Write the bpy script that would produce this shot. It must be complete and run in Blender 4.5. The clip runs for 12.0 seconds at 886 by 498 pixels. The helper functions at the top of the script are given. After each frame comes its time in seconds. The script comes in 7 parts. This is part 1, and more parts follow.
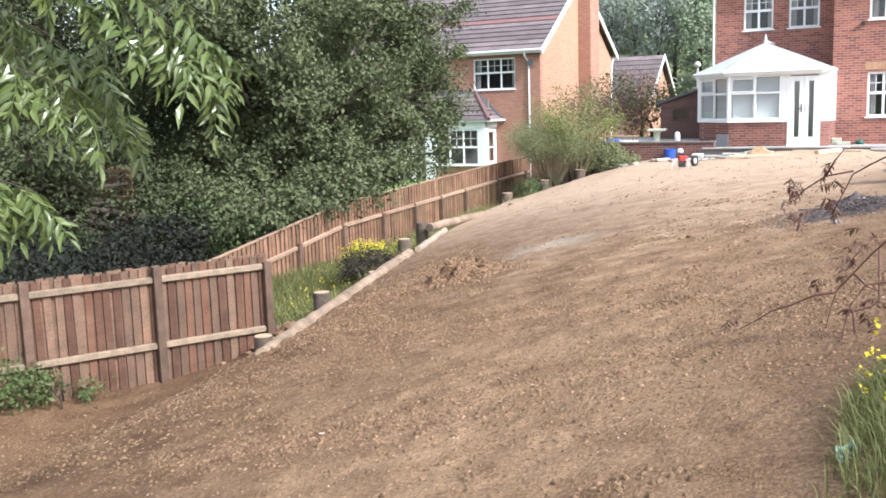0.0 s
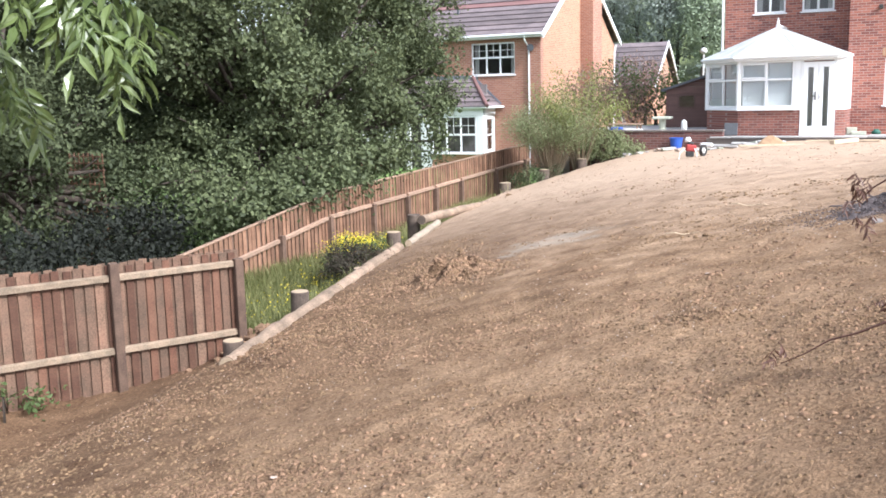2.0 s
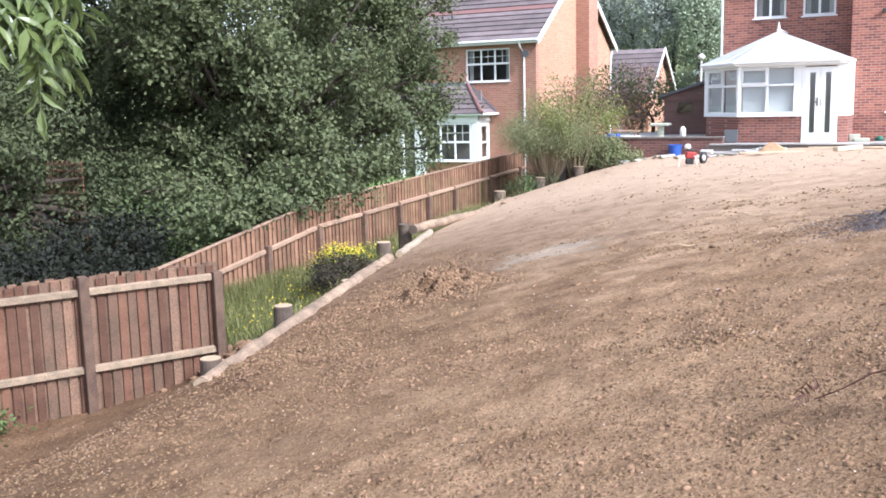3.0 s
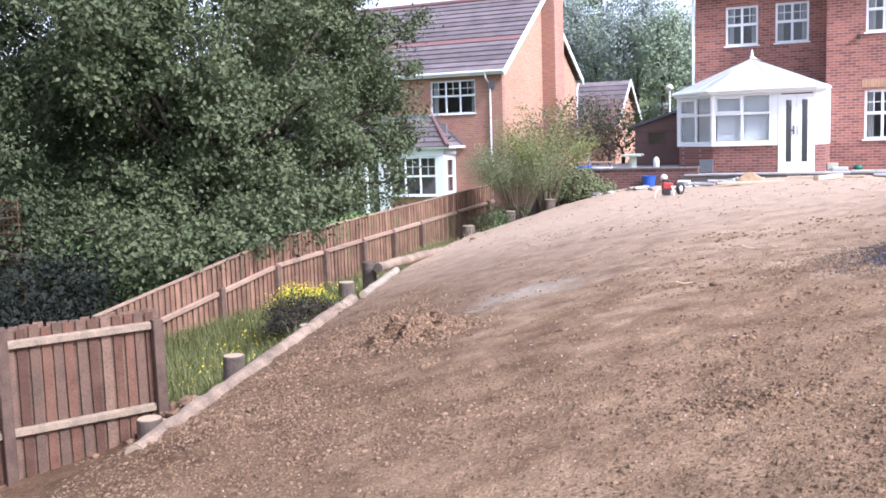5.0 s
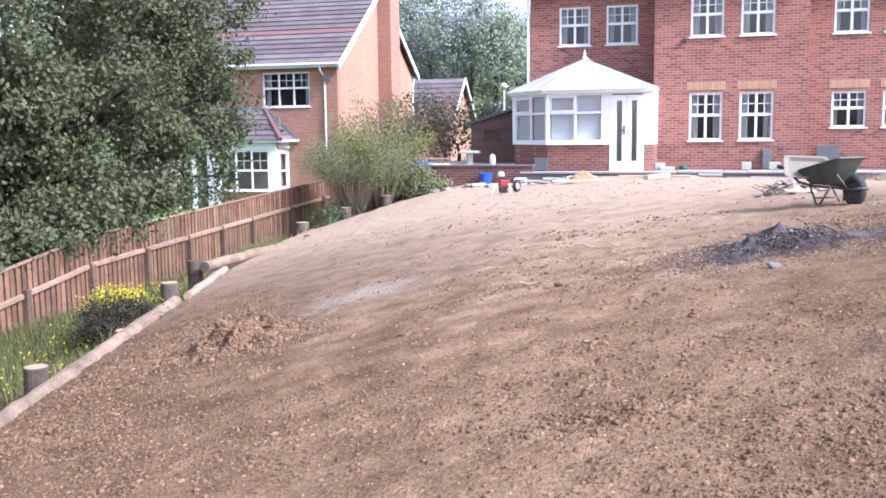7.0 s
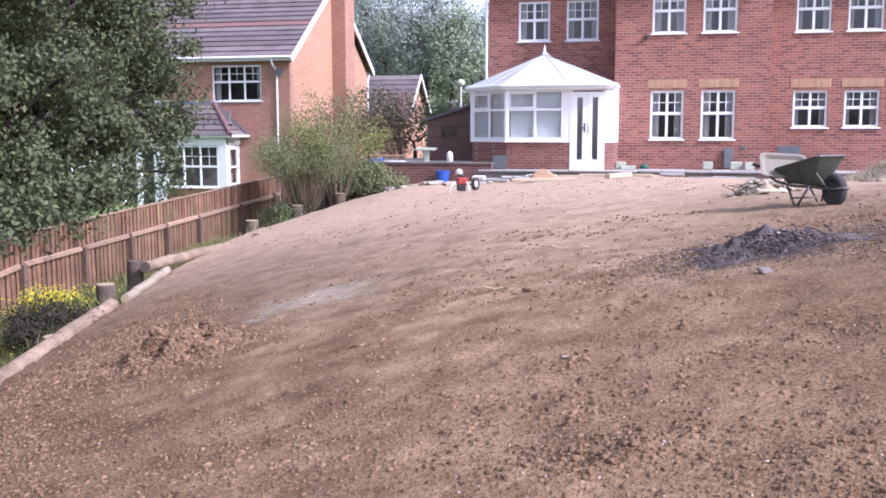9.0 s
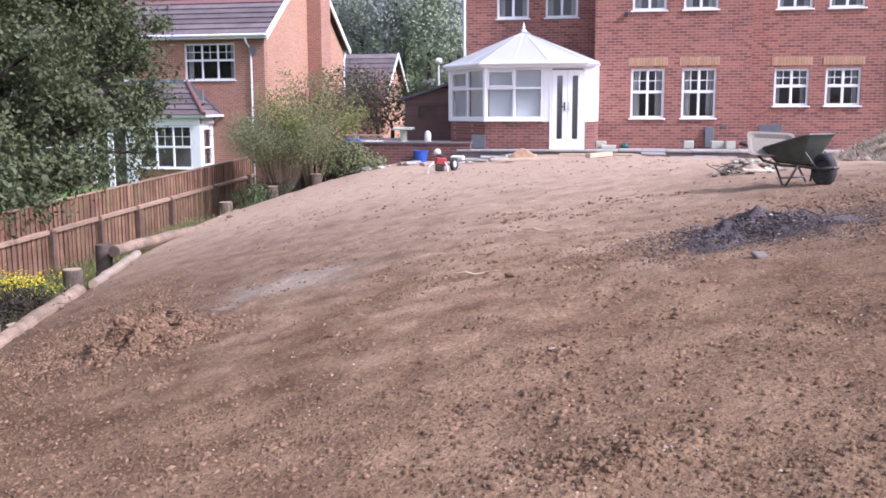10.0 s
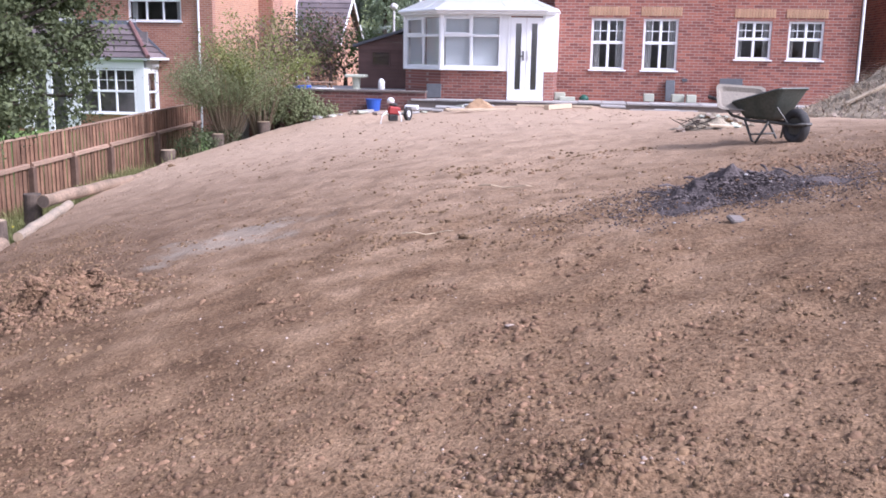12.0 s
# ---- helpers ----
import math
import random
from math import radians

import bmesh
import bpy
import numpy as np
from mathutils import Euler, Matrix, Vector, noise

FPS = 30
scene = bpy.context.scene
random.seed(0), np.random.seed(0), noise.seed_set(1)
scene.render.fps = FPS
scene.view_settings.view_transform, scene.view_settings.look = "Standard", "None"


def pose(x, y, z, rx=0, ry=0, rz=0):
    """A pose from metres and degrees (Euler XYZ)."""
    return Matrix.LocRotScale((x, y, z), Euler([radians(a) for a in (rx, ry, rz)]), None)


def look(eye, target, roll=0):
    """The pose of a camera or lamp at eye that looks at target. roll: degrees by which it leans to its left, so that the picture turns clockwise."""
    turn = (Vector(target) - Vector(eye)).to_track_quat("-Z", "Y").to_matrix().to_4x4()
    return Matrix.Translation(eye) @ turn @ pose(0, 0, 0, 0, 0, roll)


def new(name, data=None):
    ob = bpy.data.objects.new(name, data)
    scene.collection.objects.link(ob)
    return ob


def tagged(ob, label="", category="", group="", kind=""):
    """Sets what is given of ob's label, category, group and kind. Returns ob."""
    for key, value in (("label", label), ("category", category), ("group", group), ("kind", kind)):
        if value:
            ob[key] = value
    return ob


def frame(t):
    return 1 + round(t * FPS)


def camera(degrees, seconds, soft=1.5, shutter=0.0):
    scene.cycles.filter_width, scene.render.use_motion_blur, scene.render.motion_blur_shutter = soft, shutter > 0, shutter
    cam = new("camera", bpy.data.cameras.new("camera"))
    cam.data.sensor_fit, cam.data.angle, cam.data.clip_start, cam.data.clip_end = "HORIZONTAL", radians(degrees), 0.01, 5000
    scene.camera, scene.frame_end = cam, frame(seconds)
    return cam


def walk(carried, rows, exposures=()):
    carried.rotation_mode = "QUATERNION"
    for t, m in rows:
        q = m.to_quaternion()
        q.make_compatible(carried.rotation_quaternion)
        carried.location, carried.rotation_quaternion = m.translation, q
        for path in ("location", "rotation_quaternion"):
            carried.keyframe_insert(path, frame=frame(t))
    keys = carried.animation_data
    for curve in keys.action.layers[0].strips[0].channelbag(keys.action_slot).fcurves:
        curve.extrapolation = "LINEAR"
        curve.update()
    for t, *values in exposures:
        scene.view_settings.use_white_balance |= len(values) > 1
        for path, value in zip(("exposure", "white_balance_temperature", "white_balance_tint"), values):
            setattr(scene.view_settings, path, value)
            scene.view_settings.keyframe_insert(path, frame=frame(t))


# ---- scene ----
cam = camera(50.0, 12.0, 1.7)
PATH = [
    (0, (2.112, -31.721, 1.582), (1.188, -29.973, 1.287), -1.8),
    (0.5, (2.008, -31.493, 1.564), (1.083, -29.745, 1.267), -1.7),
    (1, (1.873, -31.135, 1.552), (0.949, -29.389, 1.245), -1.5),
    (1.5, (1.731, -30.75, 1.513), (0.805, -29.005, 1.199), -1.4),
    (2, (1.592, -30.442, 1.497), (0.671, -28.696, 1.177), -1.4),
    (2.5, (1.463, -30.12, 1.471), (0.545, -28.371, 1.154), -1.4),
    (4.5, (0.829, -28.835, 1.317), (-0.064, -27.062, 1.073), -1.6),
    (5, (0.7, -28.652, 1.302), (-0.151, -26.857, 1.071), -1.9),
    (5.5, (0.62, -28.491, 1.326), (-0.048, -26.621, 1.087), -1.9),
    (6, (0.559, -28.247, 1.261), (-0.01, -26.345, 1.013), -1.3),
    (6.5, (0.499, -28.191, 1.26), (-0.051, -26.285, 1.011), -1.1),
    (7, (0.431, -28.018, 1.245), (-0.095, -26.104, 0.999), -0.7),
    (9, (0.176, -27.237, 1.17), (-0.256, -25.3, 0.921), -0.1),
    (9.5, (0.126, -27.041, 1.162), (-0.283, -25.101, 0.897), -0.1),
    (10, (0.086, -26.858, 1.157), (-0.3, -24.917, 0.866), -0.2),
    (10.5, (0.049, -26.701, 1.156), (-0.31, -24.759, 0.836), -0.3),
    (11, (0.025, -26.526, 1.149), (-0.309, -24.586, 0.799), -0.0),
    (11.5, (0.016, -26.333, 1.135), (-0.295, -24.393, 0.758), 0.4),
    (12, (0.006, -26.158, 1.119), (-0.283, -24.219, 0.726), 0.9),
]
walk(cam, [(t, look(e, g, r)) for t, e, g, r in PATH],
     [(0.0, 1.48, 5900, 10), (2.7, 1.52, 5700, 12), (4.5, 1.42, 5440, 19), (7.2, 1.50, 5380, 21), (9.0, 1.18, 5460, 27), (10.0, 1.02, 5540, 28), (11.0, 1.05, 5530, 27), (12.0, 1.09, 5520, 26)])

# ---- world, sun, exposure ----
SUN_EL, SUN_AZ = radians(42), radians(107)      # azimuth clockwise from +y
world = bpy.data.worlds.new("sky")
scene.world = world
world.use_nodes = True
wn, wl = world.node_tree.nodes, world.node_tree.links
sky = wn.new("ShaderNodeTexSky")
sky.sky_type, sky.sun_disc = 'NISHITA', False
sky.sun_elevation, sky.sun_rotation = SUN_EL, SUN_AZ
sky.air_density, sky.dust_density, sky.ozone_density = 1.0, 3.0, 1.5
wn["Background"].inputs[1].default_value = 0.15
haze = wn.new("ShaderNodeHueSaturation")
haze.inputs["Saturation"].default_value, haze.inputs["Value"].default_value = 0.35, 1.0
wl.new(sky.outputs[0], haze.inputs["Color"])
wl.new(haze.outputs[0], wn["Background"].inputs[0])
sun = new("sun", bpy.data.lights.new("sun", 'SUN'))
sun.data.energy, sun.data.angle, sun.data.color = 2.3, radians(7), (1.0, 0.95, 0.88)
to_sun = Vector((math.sin(SUN_AZ) * math.cos(SUN_EL), math.cos(SUN_AZ) * math.cos(SUN_EL), math.sin(SUN_EL)))
sun.matrix_world = look(to_sun * 60, (0, 0, 0))


# ---- materials ----
def material(name, colour, rough=0.7, metal=0.0, vary=0.25, scale=6.0, fine=60.0, bump=0.3, tint=None, depth=0.01, spec=0.4, random_obj=0.0, island=0.0):
    """A surface with broad and fine variation, and relief."""
    m = bpy.data.materials.new(name)
    m.use_nodes = True
    n, l = m.node_tree.nodes, m.node_tree.links
    p = n["Principled BSDF"]
    p.inputs["Roughness"].default_value, p.inputs["Metallic"].default_value = rough, metal
    p.inputs["Specular IOR Level"].default_value = spec
    geo = n.new("ShaderNodeNewGeometry")
    a, b = n.new("ShaderNodeTexNoise"), n.new("ShaderNodeTexNoise")
    for t, s, d in ((a, scale, 5), (b, fine, 3)):
        t.inputs["Scale"].default_value, t.inputs["Detail"].default_value = s, d
        l.new(geo.outputs["Position"], t.inputs["Vector"])
    add = n.new("ShaderNodeMath")
    add.operation = 'ADD'
    l.new(a.outputs[0], add.inputs[0])
    l.new(b.outputs[0], add.inputs[1])
    ramp = n.new("ShaderNodeMapRange")
    ramp.inputs[1].default_value, ramp.inputs[2].default_value = 0.65, 1.35
    ramp.inputs[3].default_value, ramp.inputs[4].default_value = 1 - vary, 1 + vary
    l.new(add.outputs[0], ramp.inputs[0])
    value = ramp.outputs[0]
    if random_obj or island:
        src = n.new("ShaderNodeObjectInfo").outputs["Random"] if random_obj else geo.outputs["Random Per Island"]
        k = random_obj or island
        r2 = n.new("ShaderNodeMapRange")
        r2.inputs[3].default_value, r2.inputs[4].default_value = 1 - k, 1 + k
        l.new(src, r2.inputs[0])
        mul = n.new("ShaderNodeMath")
        mul.operation = 'MULTIPLY'
        l.new(value, mul.inputs[0])
        l.new(r2.outputs[0], mul.inputs[1])
        value = mul.outputs[0]
    mix = n.new("ShaderNodeMix")
    mix.data_type = 'RGBA'
    mix.inputs["A"].default_value = (*colour, 1)
    mix.inputs["B"].default_value = (*(tint or [c * 0.75 for c in colour]), 1)
    l.new(a.outputs[0], mix.inputs["Factor"])
    sc = n.new("ShaderNodeVectorMath")
    sc.operation = 'SCALE'
    l.new(mix.outputs["Result"], sc.inputs[0])
    l.new(value, sc.inputs["Scale"])
    l.new(sc.outputs[0], p.inputs["Base Color"])
    if bump:
        bp = n.new("ShaderNodeBump")
        bp.inputs["Strength"].default_value, bp.inputs["Distance"].default_value = bump, depth
        l.new(b.outputs[0], bp.inputs["Height"])
        l.new(bp.outputs[0], p.inputs["Normal"])
    return m


def brick_material(name, c1, c2, mortar, tint):
    """Stretcher-bond brickwork of 225 x 75 mm courses on upright walls along x or y."""
    m = bpy.data.materials.new(name)
    m.use_nodes = True
    n, l = m.node_tree.nodes, m.node_tree.links
    p = n["Principled BSDF"]
    p.inputs["Roughness"].default_value = 0.85
    geo = n.new("ShaderNodeNewGeometry")
    sep, com = n.new("ShaderNodeSeparateXYZ"), n.new("ShaderNodeCombineXYZ")
    add = n.new("ShaderNodeMath")
    l.new(geo.outputs["Position"], sep.inputs[0])
    l.new(sep.outputs[0], add.inputs[0])
    l.new(sep.outputs[1], add.inputs[1])
    l.new(add.outputs[0], com.inputs[0])
    l.new(sep.outputs[2], com.inputs[1])
    br = n.new("ShaderNodeTexBrick")
    br.inputs["Scale"].default_value = 1.0
    br.inputs["Brick Width"].default_value, br.inputs["Row Height"].default_value = 0.225, 0.075
    br.inputs["Mortar Size"].default_value, br.inputs["Mortar Smooth"].default_value = 0.008, 0.3
    br.inputs["Color1"].default_value, br.inputs["Color2"].default_value = (*c1, 1), (*c2, 1)
    br.inputs["Mortar"].default_value = (*mortar, 1)
    l.new(com.outputs[0], br.inputs["Vector"])
    big, small = n.new("ShaderNodeTexNoise"), n.new("ShaderNodeTexNoise")
    big.inputs["Scale"].default_value, small.inputs["Scale"].default_value = 0.7, 45
    big.inputs["Detail"].default_value = 6
    for t in (big, small):
        l.new(geo.outputs["Position"], t.inputs["Vector"])
    mix = n.new("ShaderNodeMix")
    mix.data_type, mix.blend_type = 'RGBA', 'MULTIPLY'
    mix.inputs["B"].default_value = (*tint, 1)
    l.new(big.outputs[0], mix.inputs["Factor"])
    l.new(br.outputs["Color"], mix.inputs["A"])
    mr = n.new("ShaderNodeMapRange")
    mr.inputs[3].default_value, mr.inputs[4].default_value = 0.7, 1.3
    l.new(small.outputs[0], mr.inputs[0])
    sc = n.new("ShaderNodeVectorMath")
    sc.operation = 'SCALE'
    l.new(mix.outputs["Result"], sc.inputs[0])
    l.new(mr.outputs[0], sc.inputs["Scale"])
    l.new(sc.outputs[0], p.inputs["Base Color"])
    bp = n.new("ShaderNodeBump")
    bp.inputs["Distance"].default_value, bp.inputs["Strength"].default_value, bp.invert = 0.008, 0.6, True
    l.new(br.outputs["Fac"], bp.inputs["Height"])
    l.new(bp.outputs[0], p.inputs["Normal"])
    return m


def leaf_material(name, colour, tint, through_light=0.35, rough=0.45):
    """Leaves that differ one from another and let some light through."""
    m = bpy.data.materials.new(name)
    m.use_nodes = True
    n, l = m.node_tree.nodes, m.node_tree.links
    p, out = n["Principled BSDF"], n["Material Output"]
    p.inputs["Roughness"].default_value = rough
    p.inputs["Specular IOR Level"].default_value = 0.5 if rough < 0.5 else 0.25
    geo, mix, tr, ms = n.new("ShaderNodeNewGeometry"), n.new("ShaderNodeMix"), n.new("ShaderNodeBsdfTranslucent"), n.new("ShaderNodeMixShader")
    big = n.new("ShaderNodeTexNoise")
    big.inputs["Scale"].default_value = 1.1
    l.new(geo.outputs["Position"], big.inputs["Vector"])
    av = n.new("ShaderNodeMath")
    av.operation = 'MULTIPLY_ADD'
    av.inputs[1].default_value, av.inputs[2].default_value = 0.6, 0.0
    l.new(geo.outputs["Random Per Island"], av.inputs[0])
    ad = n.new("ShaderNodeMath")
    l.new(av.outputs[0], ad.inputs[0])
    mb = n.new("ShaderNodeMath")
    mb.operation, mb.inputs[1].default_value = 'MULTIPLY', 0.5
    l.new(big.outputs[0], mb.inputs[0])
    l.new(mb.outputs[0], ad.inputs[1])
    mix.data_type = 'RGBA'
    mix.inputs["A"].default_value, mix.inputs["B"].default_value = (*colour, 1), (*tint, 1)
    l.new(ad.outputs[0], mix.inputs["Factor"])
    l.new(mix.outputs["Result"], p.inputs["Base Color"])
    l.new(mix.outputs["Result"], tr.inputs["Color"])
    ms.inputs[0].default_value = through_light
    l.new(p.outputs[0], ms.inputs[1])
    l.new(tr.outputs[0], ms.inputs[2])
    l.new(ms.outputs[0], out.inputs["Surface"])
    return m


def soil_material():
    """Dry raked topsoil: crumbs, paler dry areas, reddish patches, darker sides."""
    m = bpy.data.materials.new("soil")
    m.use_nodes = True
    n, l = m.node_tree.nodes, m.node_tree.links
    p = n["Principled BSDF"]
    p.inputs["Roughness"].default_value = 0.95
    p.inputs["Specular IOR Level"].default_value = 0.15
    geo = n.new("ShaderNodeNewGeometry")
    noises = []
    for s, d in ((0.45, 4), (2.2, 6), (28.0, 5), (110.0, 3)):
        t = n.new("ShaderNodeTexNoise")
        t.inputs["Scale"].default_value, t.inputs["Detail"].default_value = s, d
        l.new(geo.outputs["Position"], t.inputs["Vector"])
        noises.append(t)
    ramp = n.new("ShaderNodeValToRGB")
    e = ramp.color_ramp.elements
    e[0].position, e[0].color = 0.36, (0.114, 0.065, 0.035, 1)
    e[1].position, e[1].color = 0.64, (0.305, 0.200, 0.119, 1)
    x = e.new(0.5)
    x.color = (0.211, 0.134, 0.078, 1)
    mixf = n.new("ShaderNodeMath")
    mixf.operation = 'MULTIPLY_ADD'
    mixf.inputs[1].default_value = 0.16
    l.new(noises[0].outputs[0], mixf.inputs[0])
    m2 = n.new("ShaderNodeMath")
    m2.operation = 'MULTIPLY_ADD'
    m2.inputs[1].default_value = 0.42
    l.new(noises[1].outputs[0], m2.inputs[0])
    m3 = n.new("ShaderNodeMath")
    m3.operation, m3.inputs[1].default_value = 'MULTIPLY', 0.42
    l.new(noises[2].outputs[0], m3.inputs[0])
    l.new(m3.outputs[0], m2.inputs[2])
    l.new(m2.outputs[0], mixf.inputs[2])
    l.new(mixf.outputs[0], ramp.inputs[0])
    mr = n.new("ShaderNodeMapRange")
    mr.inputs[1].default_value, mr.inputs[2].default_value = 0.3, 0.7
    mr.inputs[3].default_value, mr.inputs[4].default_value = 0.86, 1.14
    l.new(noises[3].outputs[0], mr.inputs[0])
    sc = n.new("ShaderNodeVectorMath")
    sc.operation = 'SCALE'
    l.new(ramp.outputs[0], sc.inputs[0])
    l.new(mr.outputs[0], sc.inputs["Scale"])
    # crumbs, each of its own shade, in two sizes
    cells = []
    for s, lo, hi in ((48.0, 0.84, 1.16), (125.0, 0.84, 1.16)):
        v = n.new("ShaderNodeTexVoronoi")
        v.inputs["Scale"].default_value = s
        l.new(geo.outputs["Position"], v.inputs["Vector"])
        cm = n.new("ShaderNodeMapRange")
        cm.inputs[3].default_value, cm.inputs[4].default_value = lo, hi
        sp = n.new("ShaderNodeSeparateColor")
        l.new(v.outputs["Color"], sp.inputs[0])
        l.new(sp.outputs[0], cm.inputs[0])
        s2 = n.new("ShaderNodeVectorMath")
        s2.operation = 'SCALE'
        l.new(sc.outputs[0], s2.inputs[0])
        l.new(cm.outputs[0], s2.inputs["Scale"])
        sc = s2
        cells.append(v)
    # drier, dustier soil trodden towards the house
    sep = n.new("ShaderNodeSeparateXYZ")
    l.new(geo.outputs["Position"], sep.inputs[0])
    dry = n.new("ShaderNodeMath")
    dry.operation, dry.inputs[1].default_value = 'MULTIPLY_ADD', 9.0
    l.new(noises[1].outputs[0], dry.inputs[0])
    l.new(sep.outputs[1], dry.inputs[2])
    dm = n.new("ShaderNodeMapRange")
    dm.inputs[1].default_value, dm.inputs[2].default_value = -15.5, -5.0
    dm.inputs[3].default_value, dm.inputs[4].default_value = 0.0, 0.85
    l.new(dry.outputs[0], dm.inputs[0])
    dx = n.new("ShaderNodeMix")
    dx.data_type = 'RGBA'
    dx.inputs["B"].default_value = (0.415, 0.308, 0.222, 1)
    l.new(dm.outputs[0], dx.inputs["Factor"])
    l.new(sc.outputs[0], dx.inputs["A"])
    # soil multiplied darker towards the bank and the right, over the plot's near part
    def dark_side(k, lo, hi, most):
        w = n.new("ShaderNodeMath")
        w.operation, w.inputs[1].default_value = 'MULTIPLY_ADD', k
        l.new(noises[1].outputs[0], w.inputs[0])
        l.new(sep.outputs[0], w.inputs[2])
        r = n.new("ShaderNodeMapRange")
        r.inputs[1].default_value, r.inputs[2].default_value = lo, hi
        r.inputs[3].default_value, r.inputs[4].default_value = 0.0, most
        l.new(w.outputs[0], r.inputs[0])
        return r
    left, right = dark_side(3.0, 0.6, -3.6, 0.88), dark_side(2.0, 1.2, 3.4, 0.75)
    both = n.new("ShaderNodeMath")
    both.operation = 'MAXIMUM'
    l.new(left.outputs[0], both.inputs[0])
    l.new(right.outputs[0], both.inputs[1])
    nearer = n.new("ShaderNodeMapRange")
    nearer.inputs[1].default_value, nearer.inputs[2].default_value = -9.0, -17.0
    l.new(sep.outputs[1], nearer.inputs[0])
    dark_mask = n.new("ShaderNodeMath")
    dark_mask.operation = 'MULTIPLY'
    l.new(both.outputs[0], dark_mask.inputs[0])
    l.new(nearer.outputs[0], dark_mask.inputs[1])
    darkened = n.new("ShaderNodeMix")
    darkened.data_type, darkened.blend_type = 'RGBA', 'MULTIPLY'
    darkened.inputs["B"].default_value = (0.46, 0.42, 0.40, 1)
    l.new(dark_mask.outputs[0], darkened.inputs["Factor"])
    l.new(dx.outputs["Result"], darkened.inputs["A"])
    dx = darkened
    # pale cement-dust patch that lies on the soil
    dist = n.new("ShaderNodeVectorMath")
    dist.operation = 'SUBTRACT'
    dist.inputs[1].default_value = (-3.55, -17.2, -0.7)
    l.new(geo.outputs["Position"], dist.inputs[0])
    ln = n.new("ShaderNodeVectorMath")
    ln.operation = 'MULTIPLY'
    ln.inputs[1].default_value = (0.85, 0.85, 0)
    l.new(dist.outputs[0], ln.inputs[0])
    le = n.new("ShaderNodeVectorMath")
    le.operation = 'LENGTH'
    l.new(ln.outputs[0], le.inputs[0])
    wob = n.new("ShaderNodeMath")
    wob.operation, wob.inputs[1].default_value = 'MULTIPLY_ADD', 2.2
    l.new(noises[1].outputs[0], wob.inputs[0])
    l.new(le.outputs["Value"], wob.inputs[2])
    pm = n.new("ShaderNodeMapRange")
    pm.inputs[1].default_value, pm.inputs[2].default_value = 1.35, 1.75
    pm.inputs[3].default_value, pm.inputs[4].default_value = 0.42, 0.0
    l.new(wob.outputs[0], pm.inputs[0])
    mx = n.new("ShaderNodeMix")
    mx.data_type = 'RGBA'
    mx.inputs["B"].default_value = (0.39, 0.345, 0.28, 1)
    l.new(pm.outputs[0], mx.inputs["Factor"])
    l.new(dx.outputs["Result"], mx.inputs["A"])
    l.new(mx.outputs["Result"], p.inputs["Base Color"])
    hs = n.new("ShaderNodeMath")
    hs.operation = 'MULTIPLY_ADD'
    hs.inputs[1].default_value = 0.35
    l.new(noises[3].outputs[0], hs.inputs[0])
    l.new(noises[2].outputs[0], hs.inputs[2])
    for v, k in zip(cells, (-0.35, -0.10)):
        h2 = n.new("ShaderNodeMath")
        h2.operation, h2.inputs[1].default_value = 'MULTIPLY_ADD', k
        l.new(v.outputs["Distance"], h2.inputs[0])
        l.new(hs.outputs[0], h2.inputs[2])
        hs = h2
    bp = n.new("ShaderNodeBump")
    bp.inputs["Strength"].default_value, bp.inputs["Distance"].default_value = 0.8, 0.018
    l.new(hs.outputs[0], bp.inputs["Height"])
    l.new(bp.outputs[0], p.inputs["Normal"])
    return m


def glass_material():
    m = bpy.data.materials.new("window_glass")
    m.use_nodes = True
    p = m.node_tree.nodes["Principled BSDF"]
    p.inputs["Base Color"].default_value = (0.9, 0.93, 0.93, 1)
    p.inputs["Roughness"].default_value, p.inputs["IOR"].default_value = 0.02, 1.45
    p.inputs["Transmission Weight"].default_value = 1.0
    return m


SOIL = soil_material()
CLOD = material("soil_clods", (0.182, 0.119, 0.070), 0.95, vary=0.3, scale=9, fine=70, bump=0.6, tint=(0.140, 0.089, 0.050), island=0.3, spec=0.15)
DARK_CLOD = material("dark_soil_clods", (0.152, 0.092, 0.056), 0.9, vary=0.3, scale=9, fine=70, bump=0.6, tint=(0.20, 0.125, 0.078), island=0.38, spec=0.15)
STONE = material("pale_stones", (0.36, 0.30, 0.25), 0.85, vary=0.2, scale=12, fine=80, tint=(0.36, 0.27, 0.21), island=0.3)
GRASSY = material("rough_grass_ground", (0.075, 0.12, 0.03), 0.95, vary=0.4, scale=2.5, fine=40, bump=0.8, tint=(0.15, 0.15, 0.06), depth=0.04)
LAWN = material("mown_lawn", (0.10, 0.19, 0.04), 0.95, vary=0.25, scale=1.2, fine=50, bump=0.8, tint=(0.14, 0.2, 0.05), depth=0.03)
BRICK = brick_material("red_brown_brick", (0.385, 0.145, 0.100), (0.185, 0.066, 0.053), (0.37, 0.29, 0.25), (0.80, 0.74, 0.72))
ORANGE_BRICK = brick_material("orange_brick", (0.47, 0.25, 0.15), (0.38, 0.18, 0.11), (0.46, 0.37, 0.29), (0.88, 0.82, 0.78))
# darker copy of the orange brick: shade painted in for front and chimney
SHADED_BRICK = brick_material("shaded_orange_brick", (0.40, 0.195, 0.128), (0.30, 0.132, 0.09), (0.42, 0.33, 0.27), (0.86, 0.80, 0.77))
OLD_BRICK = brick_material("old_dark_brick", (0.19, 0.080, 0.064), (0.10, 0.042, 0.037), (0.20, 0.16, 0.145), (0.74, 0.70, 0.68))
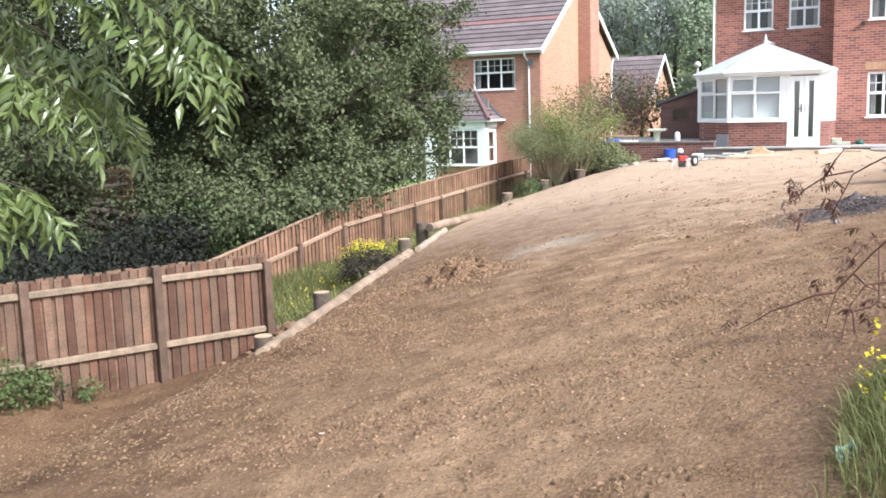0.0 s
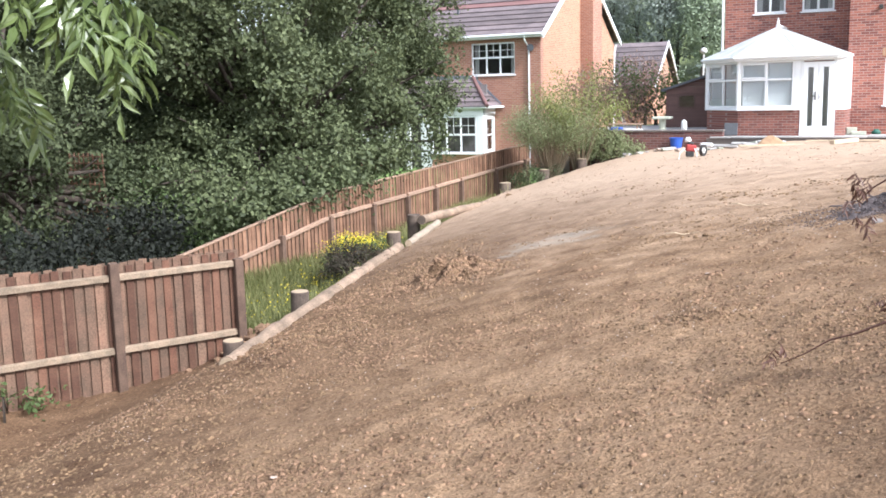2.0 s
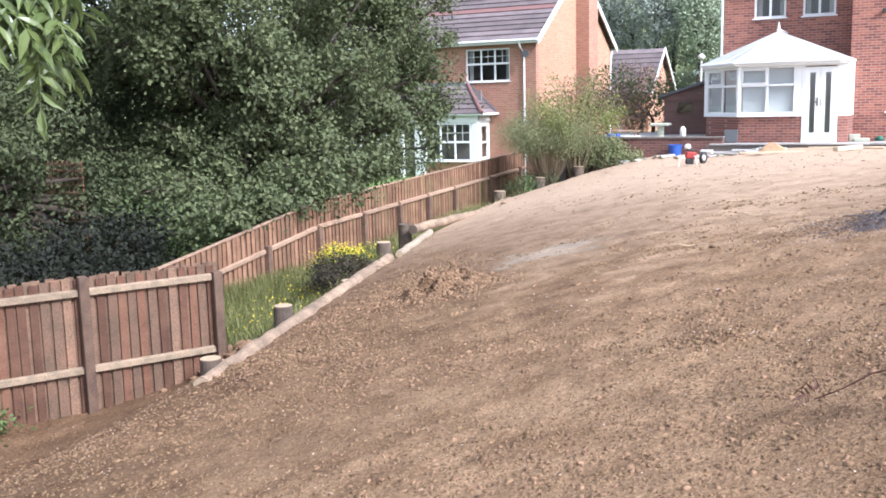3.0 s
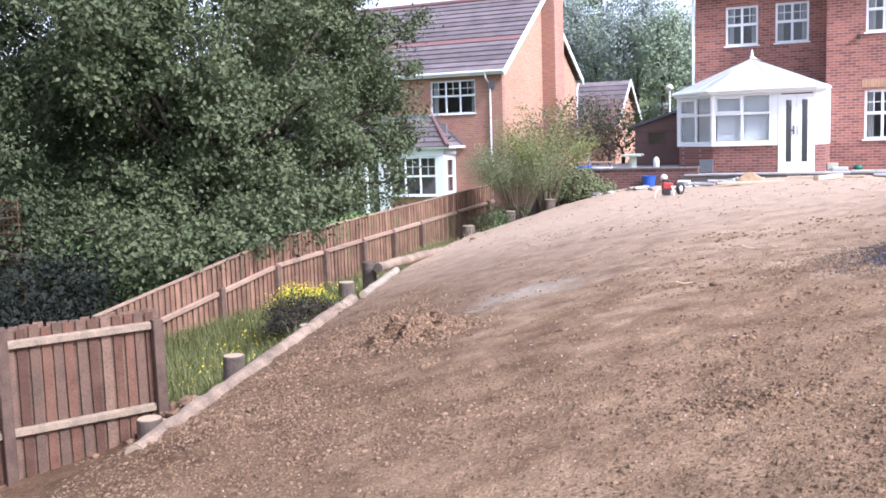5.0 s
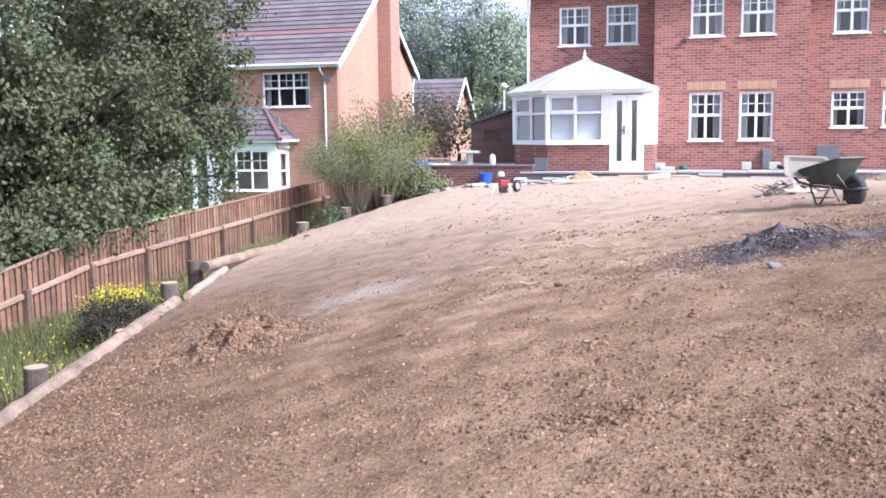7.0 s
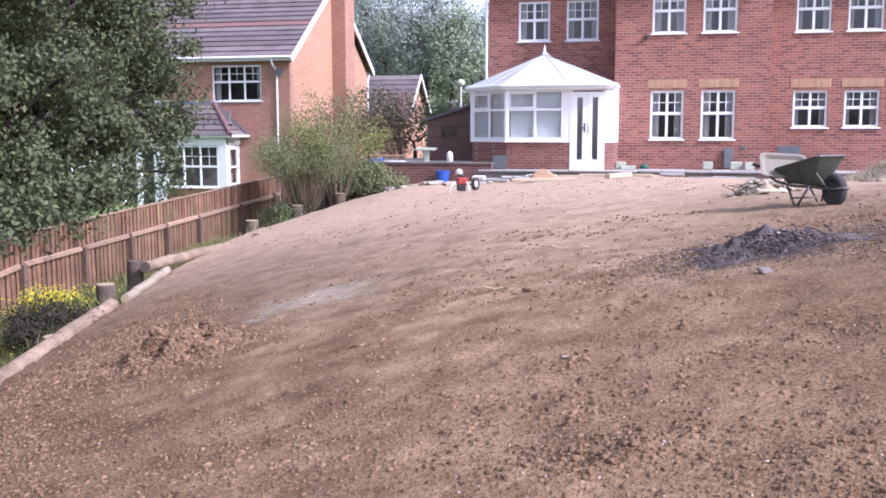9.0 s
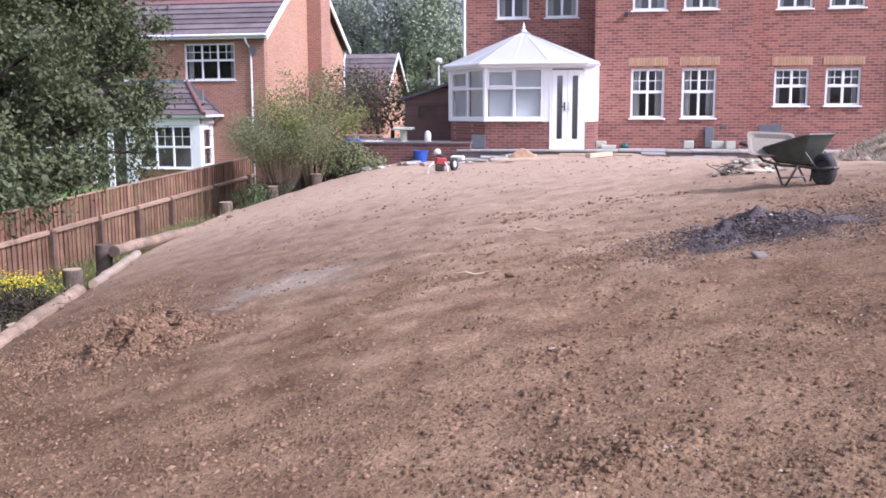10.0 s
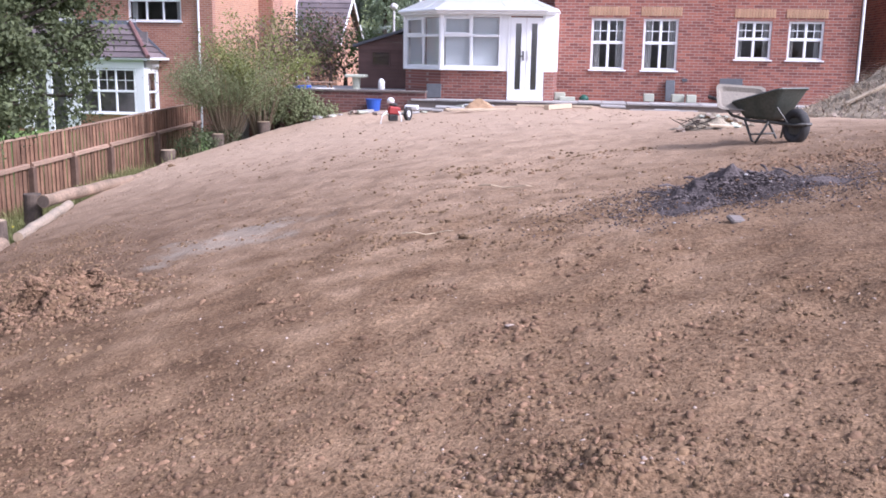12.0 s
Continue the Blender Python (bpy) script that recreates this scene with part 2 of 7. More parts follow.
PLINTH = brick_material("plinth_brick", (0.32, 0.125, 0.09), (0.165, 0.062, 0.05), (0.31, 0.245, 0.215), (0.78, 0.72, 0.70))
BUFF = material("buff_brick_lintel", (0.50, 0.31, 0.19), 0.85, vary=0.2, scale=4, fine=60, random_obj=0.12)
UPVC = material("white_upvc", (0.80, 0.81, 0.81), 0.35, vary=0.03, scale=3, fine=30, bump=0.0, tint=(0.76, 0.77, 0.77))
POLY = leaf_material("white_polycarbonate", (0.84, 0.85, 0.84), (0.80, 0.81, 0.79), 0.6, 0.35)
GLASS = glass_material()
BLIND = leaf_material("pale_blind_fabric", (0.90, 0.91, 0.92), (0.87, 0.89, 0.91), 0.3, 0.8)
CURTAIN = material("cream_curtain", (0.62, 0.60, 0.58), 0.9, vary=0.12, scale=8, fine=50, tint=(0.5, 0.48, 0.47))
DARKROOM = material("dim_interior", (0.22, 0.20, 0.195), 0.9, vary=0.2, scale=2, fine=10, bump=0)
TILE = material("brown_concrete_roof_tile", (0.130, 0.112, 0.116), 0.8, vary=0.3, scale=1.4, fine=25, tint=(0.165, 0.130, 0.130), random_obj=0.22, spec=0.2)
TILE_RED = material("red_roof_tile", (0.215, 0.115, 0.108), 0.8, vary=0.2, scale=2, fine=25, random_obj=0.1)
FENCE = material("red_brown_fence_board", (0.110, 0.042, 0.024), 0.85, vary=0.45, scale=4, fine=45, bump=0.4, tint=(0.092, 0.054, 0.034), random_obj=0.28)
FENCE_WORN = material("worn_grey_brown_fence_board", (0.140, 0.098, 0.066), 0.9, vary=0.45, scale=4, fine=45, bump=0.4, tint=(0.13, 0.065, 0.042), random_obj=0.25)
RAIL_PALE = material("bleached_fence_rail", (0.20, 0.158, 0.110), 0.88, vary=0.4, scale=7, fine=55, bump=0.4, tint=(0.22, 0.155, 0.105), random_obj=0.12)
FENCE_FAR = material("weathered_orange_fence_board", (0.172, 0.085, 0.049), 0.85, vary=0.38, scale=3, fine=45, bump=0.4, tint=(0.19, 0.110, 0.069), random_obj=0.3)
POST = material("dark_fence_post", (0.085, 0.05, 0.035), 0.85, vary=0.35, scale=6, fine=50, bump=0.5, tint=(0.125, 0.08, 0.055), random_obj=0.15)
RAIL = material("weathered_rail", (0.28, 0.20, 0.145), 0.85, vary=0.25, scale=7, fine=55, bump=0.4, tint=(0.27, 0.165, 0.11), random_obj=0.15)
LOG = material("bleached_round_log", (0.185, 0.135, 0.095), 0.9, vary=0.45, scale=4, fine=38, bump=0.6, tint=(0.25, 0.175, 0.12), random_obj=0.12)
LOG_PALE = material("peeled_pale_log", (0.31, 0.26, 0.20), 0.85, vary=0.4, scale=5, fine=40, bump=0.5, tint=(0.23, 0.175, 0.125))
STAKE = material("grey_timber_stake", (0.062, 0.046, 0.037), 0.9, vary=0.35, scale=7, fine=60, bump=0.6, tint=(0.135, 0.10, 0.075), random_obj=0.2)
STAKE_END = material("sawn_stake_end", (0.36, 0.275, 0.185), 0.8, vary=0.25, scale=20, fine=90, tint=(0.36, 0.27, 0.18))
TIMBER = material("new_sawn_timber", (0.50, 0.41, 0.30), 0.75, vary=0.25, scale=6, fine=60, tint=(0.40, 0.31, 0.21))
SLAB = material("grey_paving_slab", (0.36, 0.345, 0.33), 0.85, vary=0.2, scale=3, fine=60, tint=(0.28, 0.265, 0.25), random_obj=0.15)
SLATE = material("dark_grey_slab", (0.11, 0.115, 0.125), 0.75, vary=0.25, scale=5, fine=50, random_obj=0.1)
LEAD = material("blue_grey_lead", (0.17, 0.19, 0.225), 0.6, vary=0.2, scale=5, fine=50)
SAND = material("builders_sand", (0.37, 0.245, 0.145), 0.95, vary=0.2, scale=6, fine=120, bump=0.6, tint=(0.30, 0.19, 0.11))
SHED = material("dark_brown_shed_boards", (0.15, 0.088, 0.074), 0.8, vary=0.25, scale=4, fine=50, random_obj=0.12)
ASH = material("charred_ash", (0.070, 0.060, 0.062), 0.95, vary=0.45, scale=4, fine=40, bump=0.8, tint=(0.155, 0.127, 0.120), depth=0.03, island=0.3, spec=0.08)
GREYSTONE = material("weathered_grey_stone", (0.17, 0.15, 0.138), 0.85, vary=0.25, scale=14, fine=70, tint=(0.13, 0.105, 0.09))
ASHPALE = material("pale_ash", (0.42, 0.40, 0.38), 0.95, vary=0.3, scale=10, fine=80, tint=(0.3, 0.27, 0.25), island=0.3)
BARROW = material("dark_green_barrow_steel", (0.035, 0.06, 0.05), 0.5, vary=0.35, scale=5, fine=40, bump=0.15, tint=(0.09, 0.085, 0.07), spec=0.5)
BARROW_IN = material("dusty_cement_coating", (0.30, 0.262, 0.215), 0.9, vary=0.25, scale=6, fine=60, tint=(0.15, 0.13, 0.105))
TUBE = material("worn_steel_tube", (0.10, 0.095, 0.085), 0.5, metal=0.5, vary=0.3, scale=10, fine=60, bump=0.2)
RUBBER = material("black_rubber", (0.022, 0.022, 0.024), 0.8, vary=0.3, scale=10, fine=70, tint=(0.06, 0.055, 0.05))
RED = material("red_machine_paint", (0.33, 0.045, 0.04), 0.5, vary=0.2, scale=9, fine=50, bump=0.1)
WHITE = material("white_plastic", (0.75, 0.74, 0.72), 0.5, vary=0.1, scale=8, fine=50, bump=0.1)
BLUE = material("blue_plastic", (0.035, 0.10, 0.42), 0.45, vary=0.2, scale=8, fine=50, bump=0.1)
GREEN_PL = material("dark_green_plastic", (0.02, 0.10, 0.07), 0.5, vary=0.2, scale=8, fine=50, bump=0.1)
CONCRETE = material("pale_cast_stone", (0.50, 0.50, 0.43), 0.85, vary=0.2, scale=8, fine=60, tint=(0.36, 0.38, 0.28))
BARK = material("grey_brown_bark", (0.062, 0.047, 0.036), 0.95, vary=0.35, scale=8, fine=60, bump=0.9, depth=0.02)
TWIG = material("reddish_twig", (0.13, 0.06, 0.045), 0.8, vary=0.3, scale=15, fine=80)
STRAW = material("dry_straw_stems", (0.40, 0.315, 0.22), 0.9, vary=0.25, scale=8, fine=60, bump=0.2, island=0.35, tint=(0.33, 0.26, 0.17))
HEAP = material("spoil_heap_earth", (0.27, 0.21, 0.155), 0.95, vary=0.35, scale=3, fine=50, bump=0.9, depth=0.04, tint=(0.36, 0.31, 0.22))
LEAF_OAK = leaf_material("dark_oak_leaves", (0.038, 0.050, 0.026), (0.150, 0.174, 0.080), 0.3, 0.6)
LEAF_HOLLY = leaf_material("dark_evergreen_leaves", (0.028, 0.037, 0.019), (0.100, 0.118, 0.054), 0.25, 0.7)
LEAF_ASH = leaf_material("fresh_ash_leaves", (0.060, 0.090, 0.025), (0.165, 0.205, 0.070), 0.35, 0.24)
# near-black leaves: the deep shade behind the fence is put into their colour
LEAF_SHADE = leaf_material("shade_black_leaves", (0.008, 0.009, 0.007), (0.018, 0.021, 0.014), 0.05, 0.8)
LEAF_LOW = leaf_material("bright_hedge_leaves", (0.065, 0.105, 0.035), (0.15, 0.195, 0.075), 0.35, 0.6)
LEAF_BUSH = leaf_material("feathery_olive_foliage", (0.17, 0.20, 0.095), (0.27, 0.29, 0.15), 0.35, 0.7)
LEAF_YEL = leaf_material("yellow_green_foliage", (0.16, 0.19, 0.06), (0.27, 0.28, 0.10), 0.4, 0.6)
LEAF_RED = leaf_material("bronze_leaves", (0.075, 0.034, 0.025), (0.155, 0.075, 0.048), 0.3)
LEAF_BROWN = leaf_material("dull_brown_green_leaves", (0.028, 0.025, 0.018), (0.060, 0.050, 0.034), 0.15, 0.8)
LEAF_PURPLE = leaf_material("purple_leaves", (0.20, 0.125, 0.11), (0.29, 0.21, 0.165), 0.3, 0.8)
# pale greyed leaf colours with the distance haze painted in
LEAF_FAR = leaf_material("hazed_wood_leaves", (0.215, 0.25, 0.215), (0.30, 0.33, 0.285), 0.2, 0.8)
LEAF_FAR_LIGHT = leaf_material("hazed_bright_leaves", (0.24, 0.29, 0.195), (0.31, 0.36, 0.245), 0.2, 0.8)
GRASS = leaf_material("grass_blades", (0.095, 0.108, 0.036), (0.185, 0.19, 0.07), 0.35, 0.6)
GRASS_DRY = leaf_material("seeding_grass", (0.20, 0.22, 0.08), (0.34, 0.32, 0.15), 0.35, 0.6)
FLOWER = leaf_material("yellow_flowers", (0.62, 0.50, 0.02), (0.75, 0.62, 0.06), 0.3, 0.6)


# ---- building helpers ----
class Geo:
    """Collects vertices and faces of one mesh, in world metres."""

    def __init__(self):
        self.v, self.f = [], []

    def add(self, verts, faces):
        k = len(self.v)
        self.v += [tuple(p) for p in verts]
        self.f += [tuple(i + k for i in face) for face in faces]
        return self

    def box(self, x0, x1, y0, y1, z0, z1, m=None, c=0.0):
        """A box; c chamfers its edges; m turns and moves it."""
        if not c:
            vs = [(x, y, z) for z in (z0, z1) for y in (y0, y1) for x in (x0, x1)]
            fs = [(0, 2, 3, 1), (4, 5, 7, 6), (0, 1, 5, 4), (2, 6, 7, 3), (0, 4, 6, 2), (1, 3, 7, 5)]
        else:
            vs, fs, key = [], [], {}
            lo, hi = (x0, y0, z0), (x1, y1, z1)
            for sx in (0, 1):
                for sy in (0, 1):
                    for sz in (0, 1):
                        s = (sx, sy, sz)
                        for a in range(3):
                            q = []
                            for b in range(3):
                                edge = hi[b] if s[b] else lo[b]
                                q.append(edge if b == a else edge + (-c if s[b] else c))
                            key[s, a] = len(vs)
                            vs.append(q)
            for a in range(3):
                b, d = (a + 1) % 3, (a + 2) % 3
                for sa in (0, 1):
                    ring = []
                    for sb, sd in ((0, 0), (1, 0), (1, 1), (0, 1)):
                        s = [0, 0, 0]
                        s[a], s[b], s[d] = sa, sb, sd
                        ring.append(key[tuple(s), a])
                    fs.append(tuple(ring if sa else ring[::-1]))
                for sb in (0, 1):
                    for sd in (0, 1):
                        ends = []
                        for sa in (0, 1):
                            s = [0, 0, 0]
                            s[a], s[b], s[d] = sa, sb, sd
                            ends.append(tuple(s))
                        q = (key[ends[0], b], key[ends[1], b], key[ends[1], d], key[ends[0], d])
                        fs.append(q if sb == sd else q[::-1])
            for sx in (0, 1):
                for sy in (0, 1):
                    for sz in (0, 1):
                        q = tuple(key[(sx, sy, sz), a] for a in range(3))
                        fs.append(q if (sx + sy + sz) % 2 else q[::-1])
        if m is not None:
            vs = [m @ Vector(p) for p in vs]
        return self.add(vs, fs)

    def tube(self, pts, radii, n=8, cap=True):
        """A round bar along points, with its own radius at each."""
        pts = [Vector(p) for p in pts]
        if not hasattr(radii, "__len__"):
            radii = [radii] * len(pts)
        vs, fs = [], []
        for i, p in enumerate(pts):
            d = (pts[min(i + 1, len(pts) - 1)] - pts[max(i - 1, 0)]).normalized()
            a = d.cross(Vector((0, 0, 1)) if abs(d.z) < 0.9 else Vector((1, 0, 0))).normalized()
            b = d.cross(a)
            for k in range(n):
                w = 2 * math.pi * k / n
                vs.append(p + (a * math.cos(w) + b * math.sin(w)) * radii[i])
        for i in range(len(pts) - 1):
            for k in range(n):
                j = (k + 1) % n
                fs.append((i * n + k, i * n + j, (i + 1) * n + j, (i + 1) * n + k))
        if cap:
            fs.append(tuple(range(n))[::-1])
            fs.append(tuple((len(pts) - 1) * n + k for k in range(n)))
        return self.add(vs, fs)

    def prism(self, ring, lift):
        """A slab between a flat ring of points and its copy moved by lift."""
        n = len(ring)
        vs = [Vector(p) for p in ring] + [Vector(p) + Vector(lift) for p in ring]
        fs = [tuple(range(n))[::-1], tuple(range(n, 2 * n))]
        fs += [(i, (i + 1) % n, n + (i + 1) % n, n + i) for i in range(n)]
        return self.add(vs, fs)

    def ring_frame(self, x0, x1, y0, y1, z0, z1, f, m=None, f2=None):
        """A rectangular frame in the x-z plane, as one closed shape; f: its bar's width, f2: that of its foot and head."""
        f2 = f2 or f
        vs = []
        for y in (y0, y1):
            vs += [(x0, y, z0), (x1, y, z0), (x1, y, z1), (x0, y, z1)]
            vs += [(x0 + f, y, z0 + f2), (x1 - f, y, z0 + f2), (x1 - f, y, z1 - f2), (x0 + f, y, z1 - f2)]
        fs = []
        for i in range(4):
            j = (i + 1) % 4
            fs += [(i, j, 4 + j, 4 + i), (8 + j, 8 + i, 12 + i, 12 + j), (i, 8 + i, 8 + j, j), (4 + i, 4 + j, 12 + j, 12 + i)]
        if m is not None:
            vs = [m @ Vector(p) for p in vs]
        return self.add(vs, fs)

    def rock(self, x, y, z, r, rng, flat=0.7):
        """A crumb: a rough octahedral lump."""
        ax = rng.uniform(0, 6.28)
        rx, ry, rz = r * rng.uniform(0.7, 1.4), r * rng.uniform(0.6, 1.1), r * flat * rng.uniform(0.6, 1.2)
        ca, sa = math.cos(ax), math.sin(ax)
        vs = []
        for i, (h, k) in enumerate(((-0.6, 0.75), (0.35, 0.9))):
            for j in range(5):
                w = 6.283 * (j + 0.5 * i) / 5
                q = k * rng.uniform(0.75, 1.2)
                u, v = math.cos(w) * q * rx, math.sin(w) * q * ry
                vs.append((x + u * ca - v * sa, y + u * sa + v * ca, z + h * rz))
        vs.append((x, y, z + rz * rng.uniform(0.8, 1.1)))
        fs = [(j, (j + 1) % 5, 5 + j) for j in range(5)] + [((j + 1) % 5, 5 + (j + 1) % 5, 5 + j) for j in range(5)]
        fs += [(5 + j, 5 + (j + 1) % 5, 10) for j in range(5)]
        return self.add(vs, fs)

    def mesh(self, name):
        me = bpy.data.meshes.new(name)
        me.from_pydata(self.v, [], self.f)
        return me

    def make(self, name, mat, parent=None, label="", smooth=False):
        me = self.mesh(name)
        me.materials.append(mat)
        if smooth:
            me.polygons.foreach_set("use_smooth", [True] * len(me.polygons))
        ob = new(name, me)
        if parent is not None:
            under(ob, parent)
        if label:
            tagged(ob, label)
        return ob


BASE = {}


def under(ob, parent):
    """Hang a part, built in world metres, under its thing."""
    ob.parent = parent
    base = BASE.get(parent.name, Vector())
    ob.matrix_parent_inverse = Matrix.Translation(-base)
    BASE[ob.name] = base * 0


def thing(name, base, label, category, group="", kind=""):
    """An Empty at the base of a thing, which carries its parts."""
    e = new(name)
    e.location = base
    e.empty_display_size = 0.2
    BASE[e.name] = Vector(base)
    return tagged(e, label, category, group, kind)


def single(g, name, mat, label, category, group="", kind="", smooth=False):
    return tagged(g.make(name, mat, smooth=smooth), label, category, group, kind)


def smoothstep(a, b, x):
    t = np.clip((x - a) / (b - a), 0, 1)
    return t * t * (3 - 2 * t)


def lattice(x, y, seed):
    """Smooth value noise on a unit lattice, -1 to 1, for arrays."""
    xi, yi = np.floor(x).astype(int), np.floor(y).astype(int)
    fx, fy = x - xi, y - yi
    fx, fy = fx * fx * (3 - 2 * fx), fy * fy * (3 - 2 * fy)

    def h(i, j):
        s = np.sin(i * 127.1 + j * 311.7 + seed * 74.7) * 43758.5453
        return (s - np.floor(s)) * 2 - 1
    return (h(xi, yi) * (1 - fx) + h(xi + 1, yi) * fx) * (1 - fy) + (h(xi, yi + 1) * (1 - fx) + h(xi + 1, yi + 1) * fx) * fy


# ---- the lie of the land ----
def log_line(y):
    """x of the log edging along the bank, by y."""
    y = np.asarray(y, float)
    return 0.15 + np.where(y < -12, -6.35 - 0.235 * (y + 21), np.where(y < -6, -8.46 - 0.13 * (y + 12), -9.24 + 0.5 * (y + 6)))


def bare(x, y):
    """Height of the raked soil, before crumbs."""
    x, y = np.asarray(x, float), np.asarray(y, float)
    x, v = np.clip(x, -9.6, 4.5), np.clip(y, -34, -1.5) / 10
    fall = 0.19 * smoothstep(-8.5, -3.0, y) * smoothstep(-6.3, -4.3, x)      # down again towards the house
    return 0.1774 - 0.0457 * x - 0.0179 * x * x - 0.0634 * v - 0.1249 * x * v - 0.1153 * v * v - 0.0074 * x * x * v - fall


def land(x, y):
    """Height of the land: soil, the bank beyond the logs, neighbours' gardens, the hill behind."""
    x, y = np.asarray(x, float), np.asarray(y, float)
    z = bare(x, y)
    off = log_line(np.clip(y, -21, -1)) - x                      # metres beyond the logs
    near = smoothstep(-19.4, -20.6, y)                            # by the near fence the soil runs on
    drop = smoothstep(0.0, 0.7, off) * (0.42 - 0.30 * smoothstep(-6, -2, y)) * (1 - near)
    z = z - drop - near * smoothstep(-0.4, 1.2, off) * 0.25
    low = -2.05 + 0.02 * (np.clip(y, -30, 30) + 12)
    z = np.where(off > 0, z * (1 - smoothstep(0.8, 3.2, off)) + low * smoothstep(0.8, 3.2, off), z)
    side = smoothstep(4.5, 12, x)
    z = z + side * 0.5 * smoothstep(-30, -10, y)
    z = np.where((y > -1.4) & (x > -9), np.maximum(z, 0.02 + 0 * z), z)
    far = np.maximum(0, y - 38)
    z = z + 0.16 * far * smoothstep(38, 60, y) * (1 - 0.55 * smoothstep(120, 260, y))
    return z


def crumbs(x, y):
    """Relief of raked soil, with the tipped and rutted places."""
    h = 0.012 * lattice(x * 1.3 + y * 0.4, y * 1.7 - x * 0.3, 1) + 0.013 * lattice(x * 4.1 + y * 0.9, y * 5.1 - x * 1.1, 2) + 0.010 * lattice(x * 9.7 + y * 2, y * 9.3 - x * 3, 3)
    h = h + 0.010 * np.abs(lattice(x * 12.1 - y * 3, y * 11.9 + x * 4, 4)) * (0.6 + 0.7 * lattice(x * 0.7, y * 0.9, 8))
    for cx, cy, r, a in ((-4.45, -18.85, 0.55, 0.17), (-0.05, -23.05, 0.36, 0.03), (-5.3, -21.6, 0.8, 0.04), (-1.6, -24.6, 0.7, 0.02), (-4.6, -23.4, 0.9, 0.03), (1.3, -21.5, 0.7, 0.02)):
        g = np.exp(-(((x - cx) / r) ** 2 + ((y - cy) / (r * 0.8)) ** 2))
        h = h + g * a * (1 + 1.3 * lattice(x * 7, y * 8, 9))
    return h


def ground_z(x, y):
    return float(land(x, y) + (crumbs(np.array(x), np.array(y)) if -9 < x < 7 else 0))


def axis(lo, hi, step, far_lo, far_hi):
    """Fine steps from lo to hi, growing ones beyond."""
    mid = list(np.arange(lo, hi, step))
    a, s, x = [], step * 3, lo
    while x > far_lo:
        x -= s
        s *= 1.22
        a.append(x)
    b, s, x = [], step * 3, mid[-1]
    while x < far_hi:
        x += s
        s *= 1.22
        b.append(x)
    return np.array(a[::-1] + mid + b)


def build_ground():
    xs, ys = axis(-8.6, 6.4, 0.045, -700, 700), axis(-29.0, -2.2, 0.055, -500, 900)
    X, Y = np.meshgrid(xs, ys)
    inside = smoothstep(-0.1, 0.25, X - log_line(np.clip(Y, -21, -1))) * (1 - smoothstep(6.6, 7.4, X)) * smoothstep(-33, -31, Y) * (1 - smoothstep(-2.6, -2.2, Y))
    inside = np.where(Y < -20, np.maximum(inside, (1 - smoothstep(6.6, 7.4, X)) * smoothstep(-10, -9, X)), inside)
    Z = land(X, Y) + crumbs(X, Y) * inside + (1 - inside) * 0.05 * lattice(X * 0.9, Y * 0.9, 7)
    nx, ny = len(xs), len(ys)
    verts = np.stack([X, Y, Z], -1).reshape(-1, 3)
    i = np.arange(nx * ny).reshape(ny, nx)
    faces = np.stack([i[:-1, :-1], i[:-1, 1:], i[1:, 1:], i[1:, :-1]], -1).reshape(-1, 4)
    me = bpy.data.meshes.new("ground")
    me.from_pydata(verts.tolist(), [], faces.tolist())
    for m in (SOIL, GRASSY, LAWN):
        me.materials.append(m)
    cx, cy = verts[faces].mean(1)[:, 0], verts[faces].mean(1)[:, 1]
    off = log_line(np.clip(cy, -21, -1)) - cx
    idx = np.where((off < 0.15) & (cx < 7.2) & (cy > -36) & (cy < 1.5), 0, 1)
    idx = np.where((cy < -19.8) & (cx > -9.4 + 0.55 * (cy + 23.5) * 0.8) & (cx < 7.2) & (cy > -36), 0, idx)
    idx = np.where((cx < -11.2) & (cy > -6) & (cy < 9) & (cx > -40), 2, idx)
    me.polygons.foreach_set("material_index", idx.astype(np.int32))
    me.polygons.foreach_set("use_smooth", [True] * len(me.polygons))
    tagged(new("ground", me), "bare raked brown topsoil sloping down to a grassy bank", "ground", kind="structure")


build_ground()


